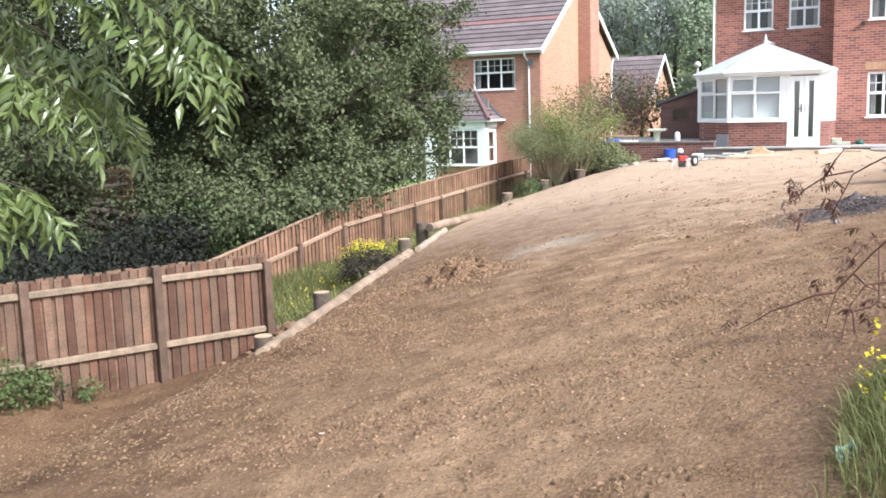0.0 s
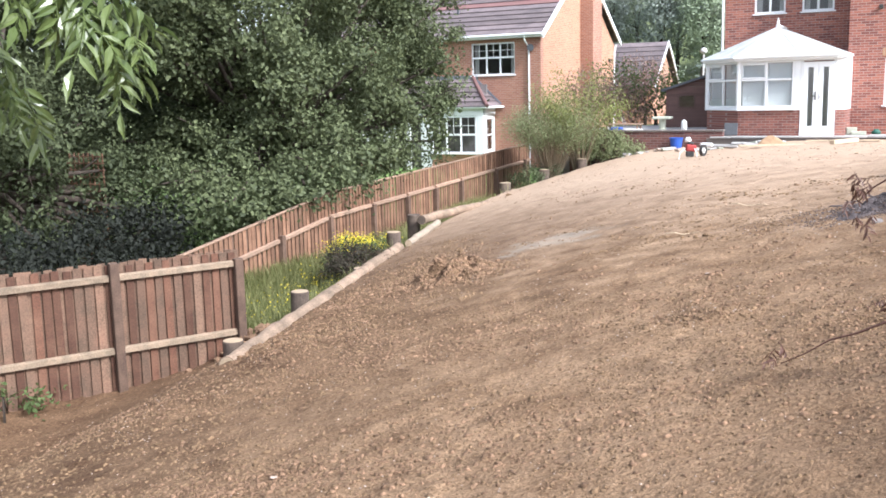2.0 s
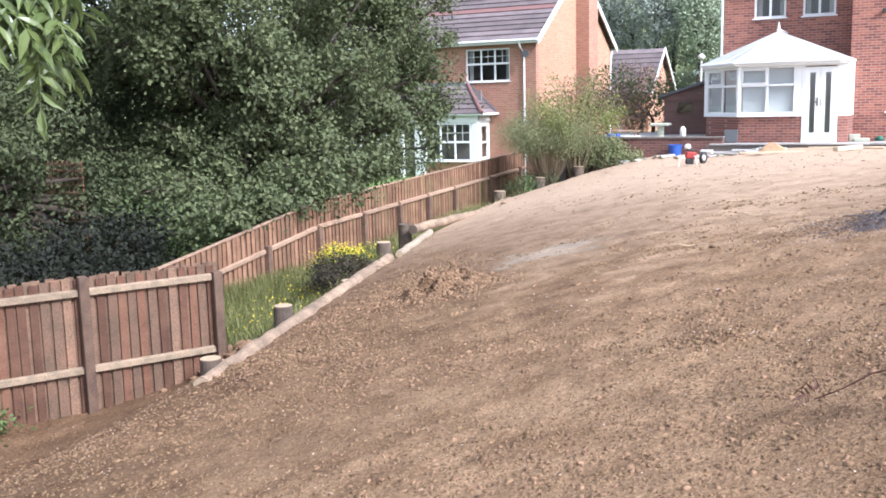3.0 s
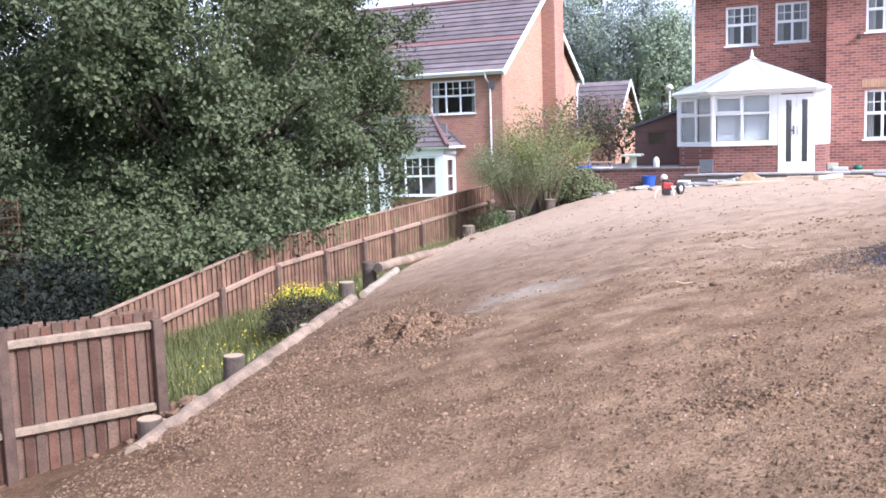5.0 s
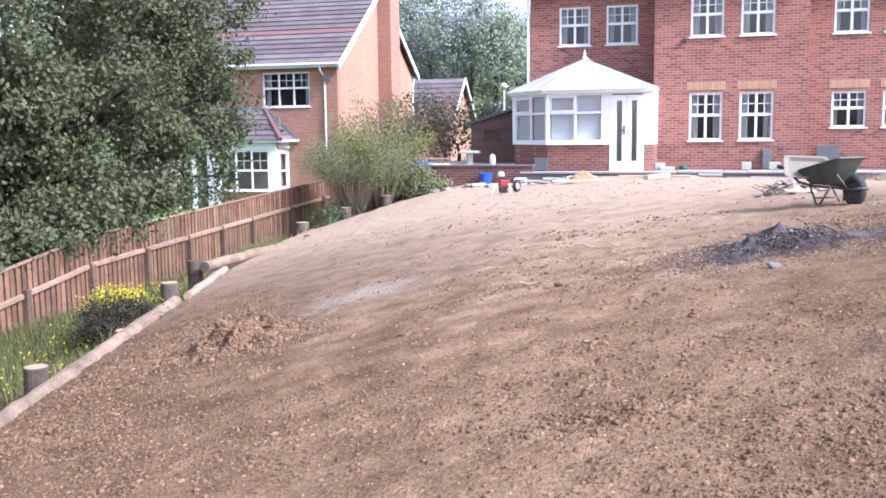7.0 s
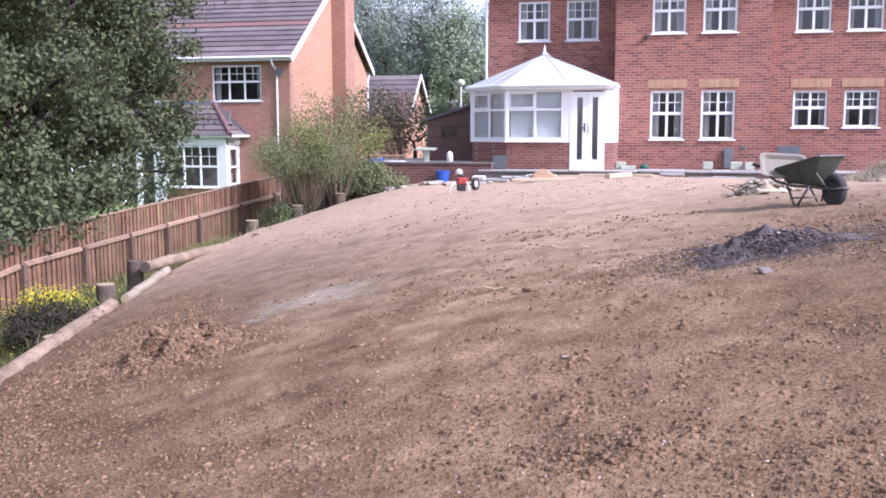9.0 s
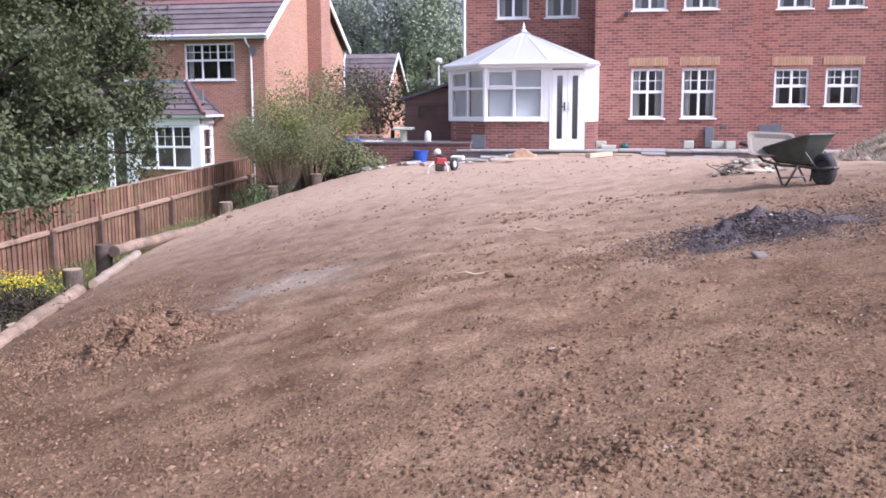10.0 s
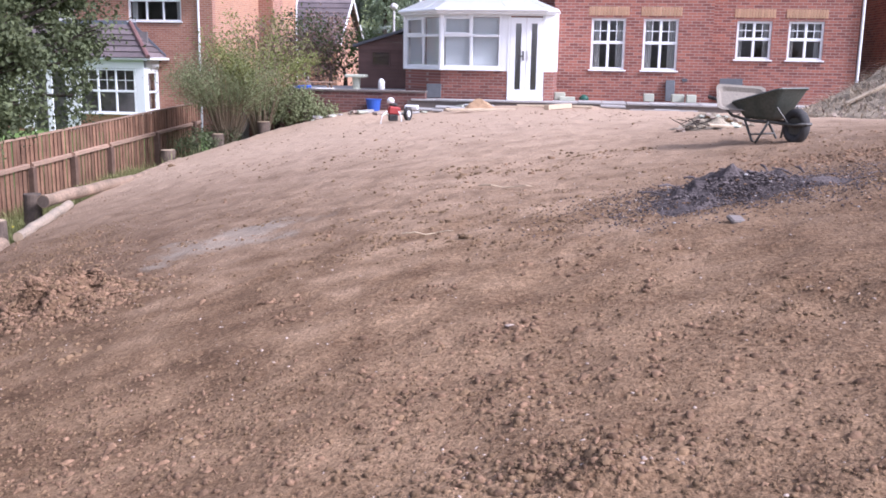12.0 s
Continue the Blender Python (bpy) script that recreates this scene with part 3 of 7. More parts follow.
# ---- walls with openings ----
def wall_slab(g, a0, a1, z0, z1, b0, b1, openings, along="x"):
    """An upright wall from a0 to a1 along x (or y), thick from b0 to b1, with openings (a0, a1, z0, z1) through it."""
    ca = sorted({a0, a1, *[o[0] for o in openings], *[o[1] for o in openings]})
    cz = sorted({z0, z1, *[o[2] for o in openings], *[o[3] for o in openings]})
    na, nz = len(ca) - 1, len(cz) - 1

    def solid(i, j):
        if not (0 <= i < na and 0 <= j < nz):
            return False
        a, z = (ca[i] + ca[i + 1]) / 2, (cz[j] + cz[j + 1]) / 2
        return not any(o[0] < a < o[1] and o[2] < z < o[3] for o in openings)

    def pt(a, b, z):
        return (a, b, z) if along == "x" else (b, a, z)
    for i in range(na):
        for j in range(nz):
            if not solid(i, j):
                continue
            p, q, r, s = ca[i], ca[i + 1], cz[j], cz[j + 1]
            quads = [[(p, b0, r), (q, b0, r), (q, b0, s), (p, b0, s)], [(q, b1, r), (p, b1, r), (p, b1, s), (q, b1, s)]]
            if not solid(i - 1, j):
                quads.append([(p, b1, r), (p, b0, r), (p, b0, s), (p, b1, s)])
            if not solid(i + 1, j):
                quads.append([(q, b0, r), (q, b1, r), (q, b1, s), (q, b0, s)])
            if not solid(i, j - 1):
                quads.append([(p, b0, r), (p, b1, r), (q, b1, r), (q, b0, r)])
            if not solid(i, j + 1):
                quads.append([(p, b0, s), (q, b0, s), (q, b1, s), (p, b1, s)])
            for k in quads:
                g.add([pt(*c) for c in k], [(0, 1, 2, 3)])
    return g


def window(house, x, y, z, w, h, lights=2, top=0.45, bars=2, curtain=0.0, sill=True, group=""):
    """A white casement window in a wall along x, facing -y: frame, panes, glazing bars, sill. top: the share of the height above its transom."""
    f = 0.06
    fr = Geo()
    d0, d1 = y + 0.05, y + 0.12
    fr.ring_frame(x, x + w, d0, d1, z, z + h, f)
    zt = z + h * (1 - top)
    lw = (w - 2 * f) / lights
    win = fr.make("window", UPVC, house)
    Geo().box(x + f, x + w - f, d0 - 0.005, d1 - 0.004, zt - 0.04, zt + 0.04, c=0.008).make("transom", UPVC, win)
    for k in range(1, lights):
        for z0, z1 in ((z + f, zt - 0.04), (zt + 0.04, z + h - f)):
            Geo().box(x + f + k * lw - 0.035, x + f + k * lw + 0.035, d0 - 0.003, d1 - 0.004, z0, z1, c=0.008).make("mullion", UPVC, win)
    for k in range(lights):
        x0, x1 = x + f + k * lw + (0.035 if k else 0), x + f + (k + 1) * lw - (0.035 if k < lights - 1 else 0)
        for z0, z1 in ((z + f, zt - 0.04), (zt + 0.04, z + h - f)):
            g = Geo().box(x0, x1, d0 + 0.030, d0 + 0.036, z0, z1)
            pane = g.make("pane", GLASS, win)
            pane.visible_shadow = False
        g = Geo()
        z0, z1 = zt + 0.04, z + h - f
        for i in range(1, bars):
            xb = x0 + (x1 - x0) * i / bars
            g.box(xb - 0.011, xb + 0.011, d0 + 0.02, d0 + 0.029, z0, z1)
        zb = (z0 + z1) / 2
        g.box(x0, x1, d0 + 0.018, d0 + 0.0295, zb - 0.011, zb + 0.011)
        g.make("glazing_bar", UPVC, win)
    if sill:
        Geo().box(x - 0.05, x + w + 0.05, y - 0.05, y + 0.05, z - 0.045, z - 0.002, c=0.01).make("window_sill", UPVC, win)
    if curtain:
        for side in (0, 1):
            g, n = Geo(), 9
            cw = w * curtain
            x0 = x + f if side == 0 else x + w - f - cw
            vs = []
            for i in range(n + 1):
                yy = y + 0.24 + 0.025 * math.sin(i * 2.1)
                vs += [(x0 + cw * i / n, yy, z + 0.05), (x0 + cw * i / n, yy, z + h - 0.02)]
            g.add(vs, [(2 * i, 2 * i + 2, 2 * i + 3, 2 * i + 1) for i in range(n)])
            g.make("curtain", CURTAIN, win, "cream curtain drawn to the side")
    return win


def tile_roof(parent, a0, a1, eave, ridge, mat, courses, axis_x=True, edge=None, label=""):
    """One roof slope from an eave line to a ridge line, as overlapping courses. eave and ridge: (y, z) pairs; it runs from a0 to a1 along x.
    edge(t): how far each end draws in at the share t of the way up (for hips)."""
    (y0, z0), (y1, z1) = eave, ridge
    n = Vector((0, -(z1 - z0), (y1 - y0))).normalized() if axis_x else Vector((-(z1 - z0), 0, (y1 - y0))).normalized()
    if n.z < 0:
        n = -n
    for k in range(courses):
        t0, t1 = k / courses, min(1, (k + 1.12) / courses)
        p, q = (y0 + (y1 - y0) * t0, z0 + (z1 - z0) * t0), (y0 + (y1 - y0) * t1, z0 + (z1 - z0) * t1)
        e0, e1 = edge(t0) if edge else (0, 0), edge(t1) if edge else (0, 0)
        lo, hi = [], []
        for (yy, zz), s in ((p, 0), (q, 1)):
            e = e1 if s else e0
            for a in ((a0 + e[0], a1 - e[1]) if not s else (a1 - e[1], a0 + e[0])):
                pt = Vector((a, yy, zz)) if axis_x else Vector((yy, a, zz))
                lift = 0.05 if not s else 0.004
                lo.append(pt + n * (lift - 0.014))
                hi.append(pt + n * (lift + 0.012))
        g = Geo().add(lo + hi, [(3, 2, 1, 0), (4, 5, 6, 7), (0, 1, 5, 4), (1, 2, 6, 5), (2, 3, 7, 6), (3, 0, 4, 7)])
        g.make("tile_course", mat[k % len(mat)] if isinstance(mat, list) else mat, parent, label if k == 0 else "")


# ---- the red-brick house ----
house = thing("detached_house", (1, 0, 0), "two-storey red brick house with white windows", "house")
FLOOR = 0.05
g_open = [(0.0, 0.89, 0.9, 2.23), (1.355, 2.25, 0.9, 2.23), (0.0, 0.89, 3.78, 4.93), (1.345, 2.235, 3.78, 4.93)]
r_open = [(3.82, 4.72, 1.22, 2.22), (5.14, 6.04, 1.22, 2.22), (3.82, 4.72, 3.80, 4.95), (5.14, 6.04, 3.80, 4.95)]
c_open = [(-3.88, -2.95, 3.76, 4.91), (-2.47, -1.54, 3.76, 4.91)]
EAVE = 5.28
wall_slab(Geo(), -0.99, 3.13, FLOOR - 0.4, EAVE, 0.0, 0.3, g_open).make("wall", BRICK, house, "projecting front wall of mottled red brick")
wall_slab(Geo(), 3.13, 6.9, FLOOR - 0.4, EAVE, 0.62, 0.92, r_open).make("wall", BRICK, house)
wall_slab(Geo(), -4.77, -0.99, FLOOR - 0.4, EAVE, 1.28, 1.58, c_open).make("wall", BRICK, house)
wall_slab(Geo(), 0.3, 1.28, FLOOR - 0.4, EAVE, -0.99, -0.70, [], "y").make("wall", BRICK, house)
wall_slab(Geo(), 0.3, 0.62, FLOOR - 0.4, EAVE, 2.84, 3.13, [], "y").make("wall", BRICK, house)
wall_slab(Geo(), 0.92, 8.6, FLOOR - 0.4, EAVE, 6.6, 6.9, [], "y").make("wall", BRICK, house)
wall_slab(Geo(), 1.58, 8.6, FLOOR - 0.4, EAVE, -4.77, -4.47, [], "y").make("wall", BRICK, house)
wall_slab(Geo(), -4.77, 6.9, FLOOR - 0.4, EAVE, 8.6, 8.9, []).make("wall", BRICK, house)
Geo().box(-4.4, 6.5, 3.4, 3.5, 0.0, EAVE).make("inner_wall", DARKROOM, house)
Geo().box(-4.4, 6.5, 1.65, 3.4, 2.55, 2.75).make("inner_floor", DARKROOM, house)
for x0 in (-0.1, 3.3):
    Geo().box(x0 + (0.02 if x0 < 0 else 0), x0 + 2.9, 0.94 if x0 > 0 else 0.32, 1.62, 2.55, 2.75).make("inner_floor", DARKROOM, house)
# roof: eaves boards, gutters and slopes
for x0, x1, y in ((-1.2, 3.3, -0.28), (3.32, 7.1, 0.36), (-5.0, -1.22, 1.0)):
    Geo().box(x0, x1, y, y + 0.30, EAVE - 0.02, EAVE + 0.16, c=0.01).make("fascia", UPVC, house)
    Geo().tube([(x0, y - 0.05, EAVE + 0.1), (x1, y - 0.05, EAVE + 0.1)], 0.055, 8).make("gutter", UPVC, house)
tile_roof(house, -5.1, -1.1, (0.95, EAVE + 0.16), (5.0, EAVE + 2.9), TILE, 13)
tile_roof(house, -1.1, 3.35, (-0.32, EAVE + 0.16), (5.0, EAVE + 3.6), TILE, 15)
tile_roof(house, 3.35, 7.2, (0.32, EAVE + 0.16), (5.0, EAVE + 3.1), TILE, 14)
tile_roof(house, -5.1, 7.2, (9.2, EAVE + 0.16), (5.0, EAVE + 2.85), TILE, 13)
for x in (-4.75, 6.62):
    Geo().prism([(x, 1.4, EAVE), (x, 8.7, EAVE), (x, 5.0, EAVE + 2.7)], (0.28, 0, 0)).make("gable", BRICK, house)
for x0, x1, z0, z1 in g_open:
    window(house, x0, 0, z0, x1 - x0, z1 - z0, 2, 0.47, 2, 0.2)
for x0, x1, z0, z1 in r_open:
    window(house, x0, 0.62, z0, x1 - x0, z1 - z0, 2, 0.47, 2, 0.14)
for x0, x1, z0, z1 in c_open:
    window(house, x0, 1.28, z0, x1 - x0, z1 - z0, 2, 0.47, 2, 0.16)
# soldier-course lintels of buff brick over the ground-floor windows, and brick sills
for x0, y in ((0.0, 0.0), (1.355, 0.0), (3.82, 0.62), (5.14, 0.62)):
    n = 14
    proto = Geo().box(0, 0.066, -0.012, 0.10, 0, 0.225, c=0.005).mesh("lintel_brick")
    proto.materials.append(BUFF)
    for k in range(n):
        ob = new("lintel_brick", proto)
        under(ob, house)
        ob.location = (x0 - 0.08 + k * 0.0755, y, 2.30)
# rainwater pipes, vents and a floodlight on the wall
Geo().tube([(6.96, 0.52, EAVE + 0.08), (6.96, 0.56, EAVE - 0.25), (6.96, 0.56, 0.1)], 0.036, 8).make("downpipe", UPVC, house)
Geo().tube([(-4.83, 1.22, EAVE + 0.05), (-4.83, 1.22, 0.1)], 0.036, 8).make("downpipe", UPVC, house)
Geo().tube([(-0.93, -0.05, 0.9), (-0.93, -0.05, 0.15)], 0.02, 6).make("waste_pipe", TUBE, house)
Geo().box(-0.22, -0.12, -0.09, -0.003, 3.62, 3.74, c=0.01).make("wall_light", RUBBER, house, "small black wall light")
Geo().box(2.42, 2.56, -0.02, 0.0, 0.62, 0.70, c=0.004).make("air_vent", SLATE, house)

# ---- conservatory ----
cons = thing("conservatory", (-3, -0.5, 0.1), "white conservatory with polycarbonate roof on a brick plinth", "conservatory")
A, B = (-5.06, 0.25), (-3.85, -1.18)
SILLZ, HEADZ = 0.87, 2.27


def side_frame(p, q):
    """A matrix whose x runs from p to q along the ground and whose y points indoors, and the length."""
    v = Vector((q[0] - p[0], q[1] - p[1], 0))
    ang = math.atan2(v.y, v.x)
    return Matrix.Translation((p[0], p[1], 0)) @ Matrix.Rotation(ang, 4, 'Z'), v.length


def glazed_side(p, q, lights, z0=SILLZ):
    m, ln = side_frame(p, q)
    f = 0.07
    g = Geo()
    g.ring_frame(0, ln, 0.0, 0.07, z0, HEADZ, f, m, 0.09)
    zt = z0 + (HEADZ - z0) * 0.60
    lw = (ln - 2 * f) / lights
    win = g.make("side_window", UPVC, cons)
    Geo().box(f, ln - f, -0.004, 0.066, zt - 0.035, zt + 0.035, m, 0.008).make("transom", UPVC, win)
    for k in range(1, lights):
        for a, b in ((z0 + 0.08, zt - 0.035), (zt + 0.035, HEADZ - 0.09)):
            Geo().box(f + k * lw - 0.04, f + k * lw + 0.04, -0.002, 0.066, a, b, m, 0.008).make("mullion", UPVC, win)
    for k in range(lights):
        x0, x1 = f + k * lw, f + (k + 1) * lw
        for a, b in ((z0 + 0.08, zt - 0.035), (zt + 0.035, HEADZ - 0.09)):
            pane = Geo().box(x0, x1, 0.03, 0.036, a, b, m).make("pane", GLASS, win)
            pane.visible_shadow = False
        if k % 2 == 0:
            h = Geo()
            h.ring_frame(x0, x1, -0.018, 0.02, zt + 0.03, HEADZ - 0.09, 0.05, m)
            h.make("opener_sash", UPVC, win)
        Geo().box(x0 + 0.03, x1 - 0.03, 0.10, 0.105, z0 + 0.06, HEADZ - 0.10, m).make("blind", BLIND, win, "pale blue-grey roller blind")
    Geo().box(-0.03, ln + 0.03, -0.06, 0.10, z0 - 0.05, z0 - 0.002, m, 0.01).make("sill", UPVC, cons)


def plinth(p, q):
    m, ln = side_frame(p, q)
    Geo().box(0.0, ln, 0.0, 0.22, -0.25, SILLZ - 0.05, m).make("plinth_wall", PLINTH, cons)


def corner_post(p, z0=SILLZ):
    Geo().tube([(p[0], p[1] + 0.03, z0 - 0.05), (p[0], p[1] + 0.03, HEADZ)], 0.075, 8).make("corner_post", UPVC, cons)


for p, q, k in ((A, B, 2), (B, (-2.27, -1.27), 2)):
    glazed_side(p, q, k)
    plinth(p, q)
plinth((-2.27, -1.27), (-2.11, -1.28))
plinth((-1.16, -1.25), (-0.92, -1.15))
plinth((-0.92, -1.15), (-0.86, 0.0))
plinth((-5.0, 1.26), A)
for p in (A, B):
    corner_post(p)
# solid white panels either side of the doors and along the return
m, ln = side_frame((-2.27, -1.27), (-2.10, -1.28))
Geo().box(0, ln, 0.0, 0.07, SILLZ - 0.05, HEADZ, m, 0.006).make("side_panel", UPVC, cons)
m, ln = side_frame((-1.17, -1.25), (-0.86, -1.10))
Geo().box(0, ln, 0.0, 0.07, SILLZ - 0.05, HEADZ + 0.05, m, 0.006).make("side_panel", UPVC, cons)
m, ln = side_frame((-0.86, -1.10), (-0.86, 0.0))
Geo().box(0, ln, 0.0, 0.07, SILLZ - 0.05, HEADZ + 0.12, m, 0.006).make("side_panel", UPVC, cons)
m, ln = side_frame((-5.0, 1.26), A)
Geo().box(0, ln, 0.0, 0.07, SILLZ - 0.05, HEADZ, m, 0.006).make("side_panel", UPVC, cons)
# the pair of glazed doors
m, ln = side_frame((-2.10, -1.28), (-1.17, -1.25))
g = Geo().ring_frame(0, ln, -0.01, 0.07, 0.16, HEADZ, 0.06, m)
g.make("door_frame", UPVC, cons)
half = (ln - 0.12) / 2
for k in range(2):
    x0 = 0.06 + k * half
    g = Geo()
    z0, z1 = 0.215, HEADZ - 0.095
    g.ring_frame(x0 + 0.004, x0 + half - 0.004, -0.015, 0.05, z0, z1, 0.126, m, 0.15)
    door = g.make("door", UPVC, cons)
    p = Geo().box(x0 + 0.13, x0 + half - 0.13, 0.015, 0.022, z0 + 0.17, z1 - 0.12, m).make("pane", GLASS, door)
    p.visible_shadow = False
    g = Geo().box(x0 + (half - 0.09 if k == 0 else 0.03), x0 + (half - 0.05 if k == 0 else 0.07), -0.03, -0.015, 1.10, 1.34, m, 0.005)
    xh = x0 + (half - 0.07 if k == 0 else 0.05)
    g.box(xh - (0.09 if k == 0 else 0.01), xh + (0.01 if k == 0 else 0.09), -0.06, -0.04, 1.2, 1.225, m, 0.005)
    g.make("handle", WHITE if k else TUBE, door)
Geo().box(0.0, ln, -0.10, 0.2, 0.07, 0.158, m, 0.01).make("threshold", UPVC, cons)
# dim floor so that the doors show a room
Geo().box(-4.7, -0.95, -0.9, 1.2, 0.02, 0.12).make("inner_floor", DARKROOM, cons)
# roof: eaves beam, hipped polycarbonate panels with bars, ridge and finial
ring = [(-5.2, 0.2), (-3.93, -1.38), (-2.14, -1.50), (-1.14, -1.45), (-0.90, -1.2), (-0.90, -0.002), (-0.995, 1.26), (-5.2, 1.26)]
PEAK = Vector((-2.92, -0.28, 3.25))
BACKP = Vector((-2.92, 1.26, 3.25))
for p, q in zip(ring[:5], ring[1:6]):
    m, ln = side_frame(p, q)
    Geo().box(-0.02, ln + 0.02, 0.0, 0.12, HEADZ - 0.02, HEADZ + 0.12, m, 0.02).make("eaves_beam", UPVC, cons)
    Geo().tube([m @ Vector((-0.02, -0.03, HEADZ + 0.08)), m @ Vector((ln + 0.02, -0.03, HEADZ + 0.08))], 0.045, 8).make("gutter", UPVC, cons)
for p, q in zip(ring, ring[1:]):
    if p[1] >= 1.2 and q[1] >= 1.2:
        continue
    a, b = Vector((*p, HEADZ + 0.13)), Vector((*q, HEADZ + 0.13))
    if min(p[1], q[1]) >= 0:
        face = [a, b, BACKP, PEAK]
    else:
        face = [a, b, PEAK]
    Geo().prism(face, (0, 0, -0.025)).make("roof_panel", POLY, cons)
    n = max(1, int((b - a).length / 0.65))
    for k in range(n + 1):
        s = a.lerp(b, k / n)
        top = PEAK if len(face) == 3 else PEAK.lerp(BACKP, max(0, min(1, (s.y + 0.28) / 1.54)))
        Geo().tube([s + Vector((0, 0, 0.004)), s.lerp(top, 0.98) + Vector((0, 0, 0.004))], 0.008, 6).make("roof_bar", UPVC, cons)
a, b = Vector((-5.2, 1.26, HEADZ + 0.13)), Vector((-5.2, 0.2, HEADZ + 0.13))
Geo().prism([a, b, PEAK, BACKP], (0, 0, -0.025)).make("roof_panel", POLY, cons)
Geo().tube([PEAK + Vector((0, -0.05, 0.03)), BACKP + Vector((0, 0, 0.03))], 0.05, 8).make("ridge", UPVC, cons)
Geo().tube([PEAK + Vector((0, 0, h)) for h in (0, 0.06, 0.09, 0.13, 0.17, 0.24, 0.27)], [0.07, 0.06, 0.03, 0.045, 0.025, 0.015, 0.004], 10).make("finial", UPVC, cons)

# pale panel added inside, before the house wall, to brighten the door panes
Geo().box(-4.3, -0.98, 0.95, 1.0, 0.13, 2.1).make("pale_backing", CURTAIN, cons)


# ---- leaves and trees ----
def leaf_mesh(name, P, size, rng, shape=2.0, up=0.3, mats=(), bend=0.25, idx=None, face=None):
    """Many separate folded leaves at the points P. shape: length over width. up: how far they lie flat. face: the way each one faces."""
    n = len(P)
    d = rng.normal(size=(n, 3))
    d[:, 2] -= 0.25
    d /= np.linalg.norm(d, axis=1)[:, None]
    u = rng.normal(size=(n, 3)) + np.array([0, 0, up * 4]) if face is None else face * 2.2 + rng.normal(size=(n, 3)) * 0.55
    s = np.cross(d, u)
    s /= np.linalg.norm(s, axis=1)[:, None] + 1e-9
    nn = np.cross(s, d)
    L = (size * rng.uniform(0.6, 1.35, n))[:, None]
    W = L / shape
    v = np.empty((n, 4, 3))
    v[:, 0] = P
    v[:, 1] = P + d * L * 0.5 + s * W * 0.5 + nn * W * bend
    v[:, 2] = P + d * L
    v[:, 3] = P + d * L * 0.5 - s * W * 0.5 + nn * W * bend
    me = bpy.data.meshes.new(name)
    me.vertices.add(4 * n)
    me.vertices.foreach_set("co", v.ravel())
    a = np.arange(n)[:, None] * 4
    tri = np.concatenate([a + np.array([0, 1, 2]), a + np.array([0, 2, 3])], 1).ravel()
    me.loops.add(len(tri))
    me.loops.foreach_set("vertex_index", tri.astype(np.int32))
    me.polygons.add(2 * n)
    me.polygons.foreach_set("loop_start", (np.arange(2 * n) * 3).astype(np.int32))
    for m in mats:
        me.materials.append(m)
    if idx is not None:
        me.polygons.foreach_set("material_index", np.repeat(idx, 2).astype(np.int32))
    me.update(calc_edges=True)
    return me


def clumped(blobs, n, rng, clump=26, spread=0.28, hollow=0.55, faces=False):
    """Points in clumps through the outer part of ellipsoids (x, y, z, rx, ry, rz); with faces, also the way each leaf there faces."""
    vol = np.array([b[3] * b[4] * b[5] for b in blobs]) ** 0.67
    out, ways = [], []
    for b, w in zip(blobs, vol / vol.sum()):
        k = max(1, int(n * w / clump))
        d = rng.normal(size=(k, 3))
        d /= np.linalg.norm(d, axis=1)[:, None]
        r = hollow + (1 - hollow) * rng.uniform(0, 1, k) ** 0.6
        r *= 1 + 0.18 * np.sin(d[:, 0] * 7 + b[0]) * np.sin(d[:, 2] * 6 + b[1])
        c = np.array(b[:3]) + d * r[:, None] * np.array(b[3:])
        size = np.repeat(spread * rng.uniform(0.6, 1.35, k), clump)[:, None]
        o = rng.normal(size=(k * clump, 3))
        out.append(np.repeat(c, clump, 0) + o * size * np.array([1, 1, 0.85]))
        f = o * 0.5 + np.repeat(d, clump, 0) * 0.5 + np.array([0, 0, 0.55])
        ways.append(f / (np.linalg.norm(f, axis=1)[:, None] + 1e-9))
    if faces:
        return np.concatenate(out), np.concatenate(ways)
    return np.concatenate(out)


def boughs(blobs, rng, per=9, size=0.42):
    """Each mass of a crown broken into separate boughs, with deep gaps between them."""
    out = []
    for b in blobs:
        if min(b[3:]) < 0.9:
            out.append(b)
            continue
        for k in range(per):
            d = rng.normal(size=3)
            d /= np.linalg.norm(d)
            q = size * rng.uniform(0.7, 1.25)
            c = [b[i] + d[i] * b[3 + i] * rng.uniform(0.45, 0.9) for i in range(3)]
            out.append((*c, b[3] * q, b[4] * q, b[5] * q))
    return out


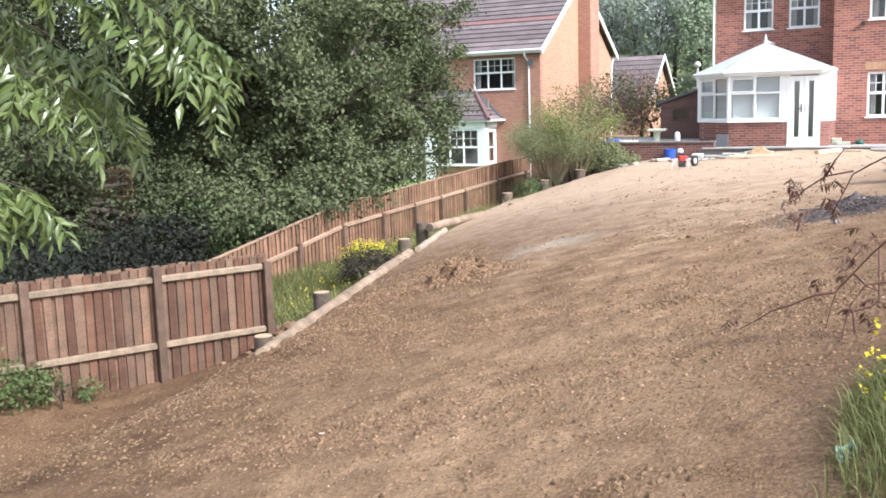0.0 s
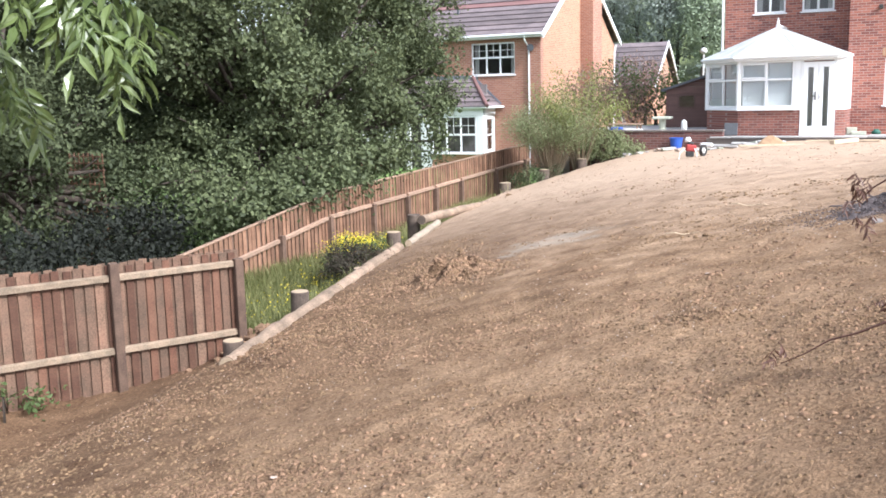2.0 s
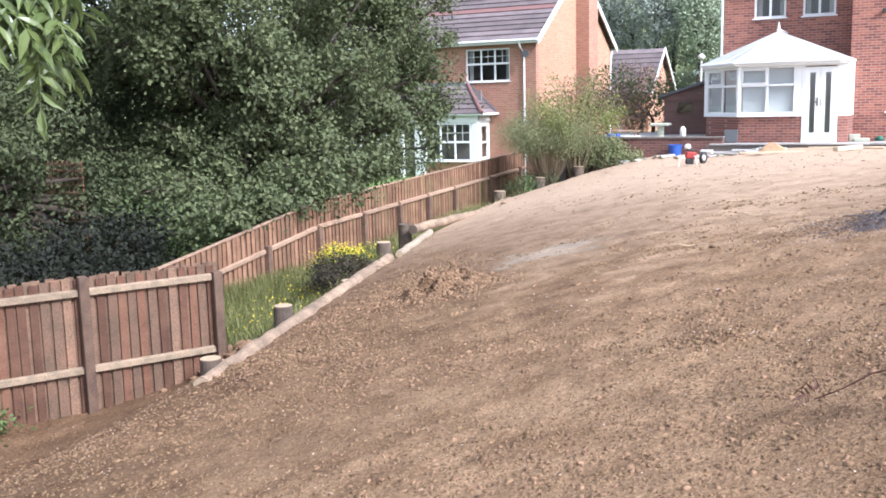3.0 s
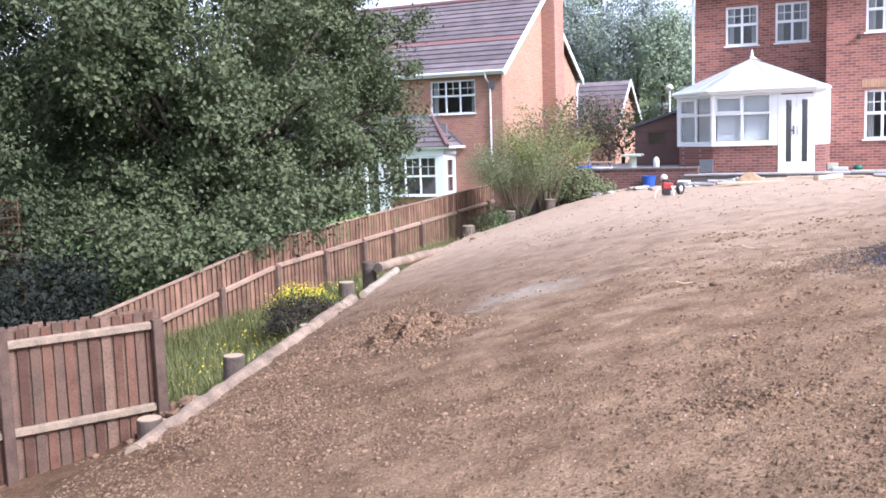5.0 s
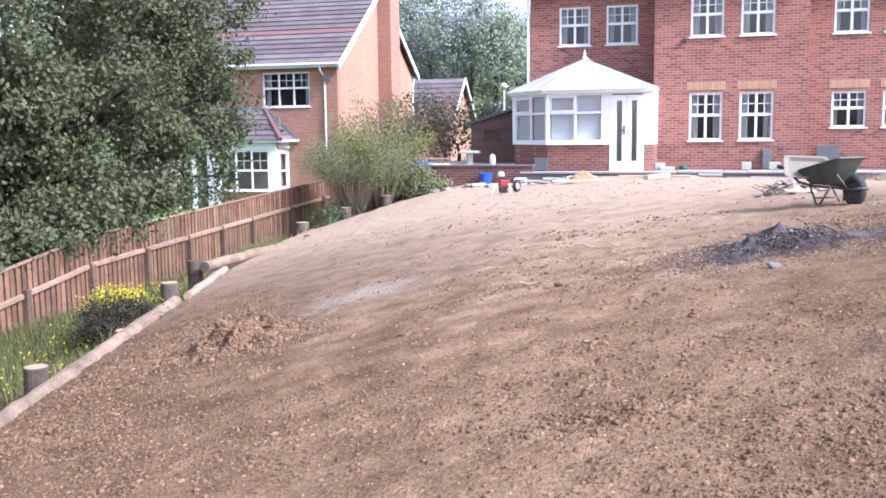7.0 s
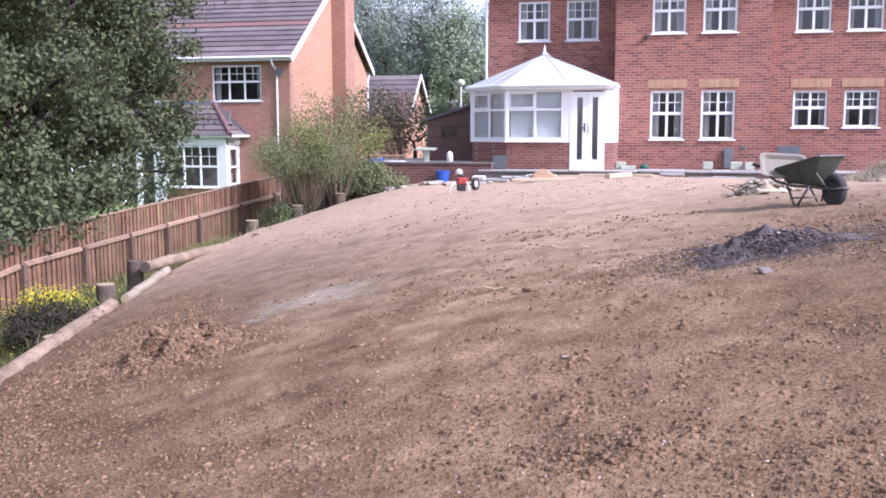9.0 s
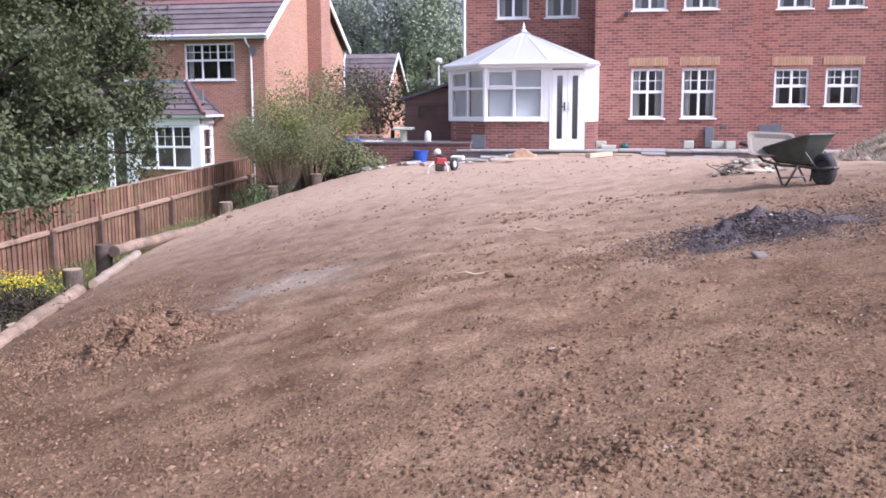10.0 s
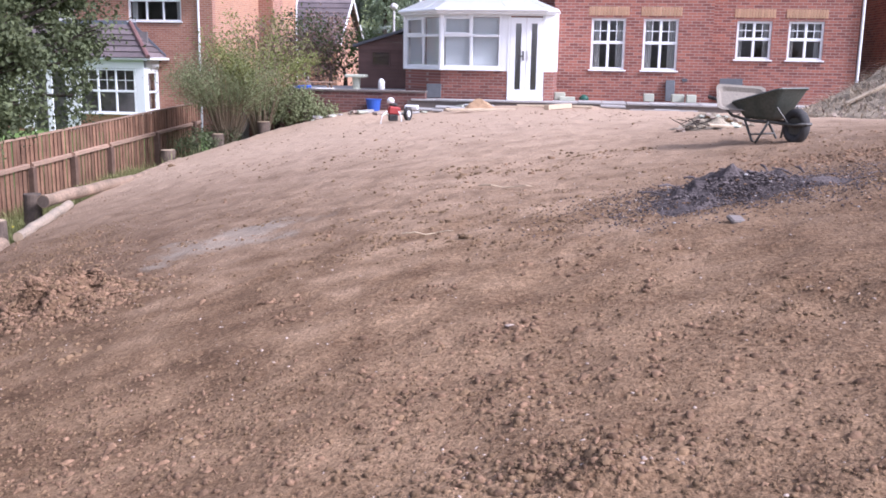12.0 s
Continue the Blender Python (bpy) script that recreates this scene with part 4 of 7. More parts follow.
def tree(name, base, blobs, n, leaf, mat, label, category="tree", trunk_r=0.25, seed=1, bark=None, clump=26, spread=0.28, shape=1.8, group="", kind="", hollow=0.55):
    rng = np.random.default_rng(seed)
    t = thing(name, base, label, category, group, kind)
    top = np.mean([b[:3] for b in blobs], 0)
    g = Geo()
    b0 = Vector(base)
    fork = b0.lerp(Vector(top), 0.45)
    fork.x, fork.y = b0.x + (fork.x - b0.x) * 0.5, b0.y + (fork.y - b0.y) * 0.5
    g.tube([b0 - Vector((0, 0, 0.3)), b0 + Vector((0.03, 0, 0.3)), b0.lerp(fork, 0.6) + Vector((0.06, 0.04, 0)), fork], [trunk_r * 1.5, trunk_r * 1.1, trunk_r * 0.9, trunk_r * 0.75], 10)
    for b in blobs:
        c = Vector(b[:3])
        mid = fork.lerp(c, 0.5) + Vector((rng.uniform(-.2, .2), rng.uniform(-.2, .2), 0.1))
        g.tube([fork, mid, c], [trunk_r * 0.5, trunk_r * 0.32, trunk_r * 0.12], 7)
        for k in range(5 if len(blobs) < 60 else 1):
            d = Vector(rng.normal(size=3)).normalized()
            e = c + Vector((d.x * b[3], d.y * b[4], d.z * b[5])) * 0.8
            g.tube([mid.lerp(c, 0.6), c.lerp(e, 0.5) + Vector((0, 0, 0.05)), e], [trunk_r * 0.14, trunk_r * 0.09, trunk_r * 0.03], 5)
    g.make("trunk", bark or BARK, t, smooth=True)
    P, ways = clumped(blobs, n, rng, clump, spread, hollow, True)
    crown = new("crown", leaf_mesh("crown", P, leaf, rng, shape, mats=[mat], face=ways))
    under(crown, t)
    return t


def grass_mesh(name, roots, height, rng, mats, lean=0.35, width=0.012, idx=None):
    """Bent grass blades at the roots."""
    n = len(roots)
    h = height * rng.uniform(0.5, 1.3, n)
    a = rng.uniform(0, 6.283, n)
    dx, dy = np.cos(a), np.sin(a)
    le = lean * rng.uniform(0.2, 1.5, n)
    v = np.empty((n, 5, 3))
    w = width * rng.uniform(0.7, 1.3, n)
    off = np.stack([-dy * w / 2, dx * w / 2, 0 * a], 1)
    mid = roots + np.stack([dx * le * h * 0.35, dy * le * h * 0.35, h * 0.6], 1)
    tip = roots + np.stack([dx * le * h, dy * le * h, h * (1 - 0.25 * le)], 1)
    v[:, 0], v[:, 1], v[:, 2], v[:, 3], v[:, 4] = roots - off, roots + off, mid + off * 0.8, mid - off * 0.8, tip
    me = bpy.data.meshes.new(name)
    me.vertices.add(5 * n)
    me.vertices.foreach_set("co", v.ravel())
    k = np.arange(n)[:, None] * 5
    tri = np.concatenate([k + np.array([0, 1, 2]), k + np.array([0, 2, 3]), k + np.array([3, 2, 4])], 1).ravel()
    me.loops.add(len(tri))
    me.loops.foreach_set("vertex_index", tri.astype(np.int32))
    me.polygons.add(3 * n)
    me.polygons.foreach_set("loop_start", (np.arange(3 * n) * 3).astype(np.int32))
    for m in mats:
        me.materials.append(m)
    if idx is not None:
        me.polygons.foreach_set("material_index", np.repeat(idx, 3).astype(np.int32))
    me.update(calc_edges=True)
    return me


# ---- fences ----
def plank_mesh(name, w, t, h, mat, skew=0.0):
    me = Geo().box(-w / 2, w / 2, -t / 2, t / 2, 0, h, c=0.003).mesh(name)
    me.materials.append(mat)
    return me


def fence(label, p0, p1, posts, top, height, board_mat, rails, post_drop, side, seed, group="boundary fences", gap=0.118, worn=None, rail_mat=None):
    """A close-boarded fence from p0 to p1 (ground plan). posts: distances of posts from p0. top(s): height of the boards' tops by the distance s.
    rails: how far below the top each rail runs. side: +1 or -1, the side of posts and rails."""
    rng = random.Random(seed)
    a, b = Vector((*p0, 0)), Vector((*p1, 0))
    ln = (b - a).length
    d = (b - a) / ln
    nrm = Vector((-d.y, d.x, 0)) * side
    ang = math.atan2(d.y, d.x)
    t = thing("fence", (a.x, a.y, top(0) - height), label, "fence", group)
    for s, cut in posts:
        c = a + d * s + nrm * 0.075
        z = top(s)
        m = Matrix.Translation((c.x, c.y, 0)) @ Matrix.Rotation(ang + rng.uniform(-.03, .03), 4, 'Z')
        Geo().box(-0.06, 0.06, -0.06, 0.06, z - height - 0.4, z - cut, m, 0.008).make("post", POST, t)
    marks = [0] + [s for s, _ in posts] + [ln]
    for r in rails:
        for s0, s1 in zip(marks, marks[1:]):
            if s1 - s0 < 0.15:
                continue
            s0, s1 = s0 + 0.062, s1 - 0.062
            q0, q1 = a + d * s0 + nrm * 0.045, a + d * s1 + nrm * 0.045
            z0, z1 = top(s0) - r, top(s1) - r
            hh, tt = 0.045, 0.028
            vs = []
            for q, z in ((q0, z0), (q1, z1)):
                for u, w in ((-tt, -hh), (tt, -hh * 0.9), (tt, hh * 0.55), (-tt, hh)):
                    vs.append((q.x + nrm.x * u, q.y + nrm.y * u, z + w))
            Geo().add(vs, [(3, 2, 1, 0), (4, 5, 6, 7), (0, 1, 5, 4), (1, 2, 6, 5), (2, 3, 7, 6), (3, 0, 4, 7)]).make("rail", rail_mat or RAIL, t)
    protos = [plank_mesh("board", 0.098 + 0.003 * k, 0.015, height + 0.012 * k, (board_mat if k < 3 else POST) if not worn else (board_mat, board_mat, worn, worn)[k]) for k in range(4)]
    for k in range(int(ln / gap)):
        s = (k + 0.5) * gap + rng.uniform(-0.008, 0.008)
        c = a + d * s + nrm * (0.009 if k % 2 else -0.024)
        ob = new("board", protos[rng.randrange(3) if k % 2 else 3])
        under(ob, t)
        z = top(s) - height - rng.uniform(0, 0.03)
        ob.matrix_basis = Matrix.Translation((c.x, c.y, z)) @ Matrix.Rotation(ang, 4, 'Z') @ Matrix.Rotation(rng.uniform(-.012, .012), 4, 'Y')
    return t


fence("red-brown close-boarded garden fence with two rails and dark posts", (-10.85, -26.5), (-7.22, -19.95),
      [(0.2, -0.03), (2.03, -0.03), (3.88, -0.03), (5.70, -0.03), (7.42, 0.10)], lambda s: -0.62, 1.9, FENCE, (0.17, 1.16), 0, -1, 3, gap=0.066, worn=FENCE_WORN, rail_mat=RAIL_PALE)


def far_top(s):
    y = -17.6 + s
    return -0.2 - 0.039 * (-0.8 - y) - 0.10 * max(0, -12.6 - y)


fence("weathered orange-brown close-boarded fence running up the bank", (-10.72, -17.6), (-10.72, -0.7),
      [(1.3, 0.42), (3.1, 0.42), (4.92, 0.5), (6.78, 0.5), (8.48, 0.55), (10.03, 0.55), (11.6, 0.55), (14.0, 0.5), (16.3, 0.45)], far_top, 1.55, FENCE_FAR, (0.52,), 0, -1, 5, gap=0.072)
for k in range(10):
    s0, s1 = k * 1.69 + 0.004, (k + 1) * 1.69
    z0, z1 = far_top(s0) + 0.012, far_top(s1) + 0.012
    Geo().add([(-10.76, -17.6 + s0, z0), (-10.68, -17.6 + s0, z0), (-10.68, -17.6 + s1, z1), (-10.76, -17.6 + s1, z1), (-10.76, -17.6 + s0, z0 + 0.03), (-10.68, -17.6 + s0, z0 + 0.03), (-10.68, -17.6 + s1, z1 + 0.03), (-10.76, -17.6 + s1, z1 + 0.03)],
              [(3, 2, 1, 0), (4, 5, 6, 7), (0, 1, 5, 4), (1, 2, 6, 5), (2, 3, 7, 6), (3, 0, 4, 7)]).make("capping_rail", RAIL, bpy.data.objects["fence.001"])


# ---- log edging and stakes ----
def log(points, r, seed, bark=None, end=None):
    rng = random.Random(seed)
    t = thing("log", points[0], "bleached round timber log laid along the soil edge", "log", "log edging")
    pts = [Vector(p) for p in points]
    fine = []
    for p, q in zip(pts, pts[1:]):
        fine += [p.lerp(q, k / 6) + Vector((rng.uniform(-.012, .012), 0, rng.uniform(-.012, .012))) for k in range(6)]
    fine.append(pts[-1])
    Geo().tube(fine, [r * rng.uniform(0.94, 1.06) for _ in fine], 14).make("log_body", bark or LOG, t, smooth=False)
    d = (fine[0] - fine[1]).normalized()
    Geo().tube([fine[0] + d * 0.002, fine[0] + d * 0.006], r * 0.93, 14).make("sawn_end", end or STAKE_END, t)
    return t


def log_pt(y, dz=0.04, dx=0.0):
    return (float(log_line(y)) + dx, y, float(bare(log_line(y), y)) + dz)


log([log_pt(-21.9, 0.0, 0.12), log_pt(-20.95, 0.02, 0.10), log_pt(-19.5, 0.0, 0.08), log_pt(-18.2, 0.01, 0.06)], 0.118, 1)
log([log_pt(-18.16, 0.01, 0.06), log_pt(-16.5, 0.02, 0.0), log_pt(-14.7, 0.03, 0.0)], 0.108, 2)
log([log_pt(-14.2, 0.03, 0.05), log_pt(-13.0, 0.05, 0.03), log_pt(-11.9, 0.08, 0.02)], 0.075, 3, LOG_PALE)
log([log_pt(-12.5, 0.24, -0.18), log_pt(-10.5, 0.12, -0.05), log_pt(-8.8, -0.02, 0.0)], 0.10, 4, None, STAKE)
log([log_pt(-8.75, -0.02), log_pt(-7.0, -0.04), log_pt(-5.9, -0.05)], 0.085, 5)


def stake(x, y, top, r, h, seed, label, pale=True):
    rng = random.Random(seed)
    t = thing("stake", (x, y, top - h), label, "post", "timber stakes")
    tilt = (rng.uniform(-.02, .02), rng.uniform(-.02, .02))
    Geo().tube([(x - tilt[0], y - tilt[1], top - h), (x, y, top - 0.012), (x, y, top)], [r * 1.02, r, r * 0.95], 18).make("stake_body", STAKE, t, smooth=False)
    if pale:
        Geo().tube([(x, y, top + 0.001), (x, y, top + 0.006)], r * 0.93, 18).make("sawn_top", STAKE_END, t)
    return t


GREY = "grey weathered round timber stake with a sawn top"
stake(-6.93, -20.55, -1.77, 0.145, 0.9, 1, "low cut timber stump beside the fence post")
stake(-7.02, -18.85, -1.42, 0.14, 0.9, 2, GREY)
stake(-7.42, -16.45, -1.50, 0.16, 0.6, 3, "low sawn stump with a pale top")
stake(-8.18, -14.05, -1.22, 0.145, 0.9, 4, GREY)
stake(-8.72, -12.25, -1.10, 0.14, 0.8, 5, "dark timber stake under the end of a log", False)
stake(-9.5, -5.5, -1.04, 0.17, 0.8, 6, GREY)
stake(-8.86, -4.1, -0.76, 0.16, 0.9, 7, GREY)
stake(-8.0, -3.2, -0.50, 0.16, 0.9, 8, GREY)
stake(-7.15, -2.35, -0.22, 0.12, 0.6, 9, GREY)

ditch = random.Random(19)
lumps = Geo()
for k in range(260):
    x, y = -7.2 + ditch.gauss(0, 0.2), -19.75 + ditch.gauss(0, 0.35)
    lumps.rock(x, y, float(land(x, y)) + 0.02 + 0.34 * math.exp(-((x + 7.2) / 0.3) ** 2 - ((y + 19.75) / 0.5) ** 2) * ditch.random(), 0.03 + 0.07 * ditch.random() ** 2, ditch, 0.75)
single(lumps, "soil_lumps", DARK_CLOD, "dark lumps of turned earth beside the fence post", "soil lumps", kind="stuff")

# ---- the neighbours' house ----
nb = thing("neighbour_house", (-20, 7.2, -1.9), "orange brick two-storey house with a brown tiled roof", "house")
NF, NX, NY, NE = -1.95, -13.45, 7.2, 3.80
n_open = [(-16.65, -14.62, 2.28, 3.64), (-20.6, -18.75, 2.30, 3.66), (-24.2, -22.3, 2.30, 3.66), (-27.4, -25.6, 2.3, 3.66)]
wall_slab(Geo(), -28.0, NX, NF - 0.4, NE, NY, NY + 0.3, n_open).make("wall", SHADED_BRICK, nb)
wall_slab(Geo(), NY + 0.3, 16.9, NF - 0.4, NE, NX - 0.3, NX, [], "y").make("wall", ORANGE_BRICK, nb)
wall_slab(Geo(), NY + 0.3, 16.9, NF - 0.4, NE, -28.0, -27.7, [], "y").make("wall", ORANGE_BRICK, nb)
wall_slab(Geo(), -28.0, NX, NF - 0.4, NE, 16.9, 17.2, []).make("wall", ORANGE_BRICK, nb)
Geo().box(-27.6, NX - 0.4, NY + 1.9, NY + 2.0, NF, NE).make("inner_wall", DARKROOM, nb)
Geo().box(-27.6, NX - 0.4, NY + 0.32, NY + 1.9, 0.7, 0.9).make("inner_floor", DARKROOM, nb)
RID = (12.1, 7.45)
for x in (NX - 0.3, -28.0):
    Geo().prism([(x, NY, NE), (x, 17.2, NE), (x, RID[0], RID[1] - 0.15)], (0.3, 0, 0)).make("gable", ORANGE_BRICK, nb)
tile_roof(nb, -28.2, NX + 0.22, (NY - 0.32, NE + 0.12), RID, [TILE] * 6 + [TILE_RED] + [TILE] * 3 + [TILE] * 6, 16)
tile_roof(nb, -28.2, NX + 0.22, (17.5, NE + 0.12), RID, TILE, 16)
Geo().tube([(-28.2, RID[0], RID[1] + 0.03), (NX + 0.22, RID[0], RID[1] + 0.03)], 0.12, 10).make("ridge_tiles", TILE_RED, nb)
Geo().box(-28.2, NX + 0.2, NY - 0.30, NY - 0.02, NE - 0.02, NE + 0.13, c=0.01).make("fascia", UPVC, nb)
Geo().tube([(-28.2, NY - 0.36, NE + 0.1), (NX + 0.2, NY - 0.36, NE + 0.1)], 0.055, 8).make("gutter", UPVC, nb)
Geo().tube([(NX - 0.6, NY - 0.36, NE + 0.05), (NX - 0.58, NY - 0.3, NE - 0.15), (NX - 0.5, NY - 0.06, NE - 0.4), (NX - 0.5, NY - 0.06, NF)], 0.04, 8).make("downpipe", UPVC, nb)
Geo().tube([(NX + 0.07, 17.3, NE + 0.02), (NX + 0.05, 17.1, NE - 0.4), (NX + 0.05, 17.0, NF)], 0.04, 8).make("downpipe", UPVC, nb)
for y0 in (NY - 0.34, 17.54):
    s = 1 if y0 < 10 else -1
    Geo().prism([(NX + 0.215, y0, NE - 0.08), (NX + 0.215, y0, NE + 0.17), (NX + 0.215, RID[0], RID[1] + 0.06), (NX + 0.215, RID[0], RID[1] - 0.20)], (0.06, 0, 0)).make("bargeboard", UPVC, nb)
Geo().box(NX + 0.003, NX + 0.62, 12.1, 13.35, NF, 9.3, c=0.01).make("chimney", SHADED_BRICK, nb, "brick chimney breast on the gable, in the shaded brick tone")
g = Geo().tube([(NX + 0.02, 16.3, 3.0), (NX + 0.1, 16.3, 3.0)], 0.08, 10)
g.make("wall_lamp", RUBBER, nb)
d = Geo().tube([(NX - 0.35, NY - 0.25, 3.35), (NX - 0.35, NY - 0.27, 3.35)], 0.15, 18)
d.make("satellite_dish", SLATE, nb, "dark round satellite dish")
Geo().box(-17.9, -17.82, NY + 1.2, NY + 1.3, 5.02, 5.25).make("roof_vent", SLATE, nb)
for x0, x1, z0, z1 in n_open:
    window(nb, x0, NY, z0, x1 - x0, z1 - z0, 3, 0.46, 2, 0.1)
# sun room along the foot of the front: brick foot, glazed sides, lean-to roof with a hipped end
# dark sheet added before the brick wall so that the panes look unlit
Geo().box(-24.0, -15.8, 6.85, 6.95, NF, 1.9).make("sunroom_dark_sheet", DARKROOM, nb)
Geo().box(-24.0, -15.8, 6.22, 6.85, NF - 0.05, NF + 0.05).make("sunroom_floor", DARKROOM, nb)
BY, BX0, BX1, BE = 6.0, -24.2, -15.55, 0.90
wall_slab(Geo(), BX0, -19.97, NF - 0.3, -1.06, BY, BY + 0.2, []).make("sunroom_plinth", ORANGE_BRICK, nb)
wall_slab(Geo(), -18.44, BX1, NF - 0.3, -1.02, BY, BY + 0.2, []).make("sunroom_plinth", ORANGE_BRICK, nb)
wall_slab(Geo(), BY + 0.2, NY, NF - 0.3, -1.02, BX1 - 0.2, BX1, [], "y").make("sunroom_plinth", ORANGE_BRICK, nb)
for x0, x1 in ((-24.2, -23.85), (-20.4, -19.97), (-18.45, -18.06), (-15.88, BX1)):
    Geo().box(x0, x1, BY - 0.02, BY + 0.12, -1.6 if x0 in (-20.4, -18.45) else -1.02, BE, c=0.01).make("white_pier", UPVC, nb)
Geo().box(BX0, BX1, BY - 0.03, BY + 0.14, 0.60, BE, c=0.01).make("head_beam", UPVC, nb)
Geo().box(BX1 - 0.13, BX1 + 0.005, BY + 0.15, NY - 0.005, 0.60, BE, c=0.01).make("head_beam", UPVC, nb)
window(nb, -18.05, BY - 0.08, -0.98, 2.16, 1.57, 3, 0.5, 2)
window(nb, -23.83, BY - 0.08, -1.02, 3.42, 1.6, 4, 0.5, 2)
rw = Geo().ring_frame(0, 0.98, 0.0, 0.09, -1.0, 0.6, 0.16, pose(BX1 - 0.02, BY + 0.17, 0, 0, 0, 90)).make("return_window", UPVC, nb)
Geo().box(0.08, 0.90, 0.03, 0.036, -0.92, 0.52, pose(BX1 - 0.02, BY + 0.17, 0, 0, 0, 90)).make("pane", GLASS, rw).visible_shadow = False
Geo().box(0.08, 0.90, 0.0, 0.06, -0.26, -0.19, pose(BX1 - 0.02, BY + 0.17, 0, 0, 0, 90)).make("transom", UPVC, rw)
for k in range(2):
    x0 = -19.95 + k * 0.745
    dr = Geo().ring_frame(x0, x0 + 0.735, BY, BY + 0.07, NF + 0.1, 0.60, 0.10, None, 0.12).make("door", UPVC, nb)
    pn = Geo().box(x0 + 0.10, x0 + 0.635, BY + 0.03, BY + 0.036, NF + 0.22, 0.48).make("pane", GLASS, dr)
    pn.visible_shadow = False
Geo().tube([(BX0, BY - 0.16, BE + 0.04), (BX1 + 0.2, BY - 0.16, BE + 0.04)], 0.05, 8).make("gutter", UPVC, nb)
Geo().tube([(BX1 + 0.25, BY - 0.1, BE + 0.04), (BX1 + 0.38, NY - 0.01, BE + 0.04)], 0.05, 8).make("gutter", UPVC, nb)
tile_roof(nb, BX0 - 0.2, BX1 + 0.25, (BY - 0.2, BE + 0.05), (NY, 2.16), TILE, 6, edge=lambda t: (0, 1.3 * t))
tile_roof(nb, BY - 0.2, NY, (BX1 + 0.25, BE + 0.05), (BX1 - 1.05, 2.16), TILE, 6, axis_x=False, edge=lambda t: (1.38 * t, 0))
Geo().tube([(BX1 + 0.25, BY - 0.2, BE + 0.12), (BX1 - 1.03, NY - 0.02, 2.22)], 0.085, 8).make("hip_tiles", TILE_RED, nb)
Geo().prism([(BX1 - 1.05, NY - 0.03, 2.20), (BX1 + 0.28, NY - 0.03, BE + 0.12), (BX1 + 0.30, NY - 0.03, BE + 0.19), (BX1 - 1.0, NY - 0.03, 2.29)], (0, 0.027, 0)).make("lead_flashing", LEAD, nb)
Geo().box(BX0, BX1 - 0.8, NY - 0.04, NY - 0.003, 2.14, 2.3, c=0.005).make("lead_flashing", LEAD, nb)

# ---- beyond the houses: low house, shed, street lamp, hillside wood ----
GX, GZ = -0.72, -0.42      # its gable and its eaves
gh = thing("small_house", (-15, 25, 0), "small orange brick house with a tiled roof", "house")
Geo().box(-17.5 + GX, -12.9 + GX, 25.0, 30.0, -0.5, 2.2 + GZ).make("wall", ORANGE_BRICK, gh)
Geo().prism([(-12.9 + GX, 25.0, 2.2 + GZ), (-12.9 + GX, 30.0, 2.2 + GZ), (-12.9 + GX, 27.5, 4.5 + GZ)], (-0.3, 0, 0)).make("gable", ORANGE_BRICK, gh)
tile_roof(gh, -17.6 + GX, -12.6 + GX, (24.6, 2.15 + GZ), (27.5, 4.75 + GZ), TILE, 9)
tile_roof(gh, -17.6 + GX, -12.6 + GX, (30.4, 2.15 + GZ), (27.5, 4.75 + GZ), TILE, 9)
for y0 in (24.55, 30.45):
    Geo().prism([(-12.62 + GX, y0, 2.0 + GZ), (-12.62 + GX, y0, 2.2 + GZ), (-12.62 + GX, 27.5, 4.82 + GZ), (-12.62 + GX, 27.5, 4.6 + GZ)], (0.06, 0, 0)).make("bargeboard", UPVC, gh)

rh = thing("next_house", (12, 5, 0.5), "red brick house with a tiled roof beyond the heap", "house")
Geo().box(8.6, 16.0, 3.0, 9.5, 0.0, 3.4).make("wall", BRICK, rh)
tile_roof(rh, 7.9, 16.3, (2.6, 3.3), (6.2, 5.7), TILE, 10)
tile_roof(rh, 7.9, 16.3, (9.9, 3.3), (6.2, 5.7), TILE, 10)
Geo().prism([(8.6, 3.0, 3.4), (8.6, 9.5, 3.4), (8.6, 6.2, 5.5)], (0.3, 0, 0)).make("gable", BRICK, rh)
Geo().tube([(7.9, 2.55, 3.28), (16.3, 2.55, 3.28)], 0.055, 8).make("gutter", RUBBER, rh)
terr = Geo().box(-9.3, -5.0, -1.55, 4.6, -1.2, 0.2)
single(terr, "terrace", SLAB, "raised paved terrace behind a brick retaining wall", "terrace", kind="structure")
tw = thing("retaining_wall", (-6.2, -1.8, -0.8), "low red brick retaining wall of the terrace", "wall")
Geo().box(-8.9, -4.15, -1.80, -1.58, -1.2, 0.24).make("brickwork", OLD_BRICK, tw)
for k in range(16):
    Geo().box(-8.92 + k * 0.3, -8.63 + k * 0.3, -1.83, -1.55, 0.243, 0.295, c=0.008).make("coping_stone", GREYSTONE, tw)

shed = thing("garden_shed", (-6.2, 2.5, 0.2), "dark brown timber garden shed with a felt roof", "shed")
for k in range(14):
    z0 = 0.2 + k * 0.115
    x1 = -5.35
    x0 = -6.95 if z0 < 1.45 else -6.95 + (z0 - 1.45) * 3.2
    if x0 < x1 - 0.1:
        Geo().box(x0, x1, 2.5, 2.53, z0, z0 + 0.112, c=0.004).make("cladding_board", SHED, shed)
Geo().box(-6.93, -5.37, 2.535, 4.4, 0.2, 1.5).make("body", SHED, shed)
Geo().prism([(-7.1, 2.38, 1.42), (-5.2, 2.38, 2.0), (-5.2, 2.38, 2.08), (-7.1, 2.38, 1.50)], (0, 2.2, 0)).make("roof", SLATE, shed)
